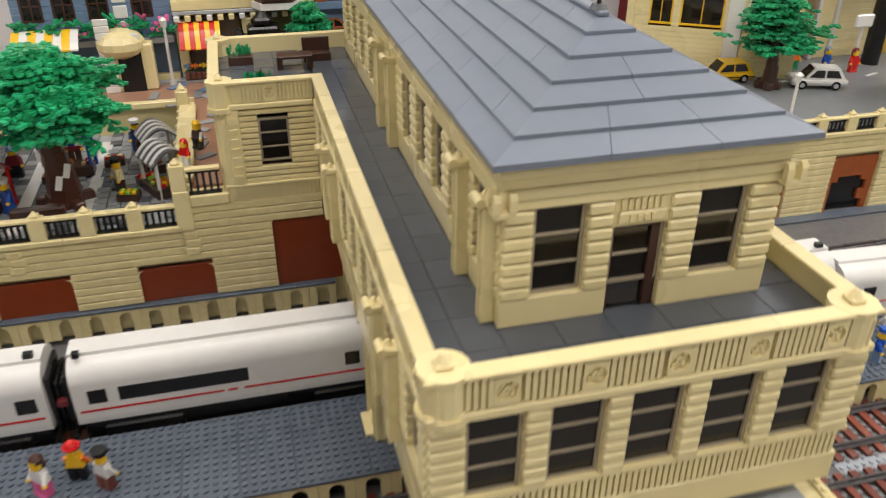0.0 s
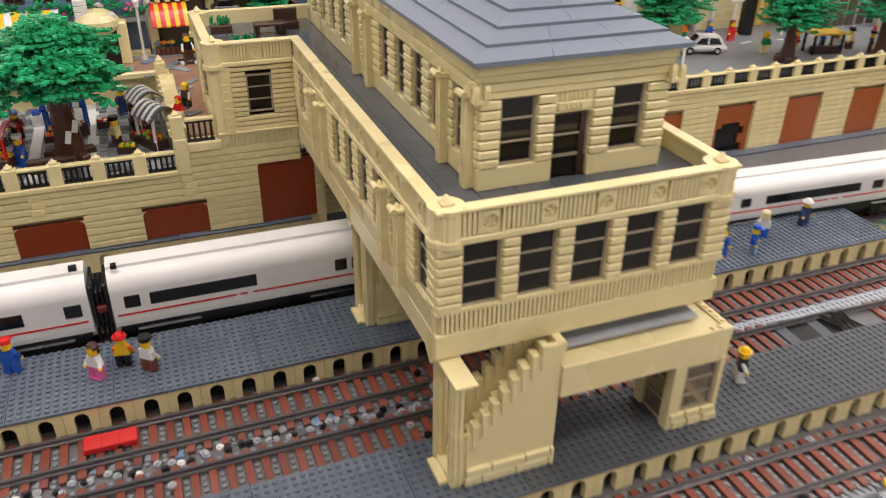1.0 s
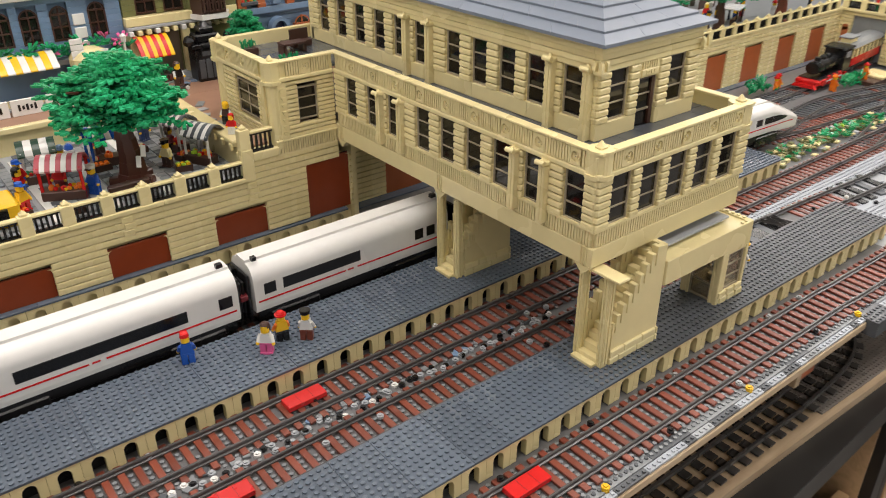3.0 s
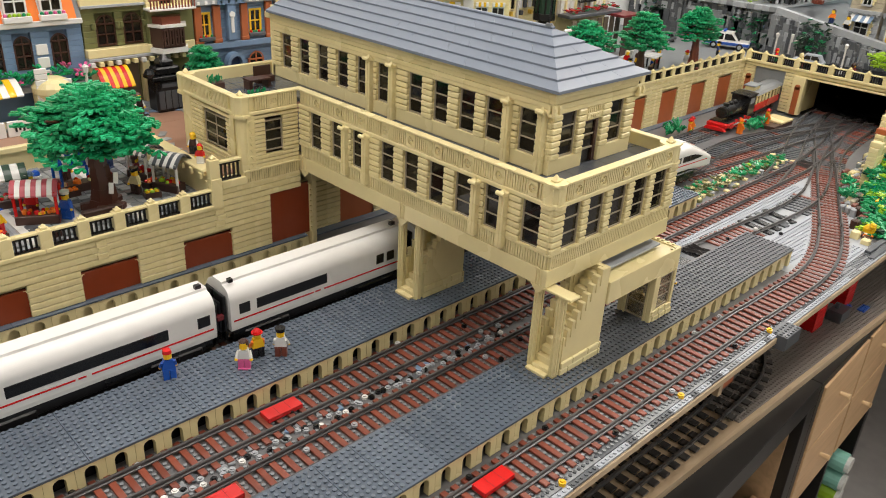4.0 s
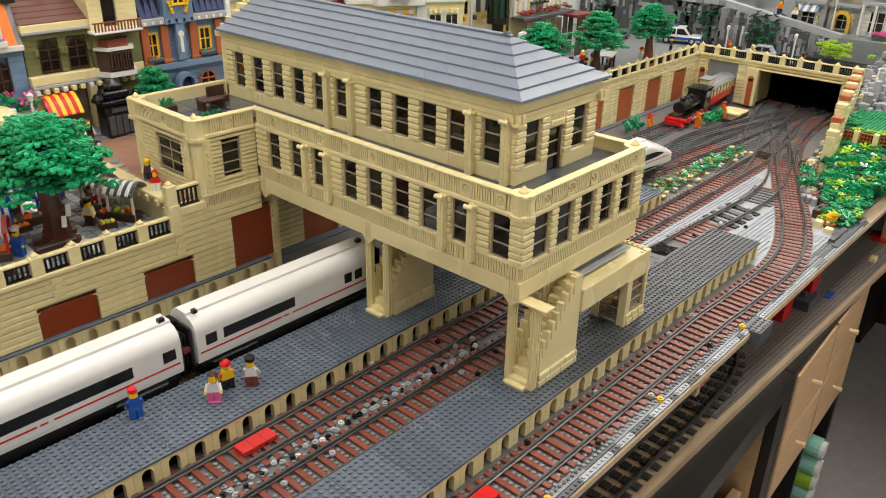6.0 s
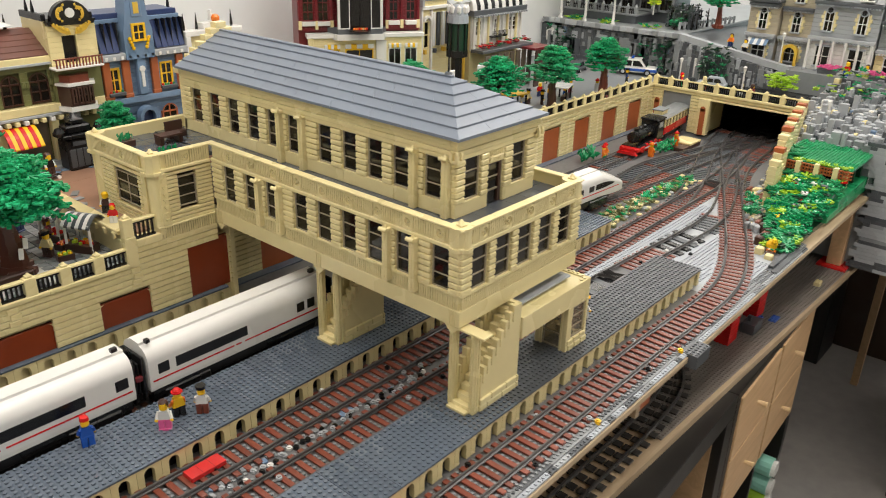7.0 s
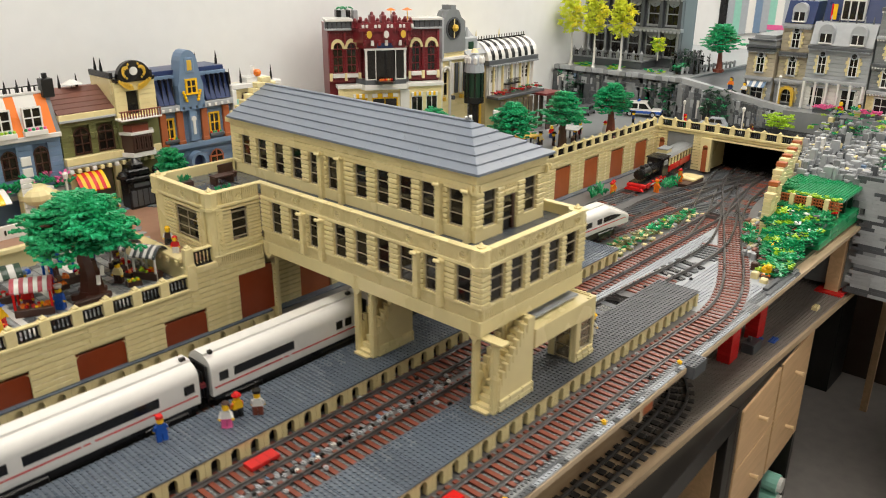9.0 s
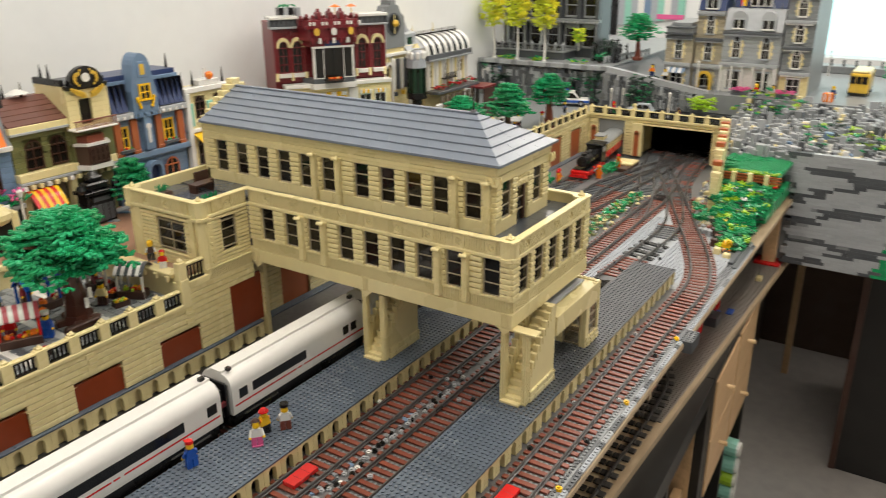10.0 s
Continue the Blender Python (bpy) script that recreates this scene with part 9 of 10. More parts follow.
PT = 0.032
figure(-0.352, 0.280, PT, 165, "blue", "blue", "red", "cap", "toy figure in blue with a red cap on the platform")
figure(-0.272, 0.242, PT, -40, "white", "pink", "dbrown", "hair", "toy figure in white and pink with brown hair", arms="white")
figure(-0.246, 0.253, PT, 170, "yellow", "black", "red", "helmet", "toy figure in yellow vest with a red helmet", arms="orange")
figure(-0.222, 0.237, PT, 140, "white", "brown", "black", "flat", "toy figure in white and brown with a black hat", arms="white")
figure(0.338, 0.014, PT, 60, "black", "white", "yellow", "helmet", "toy figure in black and white with a yellow helmet", arms="white")
figure(0.487, 0.233, PT, -30, "blue", "blue", "black", "hair", "toy figure in blue suit with black hair")
figure(0.531, 0.224, PT, 40, "blue", "sandblue", "blue", "cap", "toy figure in blue with a blue cap")
figure(0.572, 0.255, PT, 150, "white", "blue", "tan", "hair", "toy figure in white and blue with fair hair")
figure(0.653, 0.264, PT, 10, "navy", "navy", "white", "helmet", "toy figure in dark blue with a white helmet")
for (x, y, r) in ((1.205, 0.482, 30), (1.228, 0.490, -20), (1.325, 0.400, 80)):
    figure(x, y, 0.0, r, "orange", "orange", "red" if r < 50 else "orange", "helmet", "toy worker in orange overalls by the engine")
figure(1.452, 0.388, 0.010, 60, "orange", "orange", "red", "helmet", "toy worker in orange overalls on a wooden stand")
g = Geo(); g.box(1.43, 1.545, 0.352, 0.412, -0.001, 0.010, "dbrown", 0.001); g.box(1.475, 1.545, 0.352, 0.412, 0.010, 0.016, "tan", 0.001)
solid("loading_stand", g, "brown and tan brick loading stand beside the track", "stand")
# market and plaza
mz = PZ + 0.0032
figure(-0.290, 0.726, mz, 10, "dred", "dbrown", "black", "hair", "toy figure in dark red behind a market stall")
figure(-0.340, 0.586, mz, -50, "blue", "blue", "white", "flat", "toy figure in blue with a white sailor cap")
figure(-0.415, 0.668, mz, 20, "red", "blue", "blue", "cap", "toy figure in red with a blue cap in the market")
figure(-0.420, 0.640, mz, 60, "red", "blue", "black", "hair", "toy figure in red and blue near the stalls")
figure(-0.226, 0.618, mz, -60, "tan", "dbrown", "black", "flat", "toy figure in tan shirt at the grey stall")
figure(-0.200, 0.672, mz, 80, "dred", "black", "dbrown", "hair", "toy figure in dark red at the grey stall")
figure(-0.215, 0.745, mz, 20, "navy", "navy", "white", "flat", "toy figure in dark blue with a white cap")
figure(-0.130, 0.612, 0.1792, -40, "dbrown", "black", "yellow", "hair", "toy figure with yellow hair standing on the parapet", 0.82, arms="white")
figure(-0.143, 0.566, 0.1792, -40, "red", "white", "red", "hair", "small toy figure in red standing on the parapet", 0.74)
figure(-0.105, 0.857, HZ + 0.0077, 10, "black", "dbrown", "dbrown", "hair", "toy figure with long brown hair on a skateboard", arms="white")
g = Geo(); g.box(-0.122, -0.088, 0.851, 0.863, HZ + 0.005, HZ + 0.0075, "black", 0.001)
for x in (-0.116, -0.094):
    g.cyl((x, 0.849, HZ + 0.0035), 0.016, 0.0035, "white", 10, 1)
solid("skateboard", g, "black toy skateboard with white wheels", "skateboard")


def stall(x, y, w, d, c1, c2, post, goods, rz=0, label="", n=5, h=0.042):
    M = pose(x, y, mz, 0, 0, rz)
    t = thing("market_stall", (x, y, mz), label, "market stall", "market stalls")
    for k in range(n):
        g = Geo()
        a, b = -w / 2 + w * k / n, -w / 2 + w * (k + 1) / n
        prof = [(-d / 2 + d * i / 8, h - 0.004 + 0.020 * math.sin(math.pi * (0.08 + 0.84 * i / 8))) for i in range(9)]
        prof += [(p, q - 0.0025) for p, q in prof[::-1]]
        g.sweep(prof, 0, a + 0.0001, b - 0.0001, c1 if k % 2 == 0 else c2)
        part("awning_stripe", g, t, m=M)
    for sx in (-1, 1):
        for sy in (-1, 1):
            g = Geo(); g.cyl((sx * (w / 2 - 0.004), sy * (d / 2 - 0.004), 0), h + 0.004, 0.0022, post, 8); part("post", g, t, m=M)
    g = Geo(); g.box(-w / 2 + 0.002, w / 2 - 0.002, -d / 2, -d / 2 + 0.022, 0, 0.013, "dbrown", 0.001); part("counter", g, t, m=M)
    rr = random.Random(int(abs(x) * 1000))
    for k in range(16):
        c = rr.choice(goods)
        g = Geo(); g.ball((-w / 2 + 0.006 + rr.random() * (w - 0.012), -d / 2 + 0.003 + rr.random() * 0.016, 0.015), rr.uniform(0.0025, 0.0045), c, 6); part("ware", g, t, m=M)



stall(-0.288, 0.690, 0.058, 0.042, "blue", "white", "blue", ("orange", "red", "tan"), 0, "blue and white striped market stall with blue posts", 7)
stall(-0.172, 0.606, 0.050, 0.044, "white", "dgrey", "white", ("yellow", "orange", "lime", "red"), -62, "grey and white striped market stall with white posts", 8)
stall(-0.182, 0.676, 0.046, 0.044, "dgrey", "white", "white", ("red", "orange", "green"), -72, "grey and white striped market stall beside the parapet", 7)
stall(-0.370, 0.606, 0.060, 0.044, "rose", "white", "red", ("red", "yellow", "orange"), -28, "dusty red and white striped market stall with red posts", 9)
stall(-0.382, 0.686, 0.050, 0.044, "dgreen", "white", "white", ("red", "white", "green"), -10, "green and white striped market stall with white posts", 5)
stall(-0.480, 0.640, 0.060, 0.050, "yellow", "white", "black", ("red", "yellow"), 10, "yellow and white market stall", 6)
g = Geo(); g.box(-0.520, -0.440, 0.545, 0.600, mz, mz + 0.03, "yellow", 0.003); g.box(-0.505, -0.455, 0.541, 0.545, mz + 0.006, mz + 0.026, "black")
solid("cart", g, "yellow brick-built cart with a black panel", "cart")
for x, y, rz, c in ((-0.196, 0.632, 25, ("orange", "red")), (-0.214, 0.590, -10, ("yellow", "lime")), (-0.240, 0.700, 5, ("red", "tan")), (-0.306, 0.664, 0, ("orange", "orange")), (-0.438, 0.566, 15, ("red", "orange")), (-0.380, 0.540, -5, ("yellow", "red"))):
    t = thing("goods_crate", (x, y, mz), "low brown crate heaped with " + {"orange": "orange", "yellow": "yellow", "red": "red"}[c[0]] + " goods in the market", "crate", "market crates")
    M = pose(x, y, mz, 0, 0, rz)
    g = Geo(); g.box(-0.012, 0.012, -0.008, 0.008, 0, 0.002, "dbrown"); g.box(-0.012, 0.012, -0.008, -0.0068, 0.002, 0.009, "dbrown"); g.box(-0.012, 0.012, 0.0068, 0.008, 0.002, 0.009, "dbrown"); g.box(-0.012, -0.0108, -0.0068, 0.0068, 0.002, 0.009, "dbrown"); g.box(0.0108, 0.012, -0.0068, 0.0068, 0.002, 0.009, "dbrown"); part("box", g, t, m=M)
    for q in range(6):
        g = Geo(); g.ball((-0.007 + 0.007 * (q % 3), -0.003 + 0.006 * (q // 3), 0.009), 0.0036, c[q % 2], 7); part("ware", g, t, m=M)
figure(-0.372, 0.628, mz, -40, "red", "dred", "white", "flat", "toy figure in red with a white hat behind the stall", arms="red")
figure(-0.430, 0.585, mz, 30, "yellow", "red", "blue", "cap", "toy figure in yellow with a blue cap near the stalls")
figure(-0.352, 0.690, mz, 0, "dred", "black", "sandblue", "helmet", "toy figure in dark red with a pale blue hat")
g = Geo(); g.box(-0.332, -0.276, 0.548, 0.559, mz, mz + 0.018, "dbrown", 0.002)
solid("root_brick", g, "long dark brown brick lying before the tree", "toy brick")
for (x, y, z) in ((-0.282, 0.569, mz + 0.028), (-0.272, 0.574, mz + 0.040)):
    g = Geo(); g.box(-0.0035, 0.0035, 0, 0.002, 0, 0.016, "white", 0.0005); solid("note", g, "small white tile fixed to the tree trunk", "tile", "white tiles", m=pose(x, y, z, -20, 14, 0))
for x, y in ((-0.44, 0.728), (-0.33, 0.735)):
    g = Geo(); g.cyl((x, y, mz), 0.016, 0.008, "white", 10); g.ball((x, y, mz + 0.018), 0.007, "blue", 8); solid("barrel", g, "white barrel with blue goods in the market", "barrel", "barrels")


def lamp_post(x, y, z, h=0.075):
    t = thing("street_lamp", (x, y, z), "white plastic street lamp with a small lantern", "street lamp", "street lamps")
    g = Geo(); g.cyl((x, y, z), 0.006, 0.0055, "white", 10); g.cyl((x, y, z + 0.006), h - 0.02, 0.0024, "white", 8); part("post", g, t)
    g = Geo(); g.cyl((x, y, z + h - 0.014), 0.010, 0.004, "white", 8, 2, 0.0055); g.cyl((x, y, z + h - 0.004), 0.004, 0.0062, "white", 8, 2, 0.002); part("lantern", g, t)


t = thing("garden_fence", (-0.34, 0.880, HZ), "low white fence with a black scroll panel before the shops", "fence")
for a, b in ((-0.420, -0.372), (-0.369, -0.321), (-0.318, -0.268)):
    g = Geo(); g.box(a, b, 0.879, 0.884, HZ, HZ + 0.026, "white", 0.0008); part("panel", g, t)
    c = (a + b) / 2
    g = Geo()
    for q in range(5):
        g.box(c - 0.014 + q * 0.006, c - 0.0105 + q * 0.006, 0.8784, 0.8789, HZ + 0.008 + 0.002 * (q % 2), HZ + 0.018 - 0.002 * (q % 2), "black")
    part("scroll_panel", g, t, "black scroll ornament")
lamp_post(-0.171, 0.905, HZ, 0.098)
g = Geo(); g.box(-0.161, -0.145, 0.776, 0.792, 0.110, 0.196, "tan", 0.0008); g.box(-0.158, -0.148, 0.779, 0.789, 0.196, 0.200, "tan", 0.0006); g.cyl((-0.153, 0.784, 0.200), 0.006, 0.005, "tan", 8, 2, 0.001)
solid("parapet_post", g, "tan brick post with a pointed cap ending the parapet", "post")
t = thing("flower_stand", (-0.12, 0.893, HZ + 0.0035), "brown crate stand with flowers before the striped awning", "flower stand")
g = Geo(); g.box(-0.152, -0.088, 0.906, 0.918, HZ + 0.0035, HZ + 0.016, "dbrown", 0.0008); part("counter", g, t)
for k in range(8):
    g = Geo(); g.box(-0.151 + k * 0.008, -0.1465 + k * 0.008, 0.9045, 0.906, HZ + 0.005, HZ + 0.015, "brown", 0.0004); part("slat", g, t)
for x, c in ((-0.148, "sandblue"), (-0.138, "orange"), (-0.126, "yellow"), (-0.112, "dgreen"), (-0.098, "green")):
    g = Geo(); g.cyl((x, 0.912, HZ + 0.016), 0.006, 0.0012, "green", 6)
    for q in range(5):
        g.ball((x + 0.004 * math.cos(q * 1.26), 0.912 + 0.004 * math.sin(q * 1.26), HZ + 0.023 + 0.001 * (q % 2)), 0.0026, c, 6)
    part("flowers", g, t)
for x, y, h in ((1.777, 0.550, 0.077), (1.746, 0.332, 0.085), (0.70, 0.64, 0.075), (1.20, 0.69, 0.06), (1.46, 0.645, 0.06), (1.941, 0.300, 0.105)):
    lamp_post(x, y, 0.1256 if x < 1.68 else (0.122 if x < 1.8 else 0.186), h)


def car(x, y, z, rz, body, trim, label, police=False, size=1.0):
    M = pose(x, y, z, 0, 0, rz) @ Matrix.Scale(size, 4)
    t = thing("toy_car", (x, y, z), label, "toy car", "toy cars")
    g = Geo()
    g.box(-0.045, 0.045, -0.019, 0.019, 0.006, 0.018, body, 0.003)
    prof = [(-0.040, 0.018), (-0.030, 0.034), (0.010, 0.035), (0.024, 0.018)]
    k = len(g.v)
    s = g.slot(body)
    for sy in (-1, 1):
        for px, pz in prof:
            g.v.append((px, sy * (0.0175 if pz < 0.02 else 0.014), pz))
    for q in ((0, 1, 2, 3), (7, 6, 5, 4), (1, 5, 6, 2), (0, 4, 5, 1), (2, 6, 7, 3)):
        g.f.append(tuple(k + a for a in q)); g.m.append(s)
    part("body", g, t, m=M)
    g = Geo()
    for sy in (-1, 1):
        g.poly([(-0.033, sy * 0.0176, 0.0200), (-0.026, sy * 0.0157, 0.0315), (-0.009, sy * 0.0157, 0.0315), (-0.009, sy * 0.0176, 0.0200)], "black")
        g.poly([(-0.006, sy * 0.0176, 0.0200), (-0.006, sy * 0.0157, 0.0315), (0.007, sy * 0.0157, 0.0315), (0.018, sy * 0.0176, 0.0200)], "black")
    g.poly([(0.0235, -0.015, 0.0195), (0.0235, 0.015, 0.0195), (0.0115, 0.0125, 0.0345), (0.0115, -0.0125, 0.0345)], "black")
    part("glazing", g, t, m=M)
    g = Geo(); g.box(-0.0455, 0.0455, -0.0195, 0.0195, 0.009, 0.012 if not police else 0.0155, trim, 0.001); part("trim", g, t, m=M)
    for wx in (-0.026, 0.027):
        for sy in (-1, 1):
            g = Geo(); g.cyl((wx, sy * 0.0135, 0.0075), sy * 0.0062, 0.0075, "black", 12, 1); w = part("wheel", g, t, m=M)
            g = Geo(); g.cyl((wx, sy * 0.0198, 0.0075), sy * 0.0004, 0.004, "lgrey", 10, 1); part("rim", g, w)
    if police:
        g = Geo(); g.box(-0.012, -0.006, -0.010, 0.010, 0.035, 0.039, "blue", 0.001); part("light_bar", g, t, "blue light bar", m=M)


RD = 0.1256
car(0.845, 0.775, RD, 160, "white", "lgrey", "small white brick-built car on the upper road")
car(0.715, 0.840, RD, 175, "yellow", "black", "yellow brick-built taxi with black trim")
car(1.765, 0.700, RD, -70, "white", "blue", "white and blue brick-built police car", True, 1.5)
car(1.66, 0.86, RD, 10, "dgrey", "black", "dark grey brick-built car below the cliff")
car(1.765, 0.435, 0.1226, 100, "pale", "teal", "pale brick-built car on the tunnel road", False, 1.0)
for (x, y, r, a, b, c, k) in ((0.985, 0.690, 10, "green", "tan", "dbrown", "hair"), (1.10, 0.690, 0, "white", "blue", "black", "hair"), (1.17, 0.672, 40, "black", "dbrown", "black", "flat"), (0.96, 0.83, 0, "red", "red", "dred", "hair"), (0.92, 0.85, 20, "blue", "blue", "sandblue", "hair"), (1.42, 0.645, 70, "white", "white", "red", "helmet"), (1.49, 0.66, 20, "blue", "navy", "blue", "cap"), (1.63, 0.66, 30, "navy", "black", "black", "flat"), (1.72, 0.515, 20, "red", "green", "red", "hair"), (1.72, 0.44, 80, "tan", "brown", "tan", "hair"), (1.25, 0.70, 60, "yellow", "navy", "dbrown", "hair"), (1.72, 0.29, 60, "dred", "black", "dbrown", "hair"), (0.87, 0.87, 0, "orange", "green", "red", "helmet"), (0.965, 0.735, -20, "green", "tan", "yellow", "hair"), (1.035, 0.728, 30, "red", "white", "red", "cap"), (1.149, 0.705, 0, "tan", "dbrown", "black", "flat"), (1.109, 0.735, 60, "blue", "navy", "black", "flat"), (1.252, 0.735, -40, "red", "navy", "tan", "hair"), (1.315, 0.690, 20, "yellow", "blue", "dbrown", "hair"), (1.36, 0.70, 10, "green", "dred", "black", "hair")):
    figure(x, y, RD if x < 1.68 else 0.1226, r, a, b, c, k, "small toy figure in " + {"green": "green", "white": "white", "black": "black", "red": "red", "blue": "blue", "navy": "dark blue", "tan": "tan", "yellow": "yellow", "dred": "dark red", "orange": "orange"}[a] + " on the upper road")
for (x, y, a, b) in ((1.945, 0.10, "red", "blue"), (1.945, 0.045, "white", "tan"), (1.93, 0.46, "orange", "navy"), (1.925, 0.41, "white", "black")):
    figure(x, y, 0.186 if y < 0.2 else (0.229 if y > 0.45 else 0.218), -90, a, b, "yellow" if a == "red" else "dbrown", "hair", "small toy figure in " + a + " before the stately houses")
for y in (0.150, 0.005):
    t = thing("planter", (1.94, y, 0.186), "grey planter with bright pink flowers before the houses", "planter", "pink planters")
    g = Geo(); g.box(1.925, 1.955, y - 0.028, y + 0.028, 0.186, 0.198, "dgrey", 0.001); part("box", g, t)
    g = Geo()
    for k in range(36):
        leaf_plate(g, rk.uniform(1.925, 1.955), y + rk.uniform(-0.026, 0.026), 0.199 + rk.uniform(0, 0.01), rk.uniform(0, 6.3), 0.2, 0.010, "pink")
    part("planting", g, t, "pink flower pieces")
g = Geo()
for k in range(90):
    a = rk.uniform(0, 6.3); q = 0.04 * rk.random() ** 0.5
    leaf_plate(g, 1.80 + q * math.cos(a), 0.235 + q * math.sin(a), 0.15 + rk.uniform(0, 0.035), a, rk.uniform(-0.2, 0.3), 0.014, "lime")
solid("lime_bush", g, "yellow-green leaf-piece bush above the tunnel", "bush")


def booth(x, y, rz, top, label, striped=False):
    M = pose(x, y, RD, 0, 0, rz)
    t = thing("booth", (x, y, RD), label, "booth", "street booths")
    for sx in (-1, 1):
        for sy in (-1, 1):
            g = Geo(); g.box(sx * 0.03 - 0.002, sx * 0.03 + 0.002, sy * 0.016 - 0.002, sy * 0.016 + 0.002, 0, 0.038, "black"); part("post", g, t, m=M)
    for k in range(6):
        g = Geo(); g.box(-0.036 + k * 0.012, -0.0242 + k * 0.012, -0.022, 0.022, 0.038, 0.042, top if not striped or k % 2 else "white", 0.001); part("roof_strip", g, t, m=M)
    g = Geo(); g.box(-0.028, 0.028, -0.014, 0.0, 0, 0.014, "dbrown", 0.001); part("counter", g, t, m=M)


booth(1.265, 0.665, 20, "lgrey", "small grey and white roofed bus shelter by the wall", True)
booth(1.075, 0.70, -10, "gold", "small food booth with a tan roof and wares")
# road markings
mk2 = bpy.data.objects["road"]
for k in range(10):
    part("marking", brick_mesh(0.03, 0.006, 0.0008, "white", 0.0001), mk2, m=turned(0.70 + k * 0.09, 0.80, 0.1255, 20 if k % 2 else 0))

# ---- steam engine and coach in the yard ----
LX, LY, LA = 1.288, 0.445, 4.0
ML_ = pose(LX, LY, 0.010, 0, 0, LA) @ Matrix.Diagonal((1.02, 1.0, 0.90, 1.0))
t = thing("steam_engine", (LX, LY, 0.01), "black and red brick-built steam engine on the yard track", "steam engine")
g = Geo(); g.cyl((0.012, 0, 0.046), 0.105, 0.0175, "black", 16, 0); g.cyl((0.004, 0, 0.046), 0.010, 0.0165, "black", 16, 0); part("boiler", g, t, m=ML_)
g = Geo(); g.cyl((0.026, 0, 0.060), 0.012, 0.0075, "black", 10, 2, 0.008); part("chimney", g, t, m=ML_)
for x in (0.055, 0.08):
    g = Geo(); g.ball((x, 0, 0.066), 0.008, "black", 10); part("dome", g, t, m=ML_)
g = Geo(); g.box(0.117, 0.160, -0.026, 0.026, 0.022, 0.078, "black", 0.001); g.box(0.110, 0.168, -0.029, 0.029, 0.078, 0.083, "black", 0.002); g.box(0.125, 0.150, -0.0266, -0.026, 0.055, 0.072, "lgrey"); part("cab", g, t, m=ML_)
g = Geo(); g.box(0.0, 0.165, -0.027, 0.027, 0.017, 0.022, "black", 0.001); g.box(0.002, 0.120, -0.0245, 0.0245, 0.009, 0.0168, "red", 0.001); part("running_board", g, t, "black running board", m=ML_)
g = Geo(); g.box(-0.012, 0.006, -0.029, 0.029, 0.006, 0.019, "red", 0.0025); g.box(0.006, 0.030, -0.031, -0.0245, 0.004, 0.020, "red", 0.002); g.box(0.006, 0.030, 0.0245, 0.031, 0.004, 0.020, "red", 0.002); g.sweep([(-0.030, 0.001), (0.030, 0.001), (0.022, 0.010), (-0.022, 0.010)], 0, -0.026, -0.0145, "red"); part("frame", g, t, "red frame and buffer beam", m=ML_)
for y in (-0.018, 0.018):
    g = Geo(); g.cyl((-0.012, y, 0.016), -0.008, 0.005, "red", 10, 0); part("buffer", g, t, m=ML_)
for k, x in enumerate((0.025, 0.052, 0.080, 0.108, 0.140)):
    for sy in (-1, 1):
        r = 0.012 if 0 < k < 4 else 0.008
        g = Geo(); g.cyl((x, sy * 0.022, r - 0.0005), sy * 0.006, r, "red", 14, 1); part("wheel", g, t, m=ML_)
for sy in (-1, 1):
    g = Geo(); g.box(0.03, 0.112, min(sy * 0.0285, sy * 0.0305), max(sy * 0.0285, sy * 0.0305), 0.010, 0.013, "lgrey"); part("side_rod", g, t, m=ML_)
MC = pose(1.472, 0.464, 0.010, 0, 0, 5.5) @ Matrix.Diagonal((0.93, 0.95, 0.86, 1.0))
t = thing("old_coach", (1.472, 0.464, 0.01), "cream and red brick-built coach with a grey roof", "train coach")
g = Geo(); g.box(0.0, 0.205, -0.027, 0.027, 0.018, 0.042, "red", 0.001); part("lower_body", g, t, m=MC)
for k in range(8):
    x = 0.002 + k * 0.0285
    g = Geo(); g.box(x - 0.002, x + 0.010, -0.027, 0.027, 0.042, 0.066, "tan", 0.0006); part("window_post", g, t, m=MC)
g = Geo(); g.box(0.002, 0.205, -0.026, 0.026, 0.066, 0.073, "tan", 0.0006); part("upper_body", g, t, m=MC)
for k in range(7):
    g = Geo(); g.box(0.0125 + k * 0.0285, 0.028 + k * 0.0285, -0.024, 0.024, 0.0425, 0.0655, "smoke"); part("pane", g, t, m=MC)
g = Geo(); g.sweep([(-0.031, 0.073), (0.031, 0.073), (0.024, 0.081), (0.010, 0.085), (-0.010, 0.085), (-0.024, 0.081)], 0, -0.006, 0.211, "mgrey"); part("roof", g, t, m=MC)
g = Geo(); g.box(0.0, 0.046, -0.014, 0.014, 0.084, 0.098, "tan", 0.001); g.box(-0.005, 0.051, -0.018, 0.018, 0.098, 0.102, "mgrey", 0.001); part("lantern_roof", g, t, m=MC)
g = Geo(); g.box(0.01, 0.195, -0.020, 0.020, 0.008, 0.018, "black", 0.001); part("underframe", g, t, m=MC)
for x in (0.03, 0.17):
    for sy in (-1, 1):
        g = Geo(); g.cyl((x, sy * 0.018, 0.009), sy * 0.006, 0.0095, "black", 12, 1); part("wheel", g, t, m=MC)

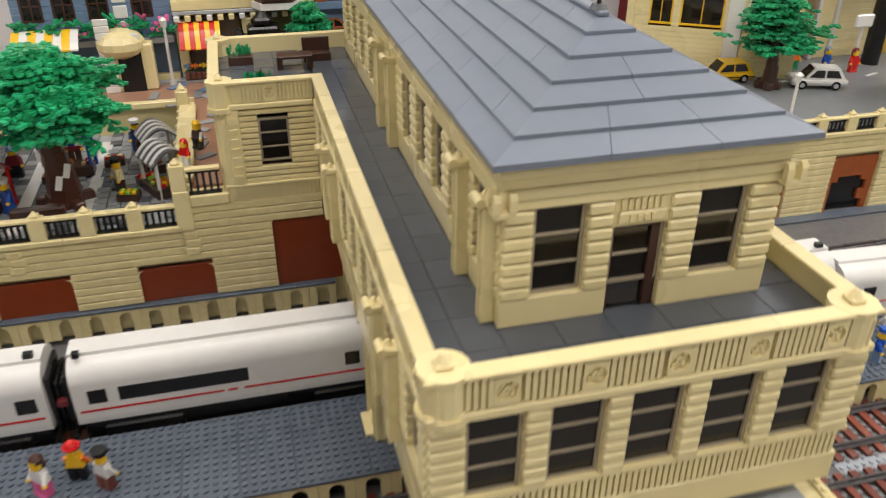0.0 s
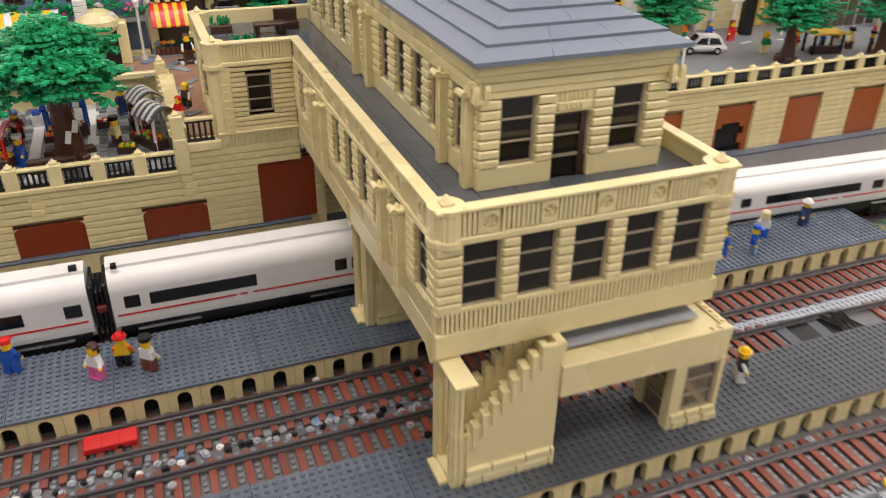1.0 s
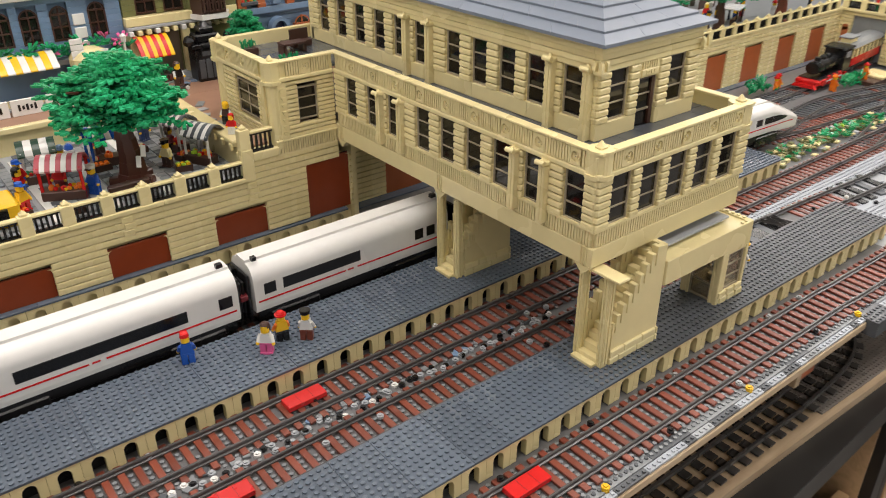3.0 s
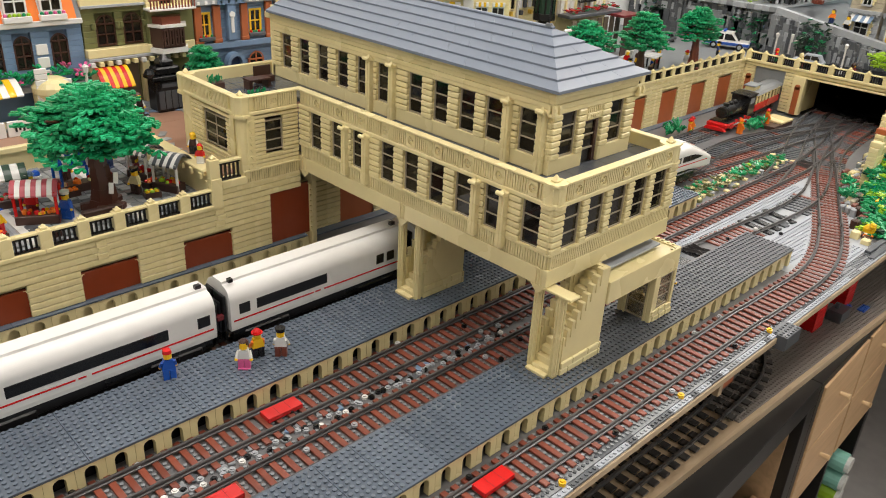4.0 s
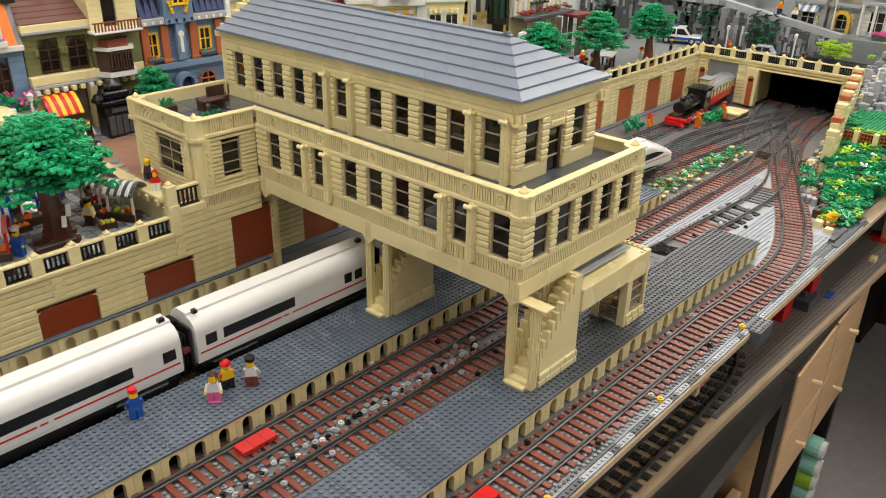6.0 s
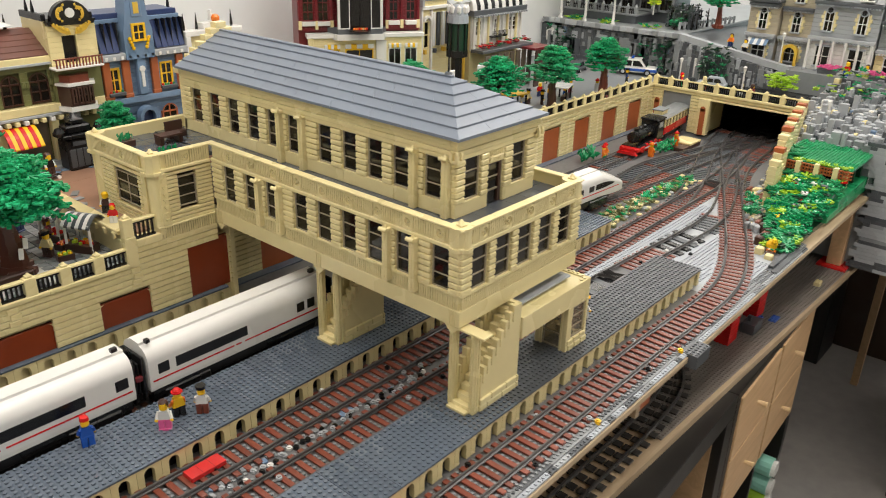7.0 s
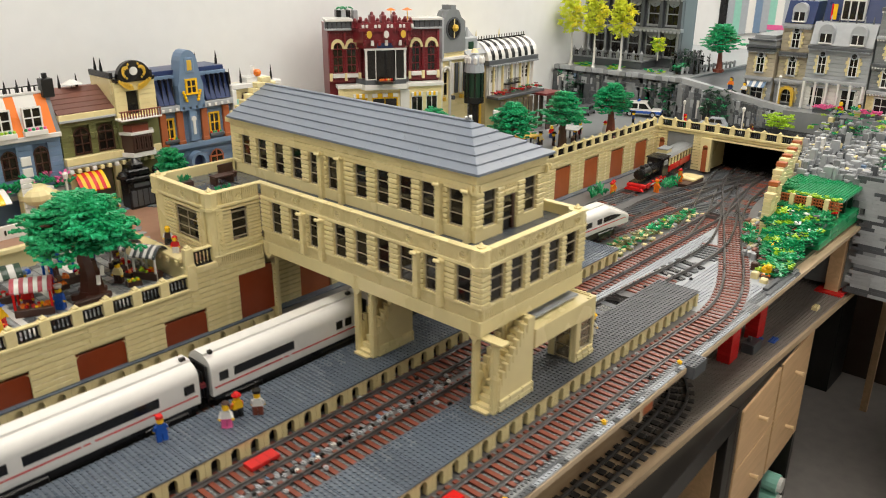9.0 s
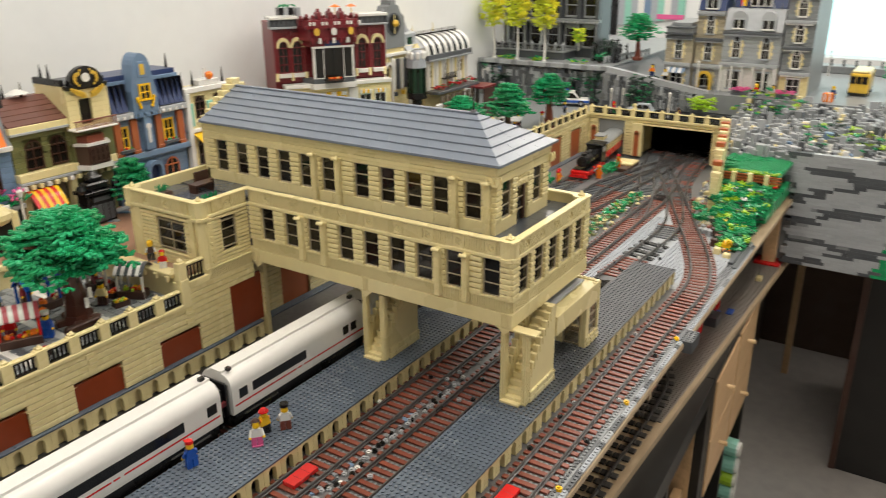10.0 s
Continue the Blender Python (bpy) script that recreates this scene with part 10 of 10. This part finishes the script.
# ---- right-hand room side ----
t = thing("side_cabinet", (1.9, -0.6, FLOOR_Z), "black side cabinet standing under the mountain table", "cabinet")
g = Geo(); g.box(1.700, 2.30, -0.95, -0.345, FLOOR_Z, -0.216, "blackwood", 0.001); part("body", g, t)
g = Geo(); g.box(1.694, 1.6995, -0.365, -0.345, FLOOR_Z, -0.216, "dbrown", 0.001); part("stile", g, t, "dark brown front stile")
g = Geo(); g.box(2.56, 2.58, -0.60, 0.60, FLOOR_Z, -0.22, "backboard"); tagged(part("back_panel", g), "dark brown panel standing behind the table", "panel")
g = Geo(); g.box(2.285, 2.305, -0.105, -0.080, FLOOR_Z, -0.214, "beech", 0.001); solid("table_post", g, "thin pale wooden post under the mountain table", "post")
g = Geo(); g.box(2.34, 2.54, 0.06, 0.40, FLOOR_Z, -0.30, "blackwood", 0.001); solid("dark_box", g, "black box standing under the table", "box")

# ---- street corner and bus beyond the houses ----
t = thing("toy_bus", (2.35, -0.17, 0.186), "yellow tan brick-built bus parked at the street corner", "toy bus")
g = Geo(); g.box(2.10, 2.25, -0.225, -0.165, 0.196, 0.262, "gold", 0.004); g.box(2.105, 2.245, -0.222, -0.168, 0.262, 0.270, "tan", 0.003); part("body", g, t)
for k in range(3):
    g = Geo(); g.box(2.098, 2.0995, -0.220 + k * 0.0185, -0.204 + k * 0.0185, 0.228, 0.252, "pane"); part("pane", g, t)
for x in (2.13, 2.22):
    for y in (-0.226, -0.170):
        g = Geo(); g.cyl((x, y, 0.197), 0.008, 0.011, "black", 12, 1); part("wheel", g, t)
t = thing("orange_bin", (1.955, -0.125, 0.186), "orange box with white stripes beside the street", "box")
g = Geo(); g.box(1.94, 1.97, -0.14, -0.11, 0.186, 0.214, "orange", 0.001); part("body", g, t)
for k in range(2):
    g = Geo(); g.box(1.9388, 1.9398, -0.134 + k * 0.014, -0.130 + k * 0.014, 0.188, 0.212, "white"); part("stripe", g, t)
figure(2.02, -0.13, 0.186, -70, "navy", "navy", "yellow", "cap", "small toy figure in dark blue at the street corner")
brick_tree(2.20, -0.30, 0.186, 0.15, 0.06, 0.05, "green leaf-piece tree beside the bus", n=360, tr=0.012, seed=41)
g = Geo(); g.box(2.62, 2.70, -0.60, 0.05, 0.186, 0.215, "mgrey", 0.002)
for k in range(14):
    g.box(2.63, 2.64, -0.58 + k * 0.045, -0.572 + k * 0.045, 0.215, 0.24, "dgrey", 0.001)
solid("street_railing", g, "grey railing along the far side of the street", "railing")
lamp_post(2.55, -0.04, 0.186, 0.10)
# colourful poster with a dark frame on the far wall
t = thing("poster", (4.43, 1.33, 0.15), "colourful banded poster in a dark frame on the far wall", "poster")
g = Geo(); g.box(4.425, 4.449, 1.555, 1.600, 0.10, 0.95, "black", 0.001); part("frame", g, t)
for k, c in enumerate(("pale", "teal", "pale", "white", "sandblue", "pale", "teal", "white", "pale", "teal")):
    g = Geo(); g.box(4.435, 4.449, 1.551 - (k + 1) * 0.045, 1.551 - k * 0.045, 0.165 + 0.006 * k, 0.95, c); part("band", g, t)
g = Geo(); g.box(4.430, 4.434, 1.10, 1.28, 0.215, 0.245, "pink"); part("stripe", g, t)
